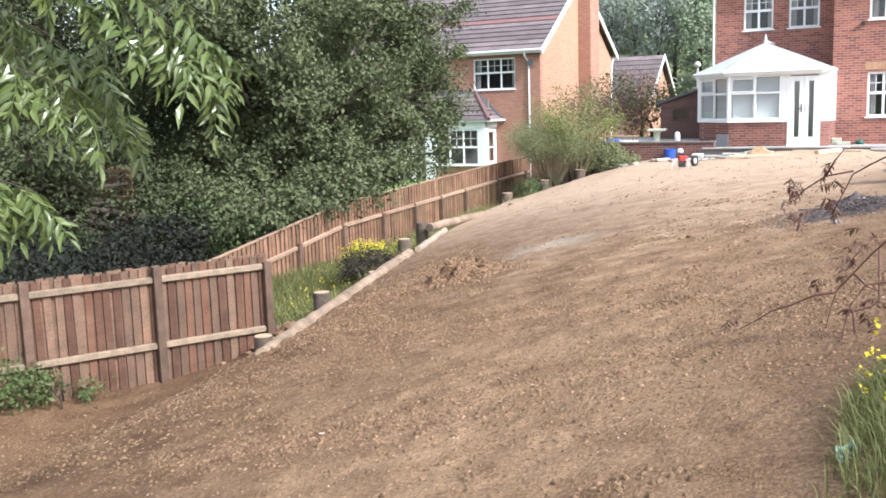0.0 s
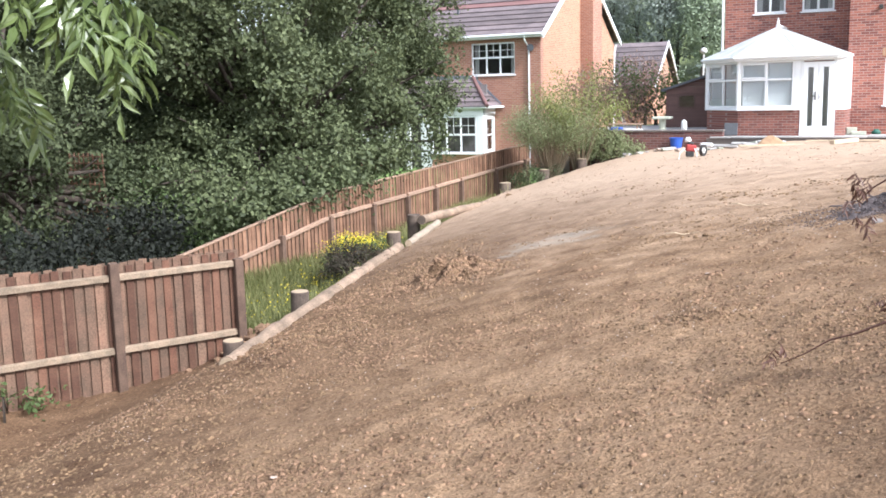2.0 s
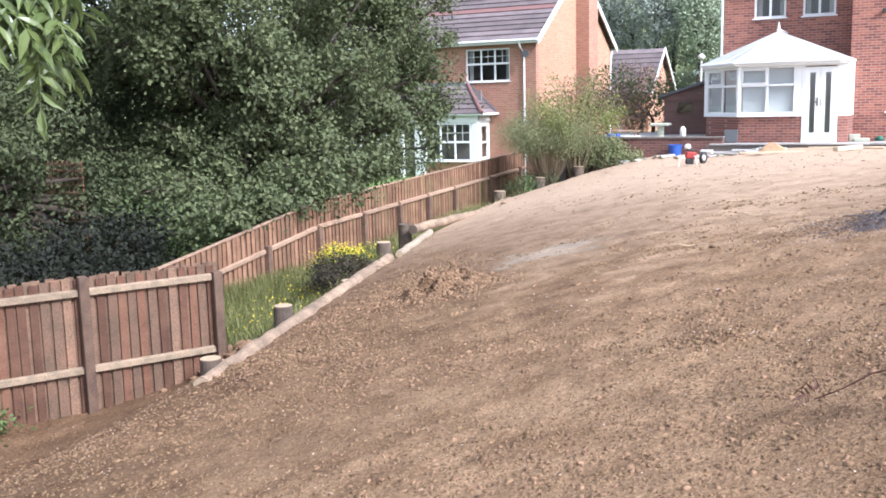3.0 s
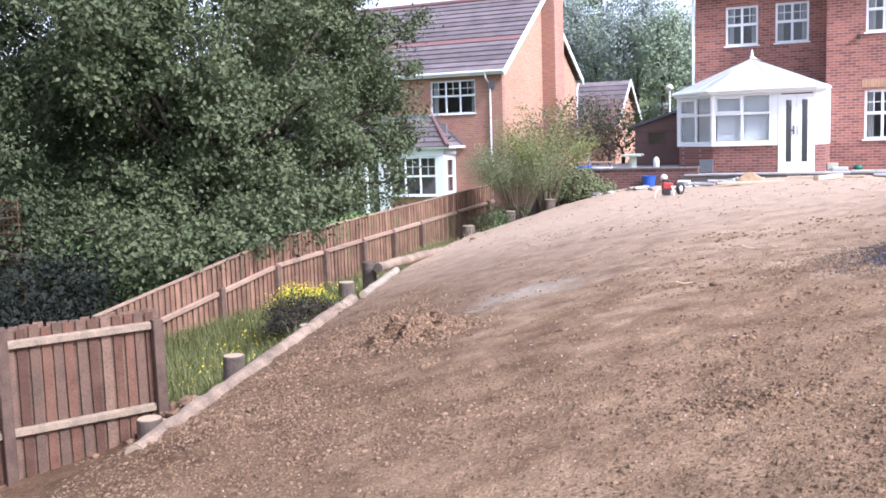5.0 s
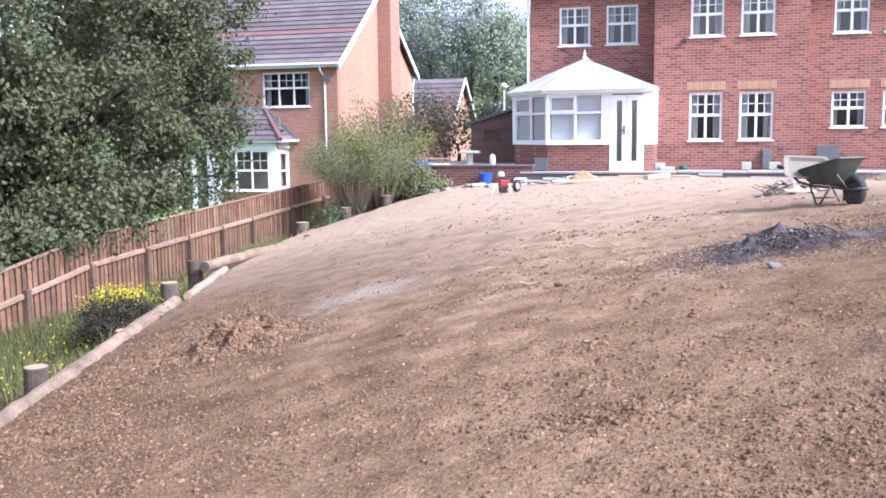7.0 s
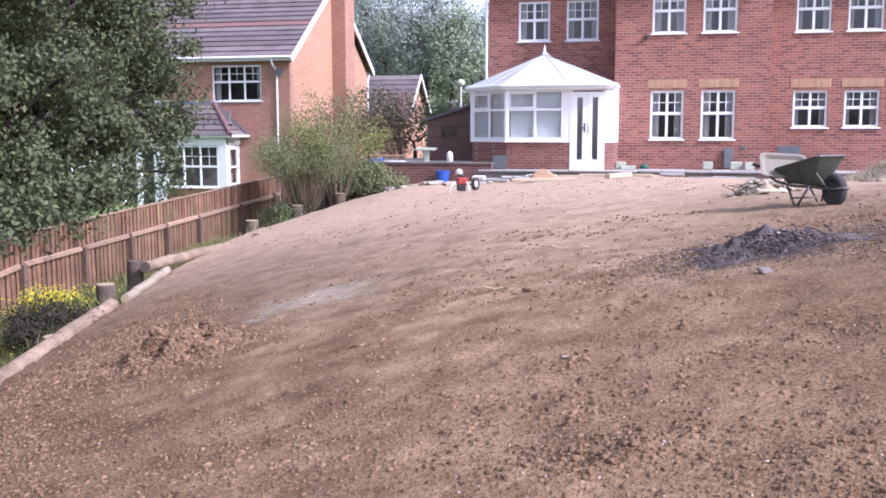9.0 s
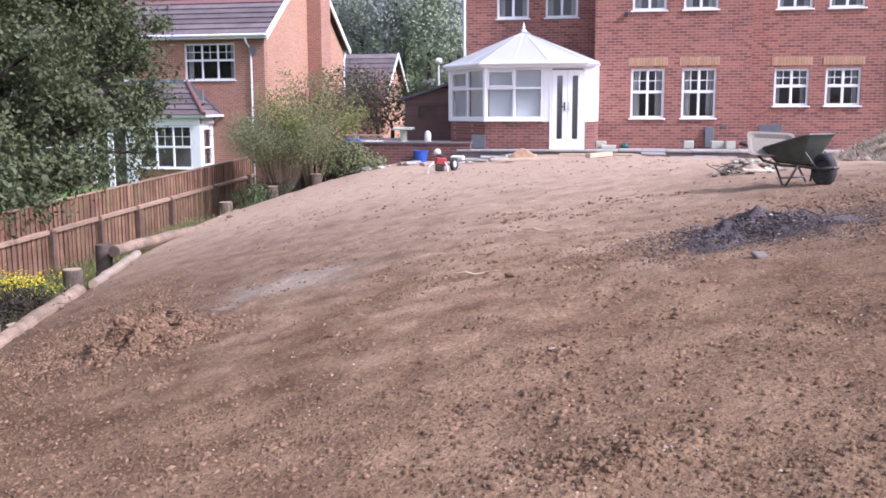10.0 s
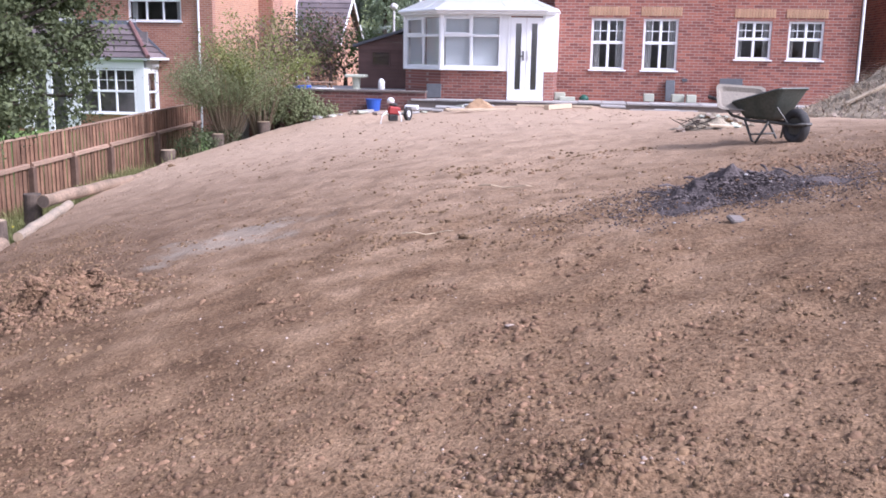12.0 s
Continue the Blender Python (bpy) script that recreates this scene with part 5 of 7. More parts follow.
Geo().ring_frame(-6.55, -5.95, 2.48, 2.50, 0.85, 1.32, 0.05).make("window_frame", SHED, shed)
Geo().box(-6.5, -6.0, 2.488, 2.495, 0.9, 1.27).make("pane", GLASS, shed)

lamp = thing("street_lamp", (-7.8, 12, 0.0), "white globe lamp on a slim white post", "lamp")
Geo().tube([(-7.8, 12, 0.0), (-7.8, 12, 3.0)], 0.04, 8).make("post", WHITE, lamp)
Geo().tube([(-7.8, 12, h) for h in (2.98, 3.03, 3.12, 3.2, 3.25)], [0.05, 0.13, 0.16, 0.11, 0.02], 12).make("globe", WHITE, lamp, smooth=True)

rng = np.random.default_rng(11)
for k in range(20):
    x = -40 + k * 2.35 + rng.uniform(-1, 1)
    y = 58 + rng.uniform(0, 16)
    z = float(land(x, y))
    h = rng.uniform(9.0, 12.5) + (1.5 if -30 < x < -20 else 0)
    blobs = [(x + rng.uniform(-1.2, 1.2), y + rng.uniform(-1, 1), z + h * q, 2.4 * s, 2.4 * s, 2.2 * s) for q, s in ((0.35, 1.0), (0.55, 1.1), (0.72, 0.9), (0.88, 0.6))]
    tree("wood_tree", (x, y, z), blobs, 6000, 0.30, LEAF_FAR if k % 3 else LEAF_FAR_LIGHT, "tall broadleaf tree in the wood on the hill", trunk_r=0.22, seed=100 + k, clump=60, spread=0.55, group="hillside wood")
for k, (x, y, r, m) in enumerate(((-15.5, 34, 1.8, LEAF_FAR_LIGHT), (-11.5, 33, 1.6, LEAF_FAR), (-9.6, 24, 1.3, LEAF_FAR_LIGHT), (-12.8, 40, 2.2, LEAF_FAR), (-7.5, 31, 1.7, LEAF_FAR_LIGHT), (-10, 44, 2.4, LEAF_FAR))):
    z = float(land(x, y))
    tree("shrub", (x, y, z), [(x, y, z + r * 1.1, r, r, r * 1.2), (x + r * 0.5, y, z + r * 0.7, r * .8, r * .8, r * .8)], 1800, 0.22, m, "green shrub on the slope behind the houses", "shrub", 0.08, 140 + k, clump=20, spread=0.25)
tree("purple_tree", (-12.2, 18.5, 0.0), [(-12.4, 18.5, 2.5, 1.0, 1.0, 0.9), (-11.6, 18.3, 1.9, 0.9, 0.9, 0.8), (-13.0, 18.6, 1.8, 0.8, 0.8, 0.7)], 1700, 0.14, LEAF_PURPLE, "small purple-leaved ornamental tree", trunk_r=0.07, seed=31, clump=18, spread=0.2)
tree("shrub", (-9.6, 4.5, 0.1), [(-9.7, 4.5, 1.2, 1.0, 1.1, 0.8), (-8.9, 4.8, 0.9, 0.8, 0.9, 0.7), (-10.6, 5.0, 1.5, 0.9, 1.0, 0.8)], 4200, 0.10, LEAF_PURPLE, "bronze and green shrub behind the terrace", "shrub", 0.06, 33, clump=18, spread=0.22)
tree("shrub", (-8.4, 6.5, 0.1), [(-8.6, 6.5, 1.4, 1.2, 1.0, 0.9), (-7.5, 7.0, 1.2, 1.0, 1.0, 0.8), (-10.2, 7.4, 1.8, 1.0, 1.0, 1.0)], 3000, 0.12, LEAF_LOW, "green shrub beside the shed", "shrub", 0.06, 34, clump=18, spread=0.22)

# ---- the large trees on the neighbours' side ----
OAK = [(-11.1, -13.0, -0.40, 0.75, 1.3, 0.6), (-11.0, -10.6, -0.12, 0.7, 1.2, 0.55), (-11.0, -8.7, 0.10, 0.5, 0.8, 0.45), (-11.4, -15.2, -0.65, 0.7, 1.1, 0.55),
       (-13.4, -7.0, 2.8, 2.3, 2.8, 2.2), (-12.6, -9.8, 1.9, 1.8, 2.1, 1.7), (-14.6, -10.5, 3.8, 3.0, 3.2, 2.8), (-13.2, -5.2, 4.8, 2.0, 2.2, 2.2), (-15.5, -7.5, 5.6, 3.4, 3.6, 2.8), (-12.3, -7.8, 1.0, 1.1, 1.9, 0.9),
       (-12.1, -11.6, 0.4, 1.3, 1.8, 1.1), (-15.2, -13.0, 1.6, 2.4, 2.2, 2.2), (-12.6, -4.6, 1.7, 1.1, 1.3, 1.2), (-13.0, -12.6, 2.6, 1.7, 2.0, 2.0), (-17.2, -11.5, 4.5, 2.6, 2.6, 2.6), (-14.0, -14.2, 4.2, 2.2, 2.0, 2.2),
       (-12.4, -10.4, -0.5, 1.2, 1.7, 0.7), (-11.5, -9.4, -0.1, 0.6, 1.1, 0.45), (-11.35, -13.2, -0.5, 0.7, 1.6, 0.5), (-13.8, -12.0, -0.8, 1.5, 2.0, 0.9), (-13.2, -14.0, -0.6, 1.4, 1.4, 1.0),
       (-12.6, -4.0, 0.1, 0.35, 0.45, 0.9), (-11.9, -4.6, 2.5, 0.6, 0.5, 0.25), (-11.7, -4.3, 1.6, 0.55, 0.5, 0.22), (-12.0, -4.0, 3.4, 0.6, 0.5, 0.3), (-11.8, -5.6, 0.9, 0.4, 0.5, 0.4), (-11.9, -3.6, 4.6, 0.7, 0.6, 0.35)]
tree("oak_tree", (-15.2, -9.2, -2.0), boughs(OAK, np.random.default_rng(15), 10, 0.37), 196000, 0.115, LEAF_OAK, "large dark green broadleaf tree overhanging the fence", trunk_r=0.22, seed=5, clump=120, spread=0.21, shape=1.6, hollow=0.5)
HOLLY = [(-17.0, -15.6, 0.6, 2.2, 2.0, 2.2), (-14.8, -16.6, -0.4, 1.8, 1.6, 1.5), (-18.0, -17.5, 2.6, 2.4, 2.2, 2.4), (-15.2, -18.6, 1.4, 1.8, 1.8, 1.8), (-16.5, -20.0, 0.4, 1.8, 1.8, 2.0), (-13.6, -20.6, -0.2, 1.3, 1.4, 1.3), (-14.2, -15.0, -1.0, 1.6, 1.4, 1.0), (-16.0, -13.6, -0.9, 1.8, 1.4, 1.1), (-18.5, -14.0, -0.6, 2.0, 1.6, 1.4), (-19.5, -16.5, 1.0, 2.0, 2.0, 2.4), (-19.0, -18.0, 5.5, 2.6, 2.4, 2.2), (-16.5, -21.5, 4.0, 2.4, 2.2, 2.4), (-21.0, -15.0, 4.5, 2.6, 2.6, 2.6), (-15.5, -23.0, 1.5, 2.0, 2.0, 2.4), (-18.0, -22.0, 6.5, 2.6, 2.4, 2.2), (-14.5, -20.8, 3.6, 1.8, 1.8, 1.8), (-16.5, -19.0, 4.6, 2.0, 2.0, 2.0), (-13.6, -22.6, 3.0, 1.4, 1.4, 1.6)]
tree("holly_tree", (-16.2, -17.2, -2.2), boughs(HOLLY, np.random.default_rng(16), 10), 160000, 0.115, LEAF_HOLLY, "dense dark evergreen tree behind the near fence", trunk_r=0.22, seed=6, clump=120, spread=0.21, hollow=0.45)
tree("hedge_shrub", (-12.2, -12.0, -2.0), [(-12.0, -10.8, -0.9, 0.6, 1.8, 0.6), (-11.9, -13.6, -1.0, 0.6, 1.6, 0.5), (-13.4, -14.8, -1.2, 1.2, 1.2, 0.9)], 4200, 0.11, LEAF_LOW, "bright green low shrubs behind the fence", "shrub", 0.05, 8, clump=18, spread=0.2)
# foliage added as a filler where only deep shade stands behind the fence
tree("shade_filler", (-12.4, -19.0, -2.2), [(-12.6, -16.6, -1.2, 1.0, 1.3, 0.75), (-12.2, -18.8, -1.3, 0.9, 1.4, 0.8), (-12.0, -21.0, -1.25, 0.9, 1.4, 0.85), (-12.6, -23.2, -1.1, 1.0, 1.5, 0.95)], 15000, 0.10, LEAF_SHADE, "near-black filler foliage for the deep shade behind the near fence", "hedge", 0.06, 12, clump=40, spread=0.2, hollow=0.3)
tree("yard_tree", (-24.5, -6.0, -2.0), [(-24.5, -6, 3, 3.0, 3.2, 3.0), (-22.0, -9.0, 1.5, 2.6, 2.6, 2.8), (-25.5, -10.5, 4.0, 3.0, 3.0, 3.0), (-23.0, -13.5, 1.0, 2.6, 2.6, 2.6), (-27, -16, 3, 3, 3, 4), (-20.5, -13.2, 5.0, 2.2, 2.2, 1.8), (-21.5, -12.6, 3.4, 2.0, 2.0, 1.6), (-20.5, -5.0, 0.5, 2.4, 2.0, 2.4), (-19.6, -8.2, 2.6, 2.2, 2.0, 2.2), (-18.6, -9.6, 0.0, 2.0, 2.0, 1.8)], 60000, 0.15, LEAF_HOLLY, "dark tree farther into the neighbours' garden", trunk_r=0.3, seed=9, clump=26, spread=0.35, hollow=0.4)
tr = thing("trellis", (-14.7, -15.9, -2.1), "square brown timber trellis panel behind the leaves", "trellis")
for k in range(8):
    Geo().box(-15.2 + k * 0.14, -15.173 + k * 0.14, -15.9, -15.88, -2.1, 0.45).make("upright_slat", FENCE_FAR, tr)
for k in range(17):
    Geo().box(-15.25, -14.15, -15.925, -15.905, -2.0 + k * 0.148, -1.973 + k * 0.148).make("cross_slat", FENCE_FAR, tr)

# ---- bush at the head of the bank ----
STEM = material("pale_brown_stems", (0.26, 0.20, 0.13), 0.85, vary=0.25, scale=8, fine=60, island=0.3)

def feathery(name, base, n_stems, height, spread, n, leaf, mats, label, seed, stem_r=0.012):
    rng = np.random.default_rng(seed)
    t = thing(name, base, label, "shrub")
    g, P = Geo(), []
    b = Vector(base)
    for k in range(n_stems):
        a, q = rng.uniform(0, 6.283), rng.uniform(0.15, 1) ** 0.7
        tip = b + Vector((math.cos(a) * spread * q, math.sin(a) * spread * q, height * (1 - 0.35 * q) * rng.uniform(0.75, 1.1)))
        mid = b.lerp(tip, 0.5) + Vector((math.cos(a) * -0.1 * q, math.sin(a) * -0.1 * q, 0.15 * height * q))
        pts = [b + Vector((math.cos(a) * 0.1, math.sin(a) * 0.1, 0)), mid, tip]
        g.tube(pts, [stem_r * 1.6, stem_r, stem_r * 0.3], 5)
        m = n // n_stems
        s = rng.uniform(0.42, 1.05, m)
        c = np.array([(mid.lerp(tip, min(1, max(0, (u - 0.4) / 0.6)))) for u in s])
        P.append(c + rng.normal(size=(m, 3)) * np.array([0.17, 0.17, 0.13]))
    tagged(g.make("stem_tangle", STEM, t), kind="stuff")
    c = new("foliage", leaf_mesh("foliage", np.concatenate(P), leaf, rng, 3.2, up=0.1, mats=mats, idx=None))
    under(c, t)
    return t


feathery("feathery_bush", (-8.85, -3.5, -1.25), 210, 2.75, 1.7, 24000, 0.062, [LEAF_BUSH], "olive-green feathery bush on the bank", 21, 0.007)
feathery("pale_bush", (-8.2, -2.9, -1.1), 30, 3.6, 1.7, 4600, 0.10, [LEAF_YEL], "tall yellow-green airy shrub behind the bush", 22, 0.014)
tree("juniper", (-8.0, -2.3, -0.9), [(-7.5, -2.35, -0.1, 0.65, 0.35, 0.5), (-6.95, -2.2, -0.3, 0.5, 0.3, 0.3), (-8.2, -2.4, -0.2, 0.5, 0.35, 0.45)], 7000, 0.07, LEAF_BUSH, "grey-green low juniper by the terrace wall", "shrub", 0.03, 23, clump=18, spread=0.1)
tree("low_bush", (-9.3, -4.3, -1.3), [(-9.2, -4.4, -1.0, 0.55, 0.5, 0.35), (-8.9, -3.7, -0.95, 0.5, 0.4, 0.3)], 2600, 0.06, LEAF_OAK, "low dark green bush under the feathery bush", "shrub", 0.02, 24, clump=18, spread=0.08)

# ---- growth on the bank ----
rng = np.random.default_rng(40)
yy = np.concatenate([rng.uniform(-18.9, -13.5, 14000), rng.uniform(-13.5, -5.0, 9000)])
xx = log_line(yy) - 0.25 - rng.uniform(0, 1, len(yy)) ** 0.8 * (log_line(yy) - 0.25 + 10.6)
dens = lattice(xx * 0.8, yy * 0.8, 5)
keep = dens > -0.7
xx, yy = xx[keep], yy[keep]
roots = np.stack([xx, yy, land(xx, yy)], 1)
bank = new("bank_grass", grass_mesh("bank_grass", roots, 0.34, rng, [GRASS, GRASS_DRY], 0.6, 0.009, (rng.uniform(0, 1, len(xx)) < np.where(yy > -11, 0.6, 0.2)).astype(int)))
tagged(bank, "long green and seeding grass on the bank below the fence", "grass", kind="stuff")
fy = rng.uniform(-18.6, -13.2, 420)
fx = log_line(fy) - 0.4 - rng.uniform(0, 1.8, 420)
F = np.stack([fx, fy, land(fx, fy) + rng.uniform(0.2, 0.45, 420)], 1)
tagged(new("bank_flowers", leaf_mesh("bank_flowers", F, 0.030, rng, 1.1, up=1.0, mats=[FLOWER])), "scattered small yellow flowers in the bank grass", "flowers", kind="stuff")
yb = thing("flowering_shrub", (-8.55, -15.0, -2.0), "rounded shrub covered in bright yellow flowers", "shrub")
P = clumped([(-8.55, -15.0, -1.52, 0.55, 0.75, 0.32), (-8.75, -14.4, -1.55, 0.4, 0.5, 0.28)], 3200, rng, 14, 0.07, 0.5)
under(c := new("foliage", leaf_mesh("foliage", P - np.array([0, 0, 0.07]), 0.06, rng, 2.0, mats=[LEAF_LOW])), yb)
under(c := new("blossom", leaf_mesh("blossom", P[P[:, 2] > -1.50] + np.array([0, 0, 0.03]), 0.03, rng, 1.2, up=1.0, mats=[FLOWER])), yb)
ds = thing("dead_shrub", (-7.95, -15.75, -2.0), "dark low shrub of tangled twigs and leaves", "shrub")
g = Geo()
for k in range(120):
    a, r = rng.uniform(0, 6.28), rng.uniform(0.1, 0.55)
    p = Vector((-7.95 + r * math.cos(a), -15.75 + r * 1.1 * math.sin(a), -1.85 + rng.uniform(0, 0.62) * (1.1 - r)))
    d = Vector(rng.normal(size=3)) * 0.22
    d.z = abs(d.z) * 0.4
    g.tube([p, p + d * 0.5 + Vector((0, 0, 0.03)), p + d], [0.007, 0.005, 0.002], 4)
g.make("twigs", POST, ds)
P = clumped([(-7.95, -15.75, -1.58, 0.62, 0.75, 0.36)], 5200, rng, 14, 0.07, 0.5)
under(c := new("dead_leaves", leaf_mesh("dead_leaves", P, 0.05, rng, 1.8, mats=[LEAF_BROWN])), ds)


# ---- clods and stones on the soil ----
def scatter(name, n, lo, hi, seed, mat, label, bias, boxes, flat=0.55):
    """Crumbs over the soil: n of them, radius lo to hi, denser where bias says and in the boxes (x, y, rx, ry, share)."""
    rng = np.random.default_rng(seed)
    P = []
    m = int(n * (1 - sum(b[4] for b in boxes)))
    y = -29.0 + 26.0 * rng.uniform(0, 1, m * 16) ** 1.5
    x = rng.uniform(-9.8, 6.2, m * 16)
    d = 0.5 + 0.30 * lattice(x * 0.55, y * 0.8, seed) + 0.38 * lattice(x * 1.9 + 0.3 * y, y * 2.3, seed + 1) + 0.42 * lattice(x * 5.1, y * 6.3 - x, seed + 2)
    ok = (d > bias) & (x > np.where(y > -20, log_line(y) + 0.15, -8.5 + 0.554 * (y + 22.5)))
    P.append(np.stack([x[ok][:m], y[ok][:m]], 1))
    for bx, by, rx, ry, sh in boxes:
        k = int(n * sh)
        P.append(np.stack([bx + rng.normal(size=k) * rx * 0.6, by + rng.normal(size=k) * ry * 0.6], 1))
    P = np.concatenate(P)
    ok = P[:, 0] > np.where(P[:, 1] > -20, log_line(P[:, 1]) + 0.15, -8.5 + 0.554 * (P[:, 1] + 22.5))
    P = P[ok]
    P = P[(P[:, 1] < -14.5) | (rng.uniform(0, 1, len(P)) < (0.10 if mat == DARK_CLOD else 0.22))]
    x, y = P[:, 0], P[:, 1]
    k = len(x)
    q = (lo + (hi - lo) * rng.uniform(0, 1, k) ** 2.4) * (0.85 + 0.15 * smoothstep(-23.5, -20.5, y))
    z = land(x, y) + crumbs(x, y) + q * flat * 0.3
    rx, ry, rz = q * rng.uniform(0.8, 1.7, k), q * rng.uniform(0.5, 1.1, k), q * flat * rng.uniform(0.6, 1.2, k)
    turn = rng.uniform(0, 6.28, k)
    V = np.empty((k, 9, 3))
    for j in range(9):
        ring, w = j // 4, 1.5708 * (j % 4) + (0.78 if j > 3 else 0)
        r = (0.95, 0.7, 0.25)[ring] * rng.uniform(0.55, 1.35, k)
        u, v = np.cos(w) * r * rx, np.sin(w) * r * ry
        V[:, j] = np.stack([x + u * np.cos(turn) - v * np.sin(turn), y + u * np.sin(turn) + v * np.cos(turn), z + (-0.6, 0.45, 1.0)[ring] * rz * rng.uniform(0.8, 1.2, k)], 1)
    T = []
    for j in range(4):
        i = (j + 1) % 4
        T += [j, i, 4 + j, i, 4 + i, 4 + j, 4 + j, 4 + i, 8]
    tri = (np.arange(k)[:, None] * 9 + np.array(T)).ravel()
    me = bpy.data.meshes.new(name)
    me.vertices.add(9 * k)
    me.vertices.foreach_set("co", V.ravel())
    me.loops.add(len(tri))
    me.loops.foreach_set("vertex_index", tri.astype(np.int32))
    me.polygons.add(12 * k)
    me.polygons.foreach_set("loop_start", (np.arange(12 * k) * 3).astype(np.int32))
    me.materials.append(mat)
    me.update(calc_edges=True)
    ob = new(name, me)
    return tagged(ob, label, "soil clods" if "clod" in name else "stones", kind="stuff")


PILES = [(-4.45, -18.85, 0.75, 0.5, 0.03), (-0.05, -23.05, 0.6, 0.35, 0.014), (-5.2, -21.4, 1.2, 0.7, 0.03), (-6.2, -19.9, 0.5, 1.4, 0.015), (-4.9, -23.4, 2.0, 1.0, 0.03), (1.4, -21.6, 1.2, 0.5, 0.012), (-5.8, -17.2, 0.5, 1.6, 0.012), (-2.2, -24.5, 2.0, 1.0, 0.025), (0.6, -26.2, 1.4, 0.8, 0.012), (3.0, -16.8, 1.4, 0.6, 0.012), (-6.5, -24.0, 1.6, 1.4, 0.03), (-7.9, -24.2, 0.8, 0.9, 0.025)]
LEFT = [(-5.6, -18.6, 0.9, 1.4, 0.05), (-5.0, -20.6, 1.2, 0.7, 0.05), (-4.6, -23.0, 2.0, 0.7, 0.06), (-3.2, -21.6, 1.4, 0.6, 0.03), (1.2, -23.6, 1.4, 0.7, 0.05), (-6.2, -15.6, 0.6, 1.6, 0.03), (-1.0, -25.4, 2.6, 1.1, 0.09), (0.6, -24.3, 1.6, 0.8, 0.05), (-1.6, -22.2, 2.4, 0.8, 0.05)]
scatter("soil_clods", 56000, 0.005, 0.018, 3, CLOD, "crumbly brown soil clods scattered over the raked ground", 0.86, PILES + LEFT)
scatter("soil_clods", 9000, 0.005, 0.015, 6, CLOD, "fine crumbs between the clods", 0.3, [])
scatter("soil_clods", 14000, 0.010, 0.036, 4, CLOD, "larger clods strewn and tipped over the soil", 0.80, [(-4.4, -18.9, 0.8, 0.5, 0.08), (-5.2, -21.4, 1.0, 0.6, 0.07), (-6.5, -24.6, 1.6, 0.9, 0.10), (-3.0, -25.6, 1.6, 0.6, 0.05), (-5.6, -18.0, 0.6, 1.4, 0.06), (-0.05, -23.05, 0.4, 0.22, 0.008)])
scatter("soil_clods", 24000, 0.007, 0.030, 15, DARK_CLOD, "darker clods in patches on the soil", 0.86, [(-4.4, -18.9, 0.7, 0.5, 0.09), (-0.05, -23.05, 0.36, 0.2, 0.010), (-5.2, -21.4, 1.2, 0.8, 0.08), (-2.5, -25.7, 1.2, 0.3, 0.05), (-0.4, -21.3, 0.3, 0.2, 0.005), (-6.0, -23.4, 1.4, 0.6, 0.05), (-5.5, -18.6, 0.8, 1.6, 0.10), (-3.6, -22.6, 1.6, 1.0, 0.06), (1.4, -23.8, 1.2, 0.8, 0.05), (-0.9, -25.4, 2.4, 1.0, 0.09), (-1.4, -22.4, 2.2, 0.8, 0.05), (2.4, -17.2, 1.0, 0.4, 0.03)])
scatter("soil_clods", 900, 0.018, 0.042, 14, DARK_CLOD, "big dark clods in a small tip of soil", 0.80, [(-4.4, -18.9, 0.55, 0.4, 0.75)])
scatter("small_stones", 6500, 0.004, 0.012, 5, STONE, "small pale stones lying in the soil", 0.40, PILES[:6], 0.6)


def lump(x, y, r, mat, name, label, category, seed, flat=0.6):
    g, q = Geo(), random.Random(seed)
    for k in range(6):
        g.rock(x + q.uniform(-.5, .5) * r, y + q.uniform(-.5, .5) * r, ground_z(x, y) + r * 0.2, r * q.uniform(0.4, 0.8), q, flat)
    return single(g, name, mat, label, category)


lump(-0.92, -18.7, 0.06, CLOD, "clod", "dark clod of soil with roots", "clod", 1)
lump(-8.3, -8.0, 0.09, CLOD, "clod", "dark clod lying near the edge of the bank", "clod", 2)
lump(-0.35, -21.3, 0.035, STONE, "stone", "pale broken stone on the soil", "stone", 3, 0.4)
lump(-2.3, -25.6, 0.035, STONE, "stone", "pale flat stone on the soil", "stone", 4, 0.4)
# two pale sticks on the soil
for x, y, a, ln in ((-1.26, -18.4, 0.5, 0.5), (-0.75, -16.7, 0.1, 0.6)):
    g = Geo()
    pts = [Vector((x + math.cos(a + 0.35 * math.sin(k)) * ln * (k / 5 - 0.5), y + math.sin(a + 0.5 * math.sin(k * 1.3)) * ln * (k / 5 - 0.5), ground_z(x, y) + 0.04 + 0.02 * math.sin(k * 2))) for k in range(6)]
    g.tube(pts, [0.006, 0.007, 0.006, 0.005, 0.004, 0.002], 6)
    single(g, "stick", STRAW, "pale crooked dead stick lying on the soil", "stick", "fallen sticks")

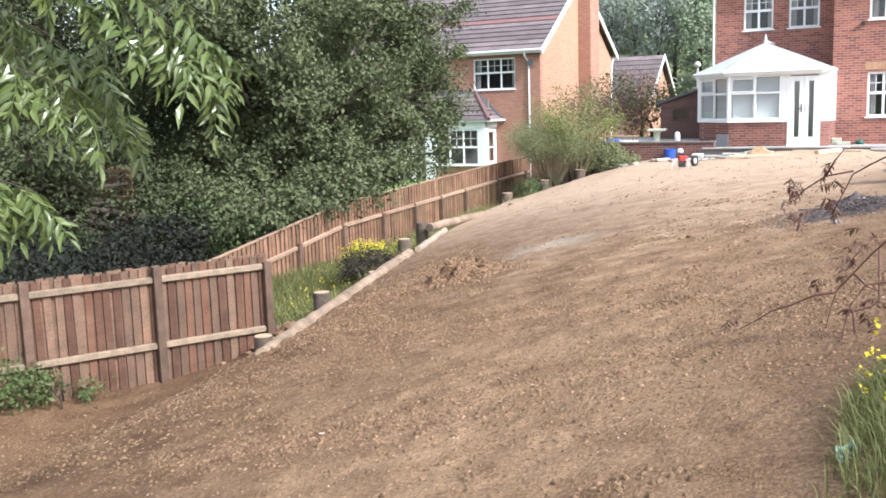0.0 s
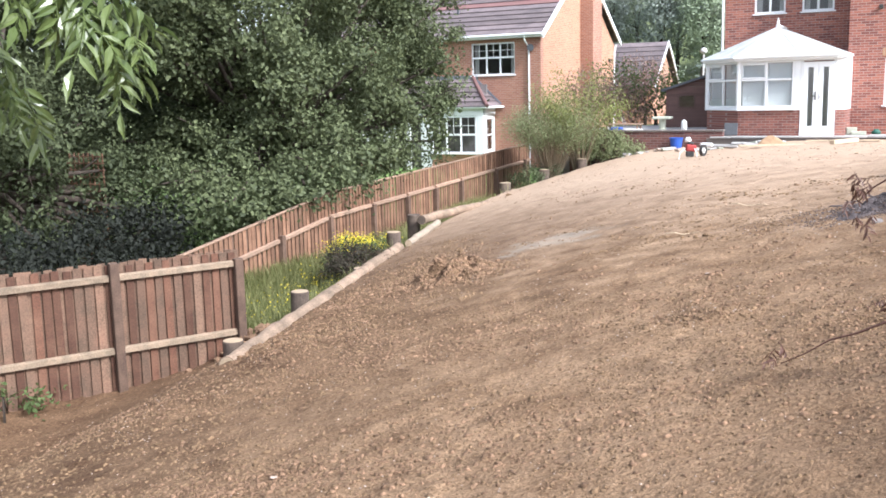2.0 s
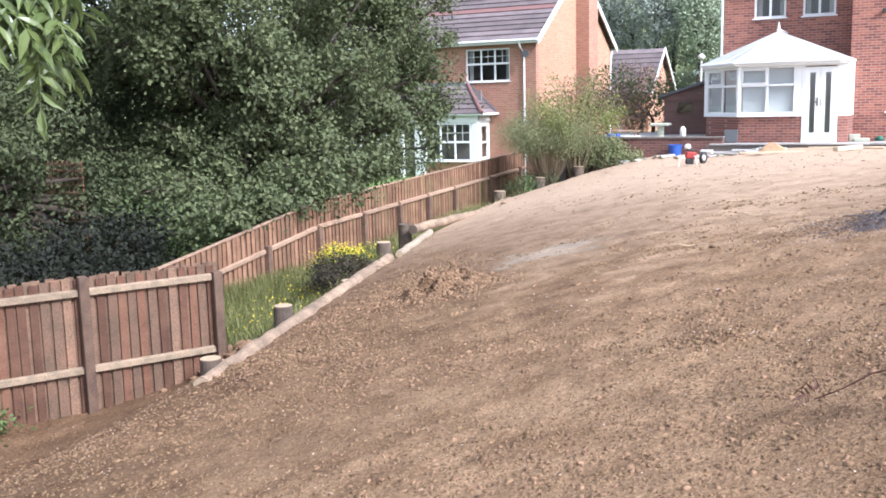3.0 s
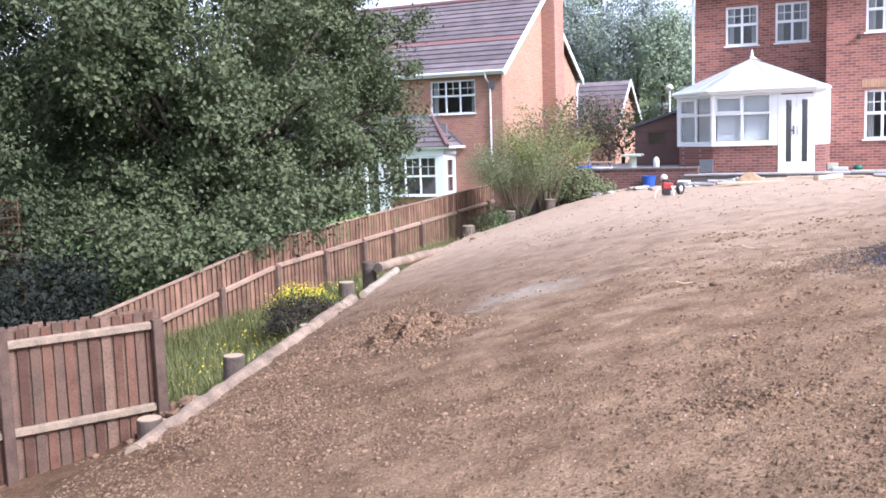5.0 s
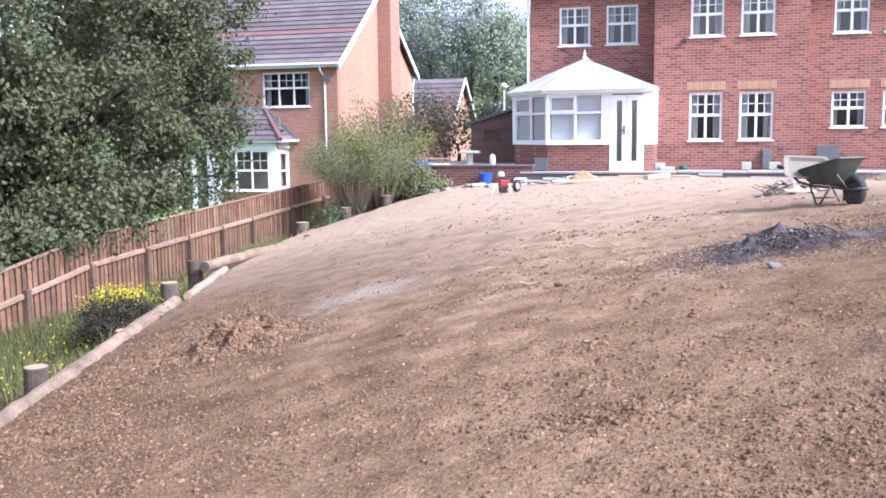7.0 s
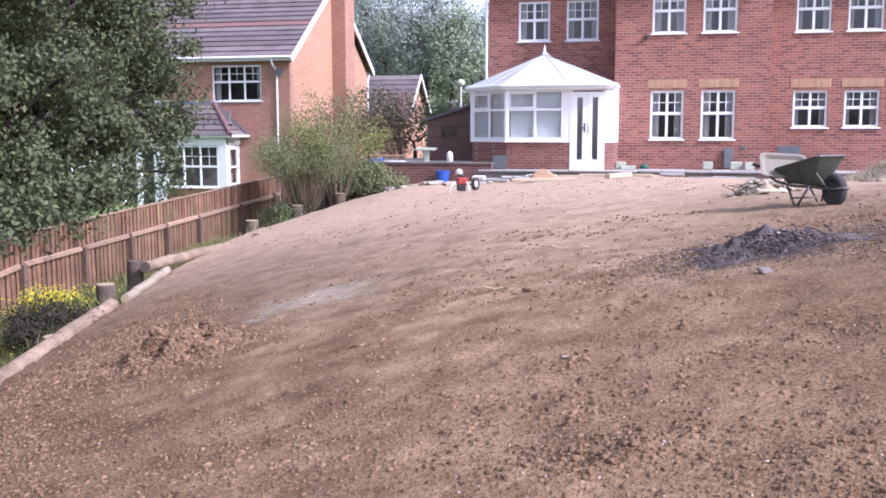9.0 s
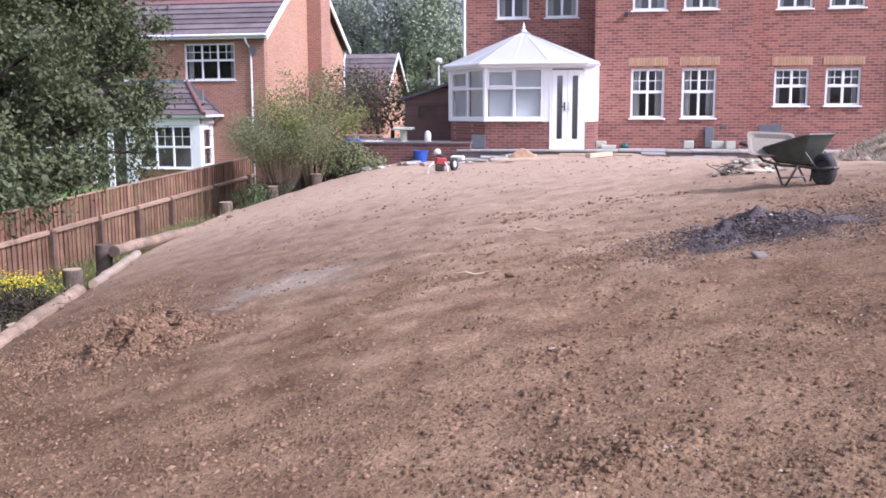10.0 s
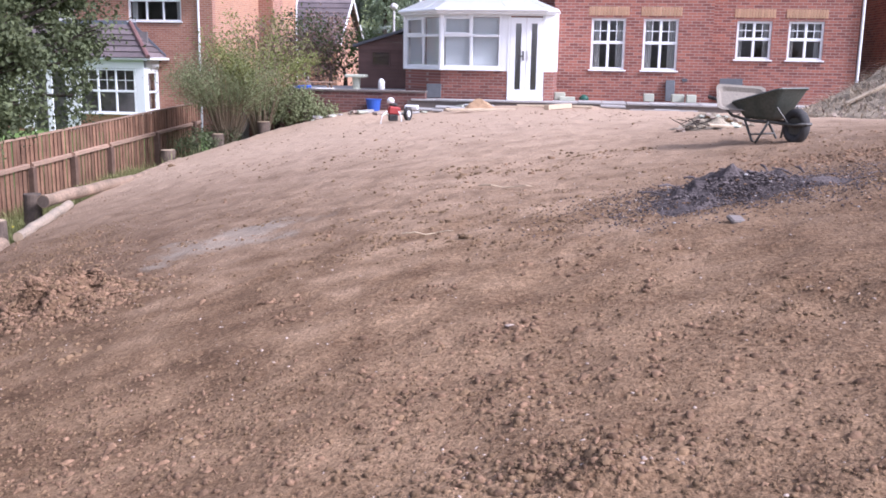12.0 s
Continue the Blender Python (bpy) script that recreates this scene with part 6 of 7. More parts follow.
# ---- bonfire remains ----
def mound(name, cx, cy, rx, ry, h, n, seed, mat, parent=None, rough=0.35, label="", wob=1.0, peak=0.0):
    """A rough heap that follows the ground at its rim."""
    g, vs, fs = Geo(), [], []
    nr, na = n, n * 3
    for i in range(nr + 1):
        t = i / nr
        for j in range(na):
            a = 6.28318 * j / na
            w = 1 + wob * (0.22 * math.sin(a * 3 + seed) + 0.13 * math.sin(a * 7 + seed * 2))
            x, y = cx + rx * t * w * math.cos(a), cy + ry * t * w * math.sin(a)
            e = ((1 - t) ** 1.3 * (1 - peak) + peak * (1 - t * t) ** 1.5) * h * (1 + rough * float(lattice(np.array(x * 6.0), np.array(y * 6.0), seed))) + rough * 0.25 * h * (1 - t * t) * float(lattice(np.array(x * 15.0), np.array(y * 15.0), seed + 3))
            vs.append((x, y, ground_z(x, y) + e + 0.012 * (1 - t) - 0.03 * (t > 0.97)))
    for i in range(nr):
        for j in range(na):
            k = (j + 1) % na
            fs.append((i * na + j, (i + 1) * na + j, (i + 1) * na + k, i * na + k))
    return g.add(vs, fs).make(name, mat, parent, label)


fire = thing("bonfire_heap", (1.25, -18.5, 0.05), "black charred heap of bonfire ash with unburnt scraps", "ash heap")
mound("ash_mound", 1.15, -18.45, 0.72, 0.52, 0.16, 26, 2, ASH, fire, 0.9)
q = random.Random(8)
g, gp, gb = Geo(), Geo(), Geo()
for k in range(11000):
    x, y = 1.25 + q.gauss(0, 0.72), -18.5 + q.gauss(0, 0.45)
    d = ((x - 1.15) / 0.5) ** 2 + ((y + 18.45) / 0.42) ** 2
    hx = math.exp(-d)
    w = q.random()
    z = ground_z(x, y) + 0.14 * hx * q.uniform(0.6, 1.15)
    (gp if w < 0.02 else gb if w < 0.04 + 0.08 * min(d, 4) else g).rock(x, y, z + 0.003, 0.003 + (0.010 + 0.012 * hx) * q.random() ** 2.5, q, 0.6)
tagged(gb.make("scorched_soil", DARK_CLOD, fire), kind="stuff")
tagged(g.make("charred_rubble", ASH, fire), kind="stuff")
tagged(gp.make("ash_flakes", ASHPALE, fire), kind="stuff")
for k in range(7):
    a, r = q.uniform(0, 6.283), q.uniform(0.2, 1.0)
    x, y = 1.2 + 1.1 * r * math.cos(a), -18.4 + 0.7 * r * math.sin(a)
    z = ground_z(x, y) + max(0, (1 - r) ** 1.3) * 0.22 - 0.02
    b, ln = q.uniform(0, 3.14), q.uniform(0.08, 0.24)
    d = Vector((math.cos(b), math.sin(b), q.uniform(-.1, .3))) * ln / 2
    p = Vector((x, y, z + 0.02))
    Geo().tube([p - d, p + Vector((0, 0, .015)), p + d], [0.008, 0.011, 0.006], 6).make("burnt_stick", ASH, fire)
m = pose(1.03, -19.6, ground_z(1.03, -19.6) + 0.012, 22, 6, 30)
single(Geo().box(-0.06, 0.06, -0.045, 0.045, -0.02, 0.012, m, 0.01), "flat_stone", GREYSTONE, "flat grey stone beside the ash heap", "stone")

# ---- wheelbarrow ----
wb = thing("wheelbarrow", (1.95, -15.25, 0.28), "dark green builder's wheelbarrow with a cement-stained tray", "wheelbarrow")
gz = ground_z(1.95, -15.3)
M = pose(1.96, -15.07, gz, 0, 0, -50) @ Matrix.Diagonal((0.62, 0.82, 0.84, 1))


def loft(rings, m, close_bottom=True, inner=False):
    vs = [m @ Vector(p) for ring in rings for p in ring]
    n = len(rings[0])
    fs = []
    for i in range(len(rings) - 1):
        for k in range(n):
            j = (k + 1) % n
            fs.append((i * n + k, i * n + j, (i + 1) * n + j, (i + 1) * n + k))
    if close_bottom:
        fs.append(tuple(range(n))[::-1])
    if inner:
        fs = [f[::-1] for f in fs]
    return vs, fs


def tray_ring(z, x0, x1, w0, w1, r=0.07):
    """A round-cornered ring of the tray at height z, w0 wide behind and w1 wide in front."""
    pts = []
    for cx, cy, a0 in ((x0 + r, -w0 + r, 180), (x1 - r, -w1 + r, 270), (x1 - r, w1 - r, 0), (x0 + r, w0 - r, 90)):
        for k in range(4):
            a = math.radians(a0 + 30 * k)
            pts.append((cx + r * math.cos(a), cy + r * math.sin(a), z))
    return pts


outer = [tray_ring(0.30, -0.26, 0.28, 0.19, 0.17), tray_ring(0.34, -0.30, 0.34, 0.22, 0.20), tray_ring(0.60, -0.44, 0.60, 0.32, 0.29)]
inner = [tray_ring(0.335, -0.22, 0.24, 0.15, 0.13), tray_ring(0.37, -0.255, 0.295, 0.175, 0.155), tray_ring(0.60, -0.415, 0.575, 0.295, 0.265)]
for ring in (outer[2], inner[2]):
    for i, p in enumerate(ring):
        ring[i] = (p[0], p[1], p[2] - 0.03 + 0.20 * (p[0] + 0.1))
Geo().add(*loft(outer, M)).make("tray", BARROW, wb, smooth=True)
Geo().add(*loft(inner, M, True, True)).make("tray_lining", BARROW_IN, wb, "pale cement-stained inside of the tray", smooth=True)
Geo().tube([M @ Vector(p) for p in outer[2] + outer[2][:1]], 0.014, 6).make("rim", BARROW, wb)
for s in (-1, 1):
    Geo().tube([M @ Vector(p) for p in ((-0.98, s * 0.30, 0.56), (-0.80, s * 0.30, 0.53), (-0.45, s * 0.26, 0.33), (-0.1, s * 0.20, 0.275), (0.35, s * 0.13, 0.27), (0.72, s * 0.09, 0.25), (0.90, s * 0.09, 0.27))], 0.017, 8).make("handle_tube", TUBE, wb, smooth=True)
    Geo().tube([M @ Vector(p) for p in ((-1.0, s * 0.30, 0.562), (-0.86, s * 0.30, 0.54))], 0.022, 8).make("grip", RUBBER, wb)
    Geo().tube([M @ Vector(p) for p in ((-0.22, s * 0.22, 0.30), (0.02, s * 0.25, 0.02), (0.10, s * 0.25, 0.0), (0.26, s * 0.16, 0.28))], 0.014, 7).make("leg", TUBE, wb, smooth=True)
    Geo().tube([M @ Vector(p) for p in ((0.46, s * 0.2, 0.47), (0.60, s * 0.10, 0.27))], 0.012, 6).make("tray_strut", TUBE, wb)
Geo().tube([M @ Vector(p) for p in ((0.88, -0.09, 0.27), (0.93, -0.05, 0.27), (0.93, 0.05, 0.27), (0.88, 0.09, 0.27))], 0.016, 7).make("nose_guard", TUBE, wb)
Geo().tube([M @ Vector(p) for p in ((-0.04, -0.245, 0.1), (-0.04, 0.245, 0.1))], 0.011, 6).make("cross_brace", TUBE, wb)
C0 = Vector((0.68, 0, 0.235))
vs, fs, na, nb_ = [], [], 28, 10
for i in range(na):
    a = 6.28318 * i / na
    for j in range(nb_):
        b = 6.28318 * j / nb_
        rr = 0.172 + 0.060 * math.cos(b)
        vs.append(M @ (C0 + Vector((1.12 * rr * math.cos(a), 0.075 * math.sin(b), rr * math.sin(a)))))
for i in range(na):
    for j in range(nb_):
        i2, j2 = (i + 1) % na, (j + 1) % nb_
        fs.append((i * nb_ + j, i * nb_ + j2, i2 * nb_ + j2, i2 * nb_ + j))
wheel = Geo().add(vs, fs).make("wheel", RUBBER, wb, smooth=True)
Geo().tube([M @ (C0 + Vector((0, -0.035, 0))), M @ (C0 + Vector((0, 0.035, 0)))], 0.095, 18).make("rim", TUBE, wheel)
Geo().tube([M @ (C0 + Vector((0, -0.10, 0))), M @ (C0 + Vector((0, 0.10, 0)))], 0.014, 8).make("axle", TUBE, wheel)

# extra tray shape added to stand in for the barrow's pale inner wall
mt = [tray_ring(0.0, -0.26, 0.26, 0.15, 0.15), tray_ring(0.05, -0.30, 0.30, 0.19, 0.19), tray_ring(0.055, -0.33, 0.33, 0.22, 0.22), tray_ring(0.062, -0.33, 0.33, 0.22, 0.22), tray_ring(0.056, -0.295, 0.295, 0.185, 0.185), tray_ring(0.01, -0.255, 0.255, 0.145, 0.145)]
vs, fs = loft(mt, pose(1.70, -14.95, gz + 0.44, 48, 3, 4) @ Matrix.Scale(0.84, 4))
fs.append(tuple(range(len(vs) - 16, len(vs))))
single(Geo().add(vs, fs), "tray_wall_stand_in", BARROW_IN, "added pale tray shape standing in for the wheelbarrow's inner tray wall", "tray", smooth=False)

# ---- spoil heap with dry stems, and rubble beside the barrow ----
sh = thing("spoil_heap", (6.3, -7.8, 0.2), "heap of spoil and dry cut stems beside the house", "spoil heap")
mound("heap_earth", 6.4, -8.0, 2.9, 4.2, 1.75, 44, 4, HEAP, sh, 0.10, wob=0.0)
rng = np.random.default_rng(51)
k = 11000
a, t = rng.uniform(0, 6.283, k), rng.uniform(0, 1, k) ** 0.6
hx, hy = 6.4 + 2.9 * t * np.cos(a), -8.0 + 4.2 * t * np.sin(a)
hz = land(hx, hy) + (1 - t) ** 1.3 * 1.75 - 0.04
under(c := new("dry_straw", grass_mesh("dry_straw", np.stack([hx, hy, hz], 1), 0.15, rng, [STRAW, TWIG], 3.0, 0.011, (rng.uniform(0, 1, k) < 0.12).astype(int))), sh)
tagged(c, kind="stuff")
q = random.Random(14)
g = Geo()
for k in range(3200):
    a, t = q.uniform(0, 6.283), q.random() ** 0.6
    x, y = 6.5 + 2.8 * t * math.cos(a), -8.0 + 4.3 * t * math.sin(a)
    g.rock(x, y, float(land(x, y)) + (1 - t) ** 1.3 * 1.75 + 0.02, 0.015 + 0.07 * q.random() ** 2, q, 0.7)
tagged(g.make("rubble_bits", STONE, sh), kind="stuff")
single(Geo().box(-1.3, 1.3, -0.05, 0.05, -0.02, 0.02, pose(5.35, -9.0, 1.02, 0, -24, 20), 0.006), "long_board", TIMBER, "long thin weathered board lying over the spoil heap", "board")
rp = thing("rubble_pile", (1.5, -12.6, 0.25), "small pile of broken slabs, twigs and rubble", "rubble")
mound("rubble_earth", 1.72, -12.6, 0.5, 0.45, 0.2, 14, 6, HEAP, rp, 0.6)
for k in range(60):
    x, y = 1.72 + q.gauss(0, 0.24), -12.62 + q.gauss(0, 0.24)
    s = q.uniform(0.02, 0.075)
    Geo().box(-s, s, -s * 0.7, s * 0.7, -s * 0.25, s * 0.25, pose(x, y, ground_z(x, y) + s * 0.3 + 0.15 * math.exp(-((x - 1.72) ** 2 + (y + 12.6) ** 2) / 0.08), q.uniform(-35, 35), q.uniform(-25, 25), q.uniform(0, 180)), 0.012).make("broken_slab", (STONE, CLOD, HEAP, CONCRETE)[k % 4], rp)
for k in range(30):
    x, y, a, ln = 1.7 + q.gauss(0, 0.22), -12.6 + q.gauss(0, 0.22), q.uniform(0, 3.14), q.uniform(0.2, 0.45)
    p, d = Vector((x, y, ground_z(x, y) + 0.1)), Vector((math.cos(a), math.sin(a), q.uniform(-.2, .5))) * ln / 2
    Geo().tube([p - d, p + d], 0.006, 5).make("twig", BARK, rp)
single(Geo().box(-0.17, 0.17, -0.06, 0.06, 0, 0.03, pose(1.75, -13.1, ground_z(1.75, -13.1) + 0.02, 5, 3, 12), 0.004), "pale_board", TIMBER, "short pale offcut of board on the soil", "board")

# ---- patio edge and building things before the house ----
pat = tagged(new("patio"), "unfinished grey slab patio along the house", "patio", kind="structure")
BASE[pat.name] = Vector()
Geo().box(-4.6, 6.8, -1.9, 1.2, -0.45, 0.045).make("patio_base", GREYSTONE, pat)
q = random.Random(21)
pslab = Geo().box(-0.295, 0.295, -0.295, 0.295, 0, 0.045, c=0.006).mesh("slab")
pslab.materials.append(SLAB)
for i in range(19):
    for j in range(2 if i > 3 else 1):
        ob = new("slab", pslab)
        under(ob, pat)
        ob.location = (-4.2 + i * 0.605, -1.65 + j * 0.605, 0.048 + q.uniform(0, 0.012))
        ob.rotation_euler = (q.uniform(-.01, .01), q.uniform(-.01, .01), q.uniform(-.02, .02))
for k, (x, y, a) in enumerate(((-3.5, -2.25, 6), (-2.8, -2.2, -4), (-4.0, -2.35, 14), (0.6, -2.3, 3), (1.9, -2.25, -5), (-3.1, -2.75, 24))):
    single(Geo().box(-0.3, 0.3, -0.22, 0.22, 0, 0.04, pose(x, y, ground_z(x, y) + 0.035, 2, 1, a), 0.006), "loose_slab", SLAB, "loose grey paving slab laid on the soil", "slab", "loose slabs")
mound("sand_heap", -2.66, -2.75, 0.45, 0.38, 0.25, 18, 3, SAND, None, 0.35, wob=0.35, peak=0.6)
bpy.data.objects["sand_heap"].data.polygons.foreach_set("use_smooth", [True] * len(bpy.data.objects["sand_heap"].data.polygons))
tagged(bpy.data.objects["sand_heap"], "small heap of yellow builders' sand", "sand heap")


def board(x0, y0, x1, y1, w, h, mat, label, lift=0.0):
    a = math.degrees(math.atan2(y1 - y0, x1 - x0))
    ln = math.hypot(x1 - x0, y1 - y0)
    x, y = (x0 + x1) / 2, (y0 + y1) / 2
    return single(Geo().box(-ln / 2, ln / 2, -w / 2, w / 2, 0, h, pose(x, y, ground_z(x, y) + 0.02 + lift, 0, 0, a), 0.005), "timber", mat, label, "timber", "building timber")


board(-3.3, -3.9, -1.7, -3.3, 0.15, 0.05, TIMBER, "pale sawn plank lying on the soil")
board(-0.95, -4.0, -0.45, -2.9, 0.14, 0.11, TIMBER, "short thick sawn timber beam on the soil")
board(-1.7, -3.0, 0.1, -2.75, 0.12, 0.04, TIMBER, "thin pale plank beside the patio")
board(1.0, -2.6, 2.6, -2.5, 0.12, 0.05, SLAB, "grey concrete kerb lying on the soil")
single(Geo().box(-0.19, 0.19, -0.03, 0.03, 0, 0.36, pose(-3.97, -1.56, 0.12, -8, 0, 0), 0.008), "drain_cover", SLATE, "square grey panel leaning on the conservatory plinth", "panel")
sl = single(Geo().box(-0.12, 0.12, -0.025, 0.025, 0, 0.56, pose(2.12, -0.16, 0.1, -12, 0, 2), 0.008), "leaning_slab", SLATE, "dark grey slab leaning on the house wall", "slab")
single(Geo().box(-0.3, 0.3, -0.025, 0.025, 0, 0.62, pose(3.75, 0.42, 0.1, -10, 0, 0), 0.008), "leaning_slab", SLATE, "wide dark slab leaning on the house wall", "slab")
for x, y, w in ((1.56, -0.35, 0.13), (-0.55, -0.9, 0.2), (-0.75, -0.7, 0.14), (2.3, -0.45, 0.16), (2.62, -0.6, 0.12)):
    single(Geo().box(-w, w, -0.1, 0.1, 0, 0.2 if w < 0.18 else 0.1, pose(x, y, 0.095, 0, 0, 4), 0.01), "concrete_block", CONCRETE, "grey concrete block standing on the patio", "block", "concrete blocks")
g = Geo().tube([(-0.12, -0.5, 0.09), (-0.12, -0.5, 0.16), (-0.12, -0.5, 0.24)], [0.12, 0.13, 0.05], 12)
single(g, "plant_pot", GREEN_PL, "dark green plastic tub beside the wall", "tub", smooth=True)

# red and white petrol machine
mc = thing("garden_tiller", (-4.2, -5.6, -0.1), "small red and white petrol garden machine with a black wheel", "machine")
gz = ground_z(-4.2, -5.6)
Geo().box(-0.14, 0.12, -0.12, 0.12, 0.18, 0.36, pose(-4.22, -5.6, gz, 0, 8, 20), 0.03).make("engine_cover", RED, mc)
Geo().box(-0.10, 0.06, -0.10, 0.08, 0.36, 0.44, pose(-4.24, -5.6, gz, 0, 8, 20), 0.025).make("air_filter", RUBBER, mc)
Geo().tube([(-4.26, -5.62, gz + 0.43), (-4.26, -5.62, gz + 0.50), (-4.26, -5.62, gz + 0.55)], [0.08, 0.085, 0.04], 12).make("fuel_tank", WHITE, mc, smooth=True)
Geo().box(-0.1, 0.1, -0.08, 0.08, 0.05, 0.19, pose(-4.2, -5.65, gz, 0, 0, 20), 0.02).make("gearbox", RUBBER, mc)
for dx in (-0.20, 0.22):
    Geo().tube([(-4.2 + dx * 0.6, -5.7, gz + 0.26), (-4.2 + dx, -5.85, gz + 0.16), (-4.2 + dx * 1.1, -5.9, gz)], 0.014, 7).make("leg", WHITE, mc)
Geo().tube([(-3.95, -5.4, gz + 0.2), (-3.88, -5.42, gz + 0.2)], 0.15, 18).make("wheel", RUBBER, mc)
Geo().tube([(-3.97, -5.46, gz + 0.2), (-3.87, -5.48, gz + 0.2)], 0.07, 12).make("hub", WHITE, mc)
Geo().box(-0.16, 0.16, -0.06, 0.06, 0, 0.1, pose(-3.86, -5.25, gz + 0.28, 10, 0, -10), 0.02).make("guard", WHITE, mc)

# things about the terrace
gz = ground_z(-5.45, -2.05)
g = Geo().tube([(-5.45, -2.05, gz), (-5.45, -2.05, gz + 0.30), (-5.45, -2.05, gz + 0.33), (-5.45, -2.05, gz + 0.345)], [0.15, 0.19, 0.205, 0.205], 18, False)
g.tube([(-5.45, -2.05, gz + 0.03), (-5.45, -2.05, gz + 0.343)], [0.14, 0.19], 18, False)
g.tube([(-5.45, -2.05, gz + 0.005), (-5.45, -2.05, gz + 0.03)], 0.15, 18)
single(g, "blue_tub", BLUE, "blue plastic builder's tub standing on the soil", "tub")
bt = thing("bird_table", (-6.28, -0.5, 0.2), "pale cast-stone bird table with a square top", "bird table")
Geo().tube([(-6.28, -0.5, 0.2), (-6.28, -0.5, 0.3), (-6.28, -0.5, 0.58)], [0.17, 0.1, 0.11], 10).make("pedestal", CONCRETE, bt)
Geo().box(-6.55, -6.0, -0.75, -0.25, 0.58, 0.66, c=0.02).make("table_top", CONCRETE, bt)
g = Geo().tube([(-5.42, -1.25, 0.2), (-5.42, -1.25, 0.46), (-5.42, -1.25, 0.54), (-5.42, -1.25, 0.58)], [0.09, 0.09, 0.07, 0.02], 12)
single(g, "white_canister", WHITE, "white plastic canister on the terrace", "canister", smooth=True)
single(Geo().box(-7.75, -7.4, -1.3, -1.0, 0.2, 0.36, c=0.02), "blue_crate", BLUE, "blue plastic crate on the terrace", "crate")
single(Geo().box(-7.2, -6.75, -1.35, -1.0, 0.2, 0.3, c=0.02), "white_bag", WHITE, "white sack lying on the terrace", "sack")
tb = thing("garden_table", (-7.5, -0.6, 0.2), "low weathered slatted garden table", "table")
for k in range(5):
    Geo().box(-8.1, -6.9, -0.85 + k * 0.1, -0.77 + k * 0.1, 0.42, 0.45, c=0.004).make("slat", RAIL, tb)
for x in (-8.0, -7.0):
    for y in (-0.8, -0.42):
        Geo().box(x - 0.025, x + 0.025, y - 0.025, y + 0.025, 0.2, 0.42).make("leg", RAIL, tb)
ld = thing("ladder", (-12.3, 14.2, 0.0), "grey aluminium ladder leaning on the neighbours' gable", "ladder")
for dy in (-0.18, 0.18):
    Geo().tube([(-11.9, 14.2 + dy, -0.3), (-12.7, 14.6 + dy, 1.7)], 0.03, 6).make("stile", SLAB, ld)
for k in range(7):
    z = -0.1 + k * 0.26
    x = -11.9 - 0.4 * (z + 0.3)
    Geo().tube([(x, 14.02 + 0.2 * (z + 0.3), z), (x, 14.38 + 0.2 * (z + 0.3), z)], 0.016, 6).make("rung", SLAB, ld)
q = random.Random(30)
for k in range(44):
    x, y = -6.9 + k * 0.105 + q.uniform(-.1, .1), -2.4 + q.uniform(-.45, .2)
    s = q.uniform(0.03, 0.11)
    single(Geo().box(-s * 1.4, s * 1.4, -s, s, 0, s * 0.7, pose(x, y, ground_z(x, y) + 0.01, q.uniform(-8, 8), q.uniform(-8, 8), q.uniform(0, 90)), 0.012), "broken_stone", (CONCRETE, SLAB, STONE)[k % 3], "broken piece of pale stone by the retaining wall", "stone", "broken stones")


# ---- ash branch overhead, near the start ----
def leaflet_shape(s):
    """A lance-shaped leaflet along x, folded along its rib."""
    out = [(0, 0, 0), (0.3, 0.5, 0.06), (0.6, 0.42, 0.06), (1, 0, -0.1), (0.6, -0.42, 0.06), (0.3, -0.5, 0.06), (0.35, 0, 0), (0.65, 0, -0.02)]
    return [(x * s, y * s * 0.27, z * s) for x, y, z in out], [(0, 6, 1), (1, 6, 7, 2), (2, 7, 3), (0, 5, 6), (5, 4, 7, 6), (4, 3, 7)]


def compound_leaf(name, pairs, ln, size, seed, mat):
    """A feathered leaf: a drooping stalk with opposite leaflets."""
    q = random.Random(seed)
    g = Geo()
    stalk = [Vector((ln * t, 0.02 * math.sin(t * 4 + seed), -0.35 * ln * t * t)) for t in (0, 0.25, 0.5, 0.75, 1)]
    g.tube(stalk, [0.003, 0.0028, 0.0024, 0.002, 0.0012], 4)
    sv, sf = leaflet_shape(size)
    for k in range(pairs + 1):
        t = 0.25 + 0.75 * k / pairs
        p = Vector((ln * t, 0.02 * math.sin(t * 4 + seed), -0.35 * ln * t * t))
        for s in ((-1, 1) if k < pairs else (0,)):
            m = Matrix.Translation(p) @ Euler((q.uniform(-.5, .5), 0.45 + q.uniform(-.15, .5), s * (0.95 + q.uniform(-.2, .2)))).to_matrix().to_4x4()
            w = q.uniform(0.75, 1.15)
            g.add([m @ (Vector(v) * w) for v in sv], sf)
    me = g.mesh(name)
    me.materials.append(mat)
    return me


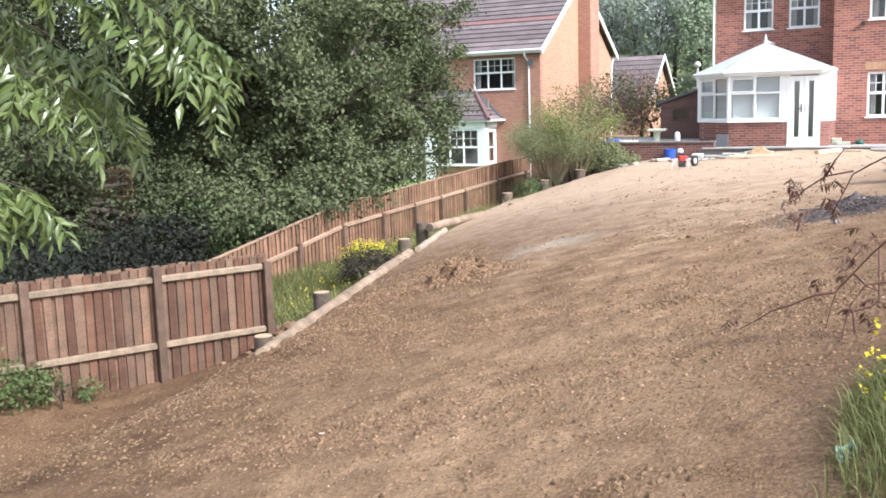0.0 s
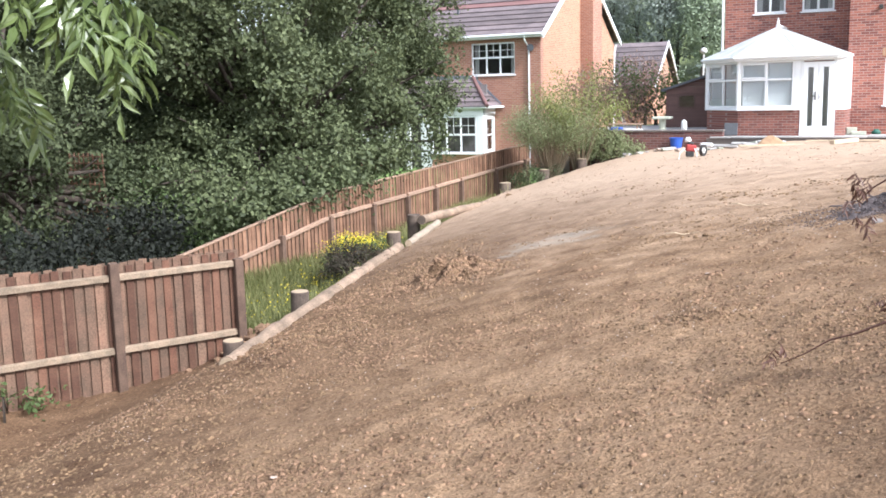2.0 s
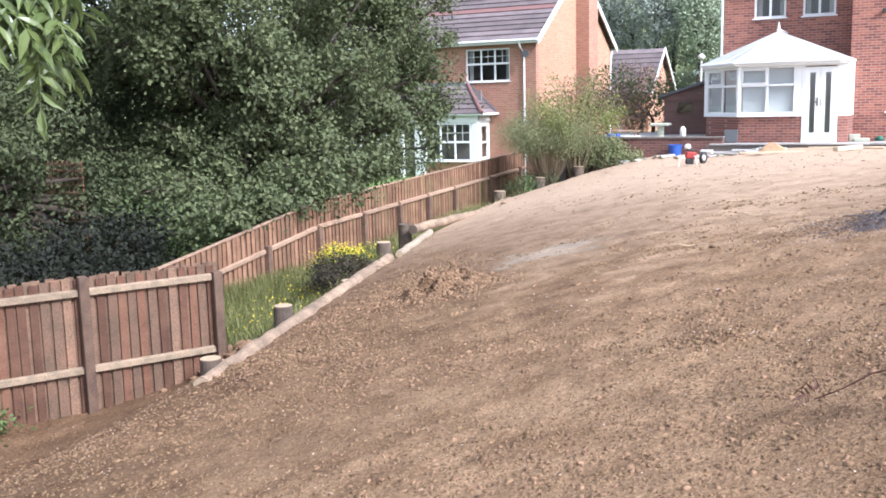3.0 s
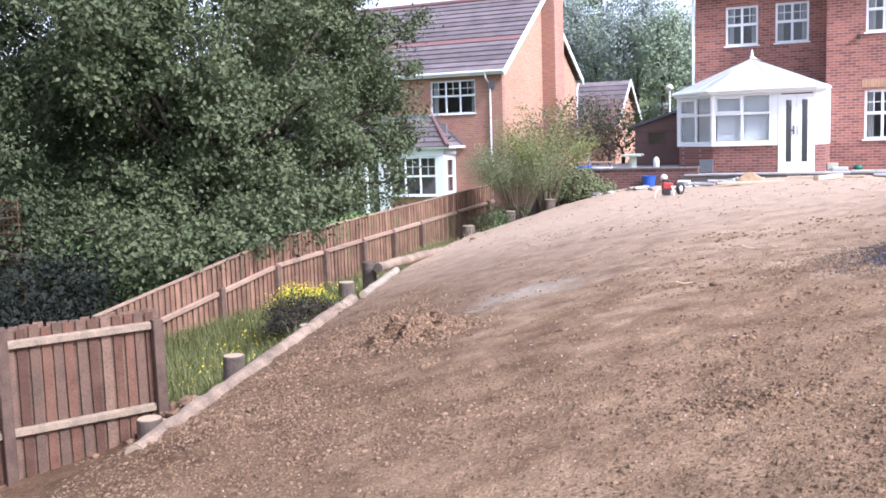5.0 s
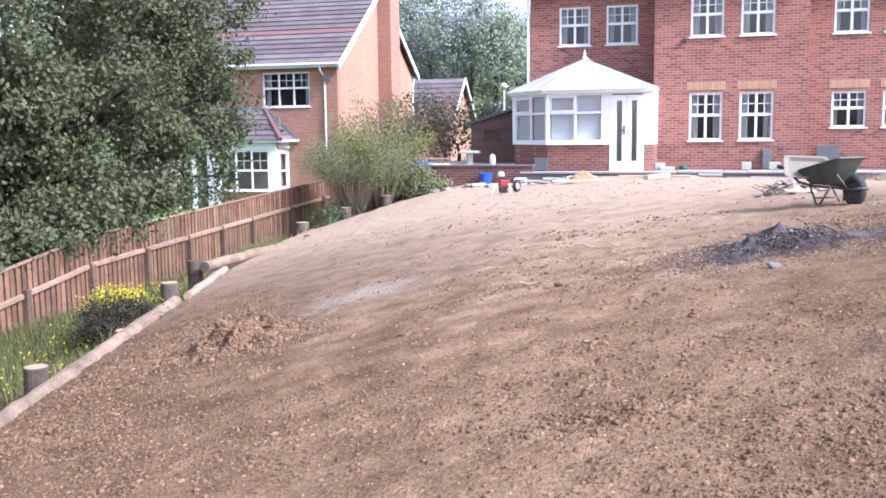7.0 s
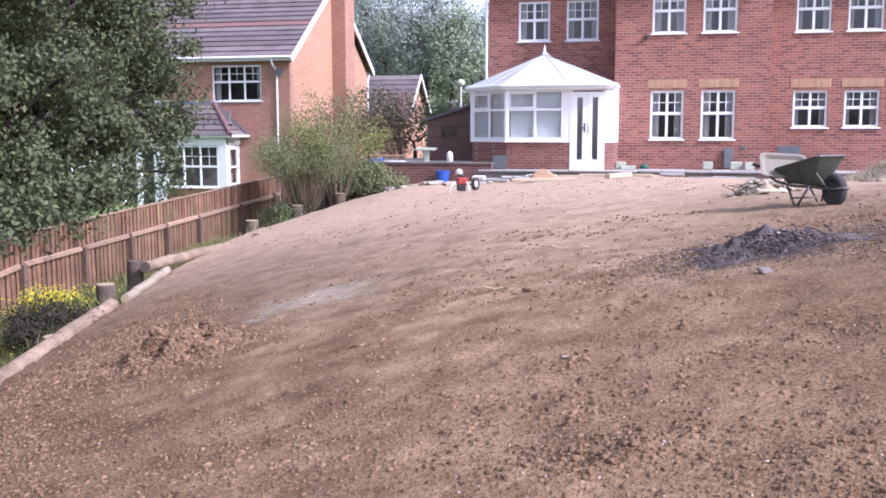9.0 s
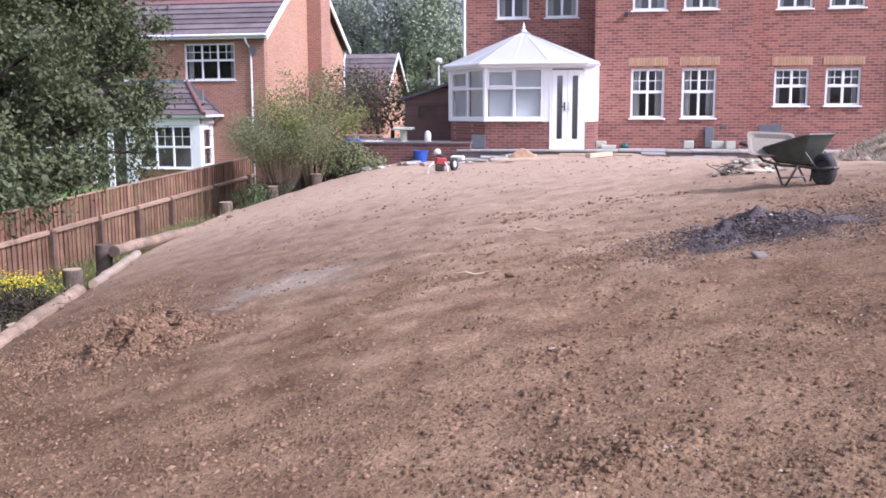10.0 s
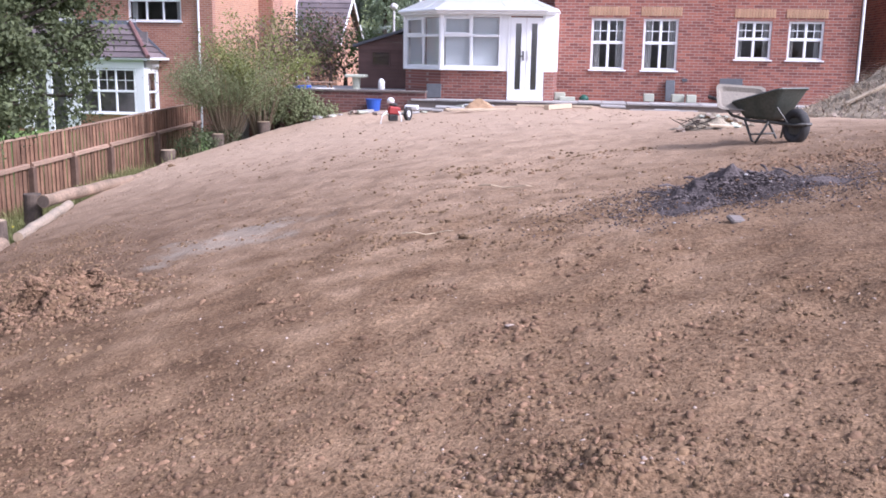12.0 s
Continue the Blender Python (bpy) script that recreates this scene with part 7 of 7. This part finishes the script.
ash = thing("ash_tree", (-5.6, -29.2, float(land(-5.6, -29.2))), "ash tree with fresh green drooping feathered leaves", "tree")
base = Vector((-5.6, -29.2, float(land(-5.6, -29.2)) - 0.2))
Geo().tube([base, base + Vector((0.05, 0, 1.5)), base + Vector((0.15, 0.1, 4.5))], [0.16, 0.13, 0.09], 10).make("trunk", BARK, ash)
branches = [[(-5.5, -29.15, 2.2), (-4.2, -28.2, 2.9), (-3.2, -27.5, 2.75), (-2.45, -27.0, 2.25), (-2.12, -26.85, 1.88)],
            [(-5.5, -29.15, 1.7), (-4.4, -28.4, 2.2), (-3.5, -27.8, 2.1), (-2.9, -27.2, 1.75)],
            [(-5.55, -29.15, 1.2), (-4.4, -28.5, 1.5), (-3.6, -27.95, 1.42), (-3.02, -27.55, 1.12)],
            [(-5.5, -29.15, 2.8), (-4.0, -28.0, 3.3), (-2.9, -27.2, 3.0), (-2.4, -26.85, 2.6)],
            [(-5.5, -29.15, 2.4), (-4.1, -27.6, 2.6), (-3.5, -27.0, 2.2), (-3.1, -26.7, 1.75)]]
fresh = [compound_leaf("leaf_spray", 4 + k % 2, 0.30 + 0.03 * k, 0.155, 60 + k, LEAF_ASH) for k in range(4)]
q = random.Random(61)
for i, br in enumerate(branches):
    Geo().tube(br, [0.02, 0.013, 0.008, 0.004] if len(br) == 4 else [0.022, 0.016, 0.011, 0.007, 0.003], 6).make("branch", BARK, ash)
    pts = [Vector(p) for p in br[1:]]
    n = (72, 42, 46, 34, 42)[i]
    for k in range(n):
        t = (k + 0.5) / n * (len(pts) - 1)
        j = min(int(t), len(pts) - 2)
        p = pts[j].lerp(pts[j + 1], t - j)
        ob = new("leaf_spray", fresh[q.randrange(4)])
        under(ob, ash)
        d = (pts[j + 1] - pts[j]).normalized()
        yaw = math.atan2(d.y, d.x) + q.uniform(-1.5, 1.5)
        ob.matrix_basis = Matrix.Translation(p + Vector((q.uniform(-.1, .1), q.uniform(-.1, .1), q.uniform(-.14, .06)))) @ Euler((q.uniform(-.4, .4), q.uniform(0.15, 1.15), yaw)).to_matrix().to_4x4() @ Matrix.Scale(q.uniform(0.8, 1.15), 4)

# ---- bronze-leaved shrub and buttercup grass at the start ----
br_ = thing("bronze_shrub", (2.75, -26.3, -0.3), "straggling shrub with thin red-brown twigs and bronze leaves", "shrub")
stems = [[(2.7, -26.3, -0.35), (2.35, -25.7, 0.85), (1.89, -24.9, 1.23), (1.69, -24.84, 1.12), (1.58, -24.78, 1.05), (1.51, -24.71, 0.9), (1.44, -24.65, 0.76)],
         [(1.58, -24.75, 1.07), (1.4, -24.7, 1.03), (1.26, -24.65, 0.93), (1.18, -24.6, 0.84)],
         [(1.4, -24.7, 1.03), (1.46, -24.72, 1.14), (1.52, -24.74, 1.22)],
         [(2.7, -26.3, -0.35), (2.45, -25.9, 0.5), (1.98, -25.3, 0.83), (1.82, -25.25, 0.67), (1.74, -25.2, 0.58), (1.63, -25.15, 0.44), (1.53, -25.1, 0.31), (1.49, -25.05, 0.18), (1.46, -25.0, 0.03)],
         [(1.52, -25.0, 0.28), (1.37, -24.97, 0.24), (1.23, -24.94, 0.16), (1.09, -24.91, 0.1), (0.96, -24.88, 0.0), (0.83, -24.85, -0.08)],
         [(2.6, -26.2, -0.1), (2.2, -25.5, 0.4), (1.83, -25.24, 0.41), (1.71, -25.28, 0.39), (1.63, -25.31, 0.26), (1.6, -25.35, 0.12), (1.57, -25.39, -0.11), (1.54, -25.42, -0.27), (1.43, -25.46, -0.33), (1.4, -25.5, -0.43)],
         [(1.64, -25.25, 0.23), (1.66, -25.28, 0.08), (1.65, -25.32, -0.05), (1.58, -25.35, -0.13)],
         [(1.78, -25.2, 0.62), (1.79, -25.22, 0.29), (1.74, -25.23, 0.24), (1.63, -25.25, 0.2)],
         [(1.63, -25.15, 0.44), (1.72, -25.18, 0.36), (1.80, -25.2, 0.34)]]
for s in stems:
    n = len(s)
    Geo().tube(s, [0.0075 * (1 - 0.75 * k / (n - 1)) + 0.001 for k in range(n)], 6).make("twig", TWIG, br_, smooth=True)
bronze = [compound_leaf("leaf_spray", 3, 0.09, 0.065, 80 + k, LEAF_RED) for k in range(3)]
q = random.Random(71)
for p, n, r in (((1.16, -24.6, 0.91), 6, 0.06), ((1.21, -24.6, 1.0), 4, 0.05), ((1.43, -24.68, 1.05), 6, 0.07), ((1.4, -24.65, 0.84), 6, 0.06), ((1.26, -24.7, 0.74), 4, 0.07), ((1.39, -24.95, 0.33), 4, 0.05), ((1.6, -25.1, 0.54), 5, 0.06),
                ((1.72, -25.15, 0.66), 6, 0.08), ((0.79, -24.85, 0.0), 3, 0.04), ((1.71, -25.2, 0.17), 5, 0.07), ((1.8, -25.2, 0.26), 5, 0.07), ((1.55, -25.05, 0.43), 3, 0.04), ((1.6, -25.4, -0.27), 4, 0.06), ((1.5, -25.4, -0.2), 4, 0.07), ((1.85, -24.9, 1.2), 4, 0.08)):
    for k in range(n):
        ob = new("leaf_spray", bronze[q.randrange(3)])
        under(ob, br_)
        ob.matrix_basis = Matrix.Translation(Vector(p) + Vector((q.uniform(-r, r), q.uniform(-r, r), q.uniform(-r, r)))) @ Euler((q.uniform(-.5, .5), q.uniform(-.2, 0.9), q.uniform(0, 6.28))).to_matrix().to_4x4() @ Matrix.Scale(q.uniform(0.6, 1.0), 4)
rng = np.random.default_rng(77)
k = 12500
gx, gy = 2.22 + rng.normal(size=k) * 0.22, -26.8 + rng.normal(size=k) * 0.6
gx = np.maximum(gx, 1.73 + 0.12 * rng.uniform(0, 1, k) + np.maximum(0, gy + 26.6) * 0.4)
tuft = new("meadow_grass", grass_mesh("meadow_grass", np.stack([gx, gy, land(gx, gy) - 0.04], 1), 0.19, rng, [GRASS, GRASS_DRY], 0.6, 0.006, (rng.uniform(0, 1, k) < 0.15).astype(int)))
tagged(tuft, "tall green meadow grass at the edge of the soil", "grass", kind="stuff")
k = 60
fx, fy = 1.80 + rng.uniform(0, 0.6, k), -27.2 + rng.uniform(0, 1.2, k)
F = np.stack([fx, fy, land(fx, fy) + rng.uniform(0.15, 0.32, k)], 1)
F = np.repeat(F, 5, 0) + rng.normal(size=(k * 5, 3)) * 0.006
tagged(new("buttercups", leaf_mesh("buttercups", F, 0.022, rng, 1.1, up=0.8, mats=[FLOWER])), "yellow buttercups among the meadow grass", "flowers", kind="stuff")
g = Geo()
vs = []
for i in range(7):
    for j in range(6):
        u, v = i / 6 - 0.5, j / 5 - 0.5
        vs.append((1.80 + u * 0.09, -27.46 + 0.04 * math.sin(5 * u + 3 * v), 0.04 + v * 0.10 - 0.05 * u * u + 0.015 * math.sin(9 * u)))
g.add(vs, [(i * 6 + j, (i + 1) * 6 + j, (i + 1) * 6 + j + 1, i * 6 + j + 1) for i in range(6) for j in range(5)])
RAG = material("pale_green_plastic_sheet", (0.30, 0.46, 0.40), 0.5, vary=0.15, scale=9, fine=50, bump=0.2)
rag = single(g, "plastic_scrap", RAG, "crumpled pale green plastic scrap caught in the grass", "plastic scrap")
rag.modifiers.new("thickness", 'SOLIDIFY').thickness = 0.003
# nettles against the near fence
tree("nettle_clump", (-8.55, -23.0, -2.35), [(-8.75, -23.15, -2.05, 0.16, 0.3, 0.22), (-8.85, -23.5, -1.85, 0.16, 0.35, 0.35), (-8.45, -22.6, -2.2, 0.12, 0.25, 0.12)], 800, 0.075, LEAF_LOW, "green nettles growing against the fence", "weeds", 0.012, 88, clump=14, spread=0.08)
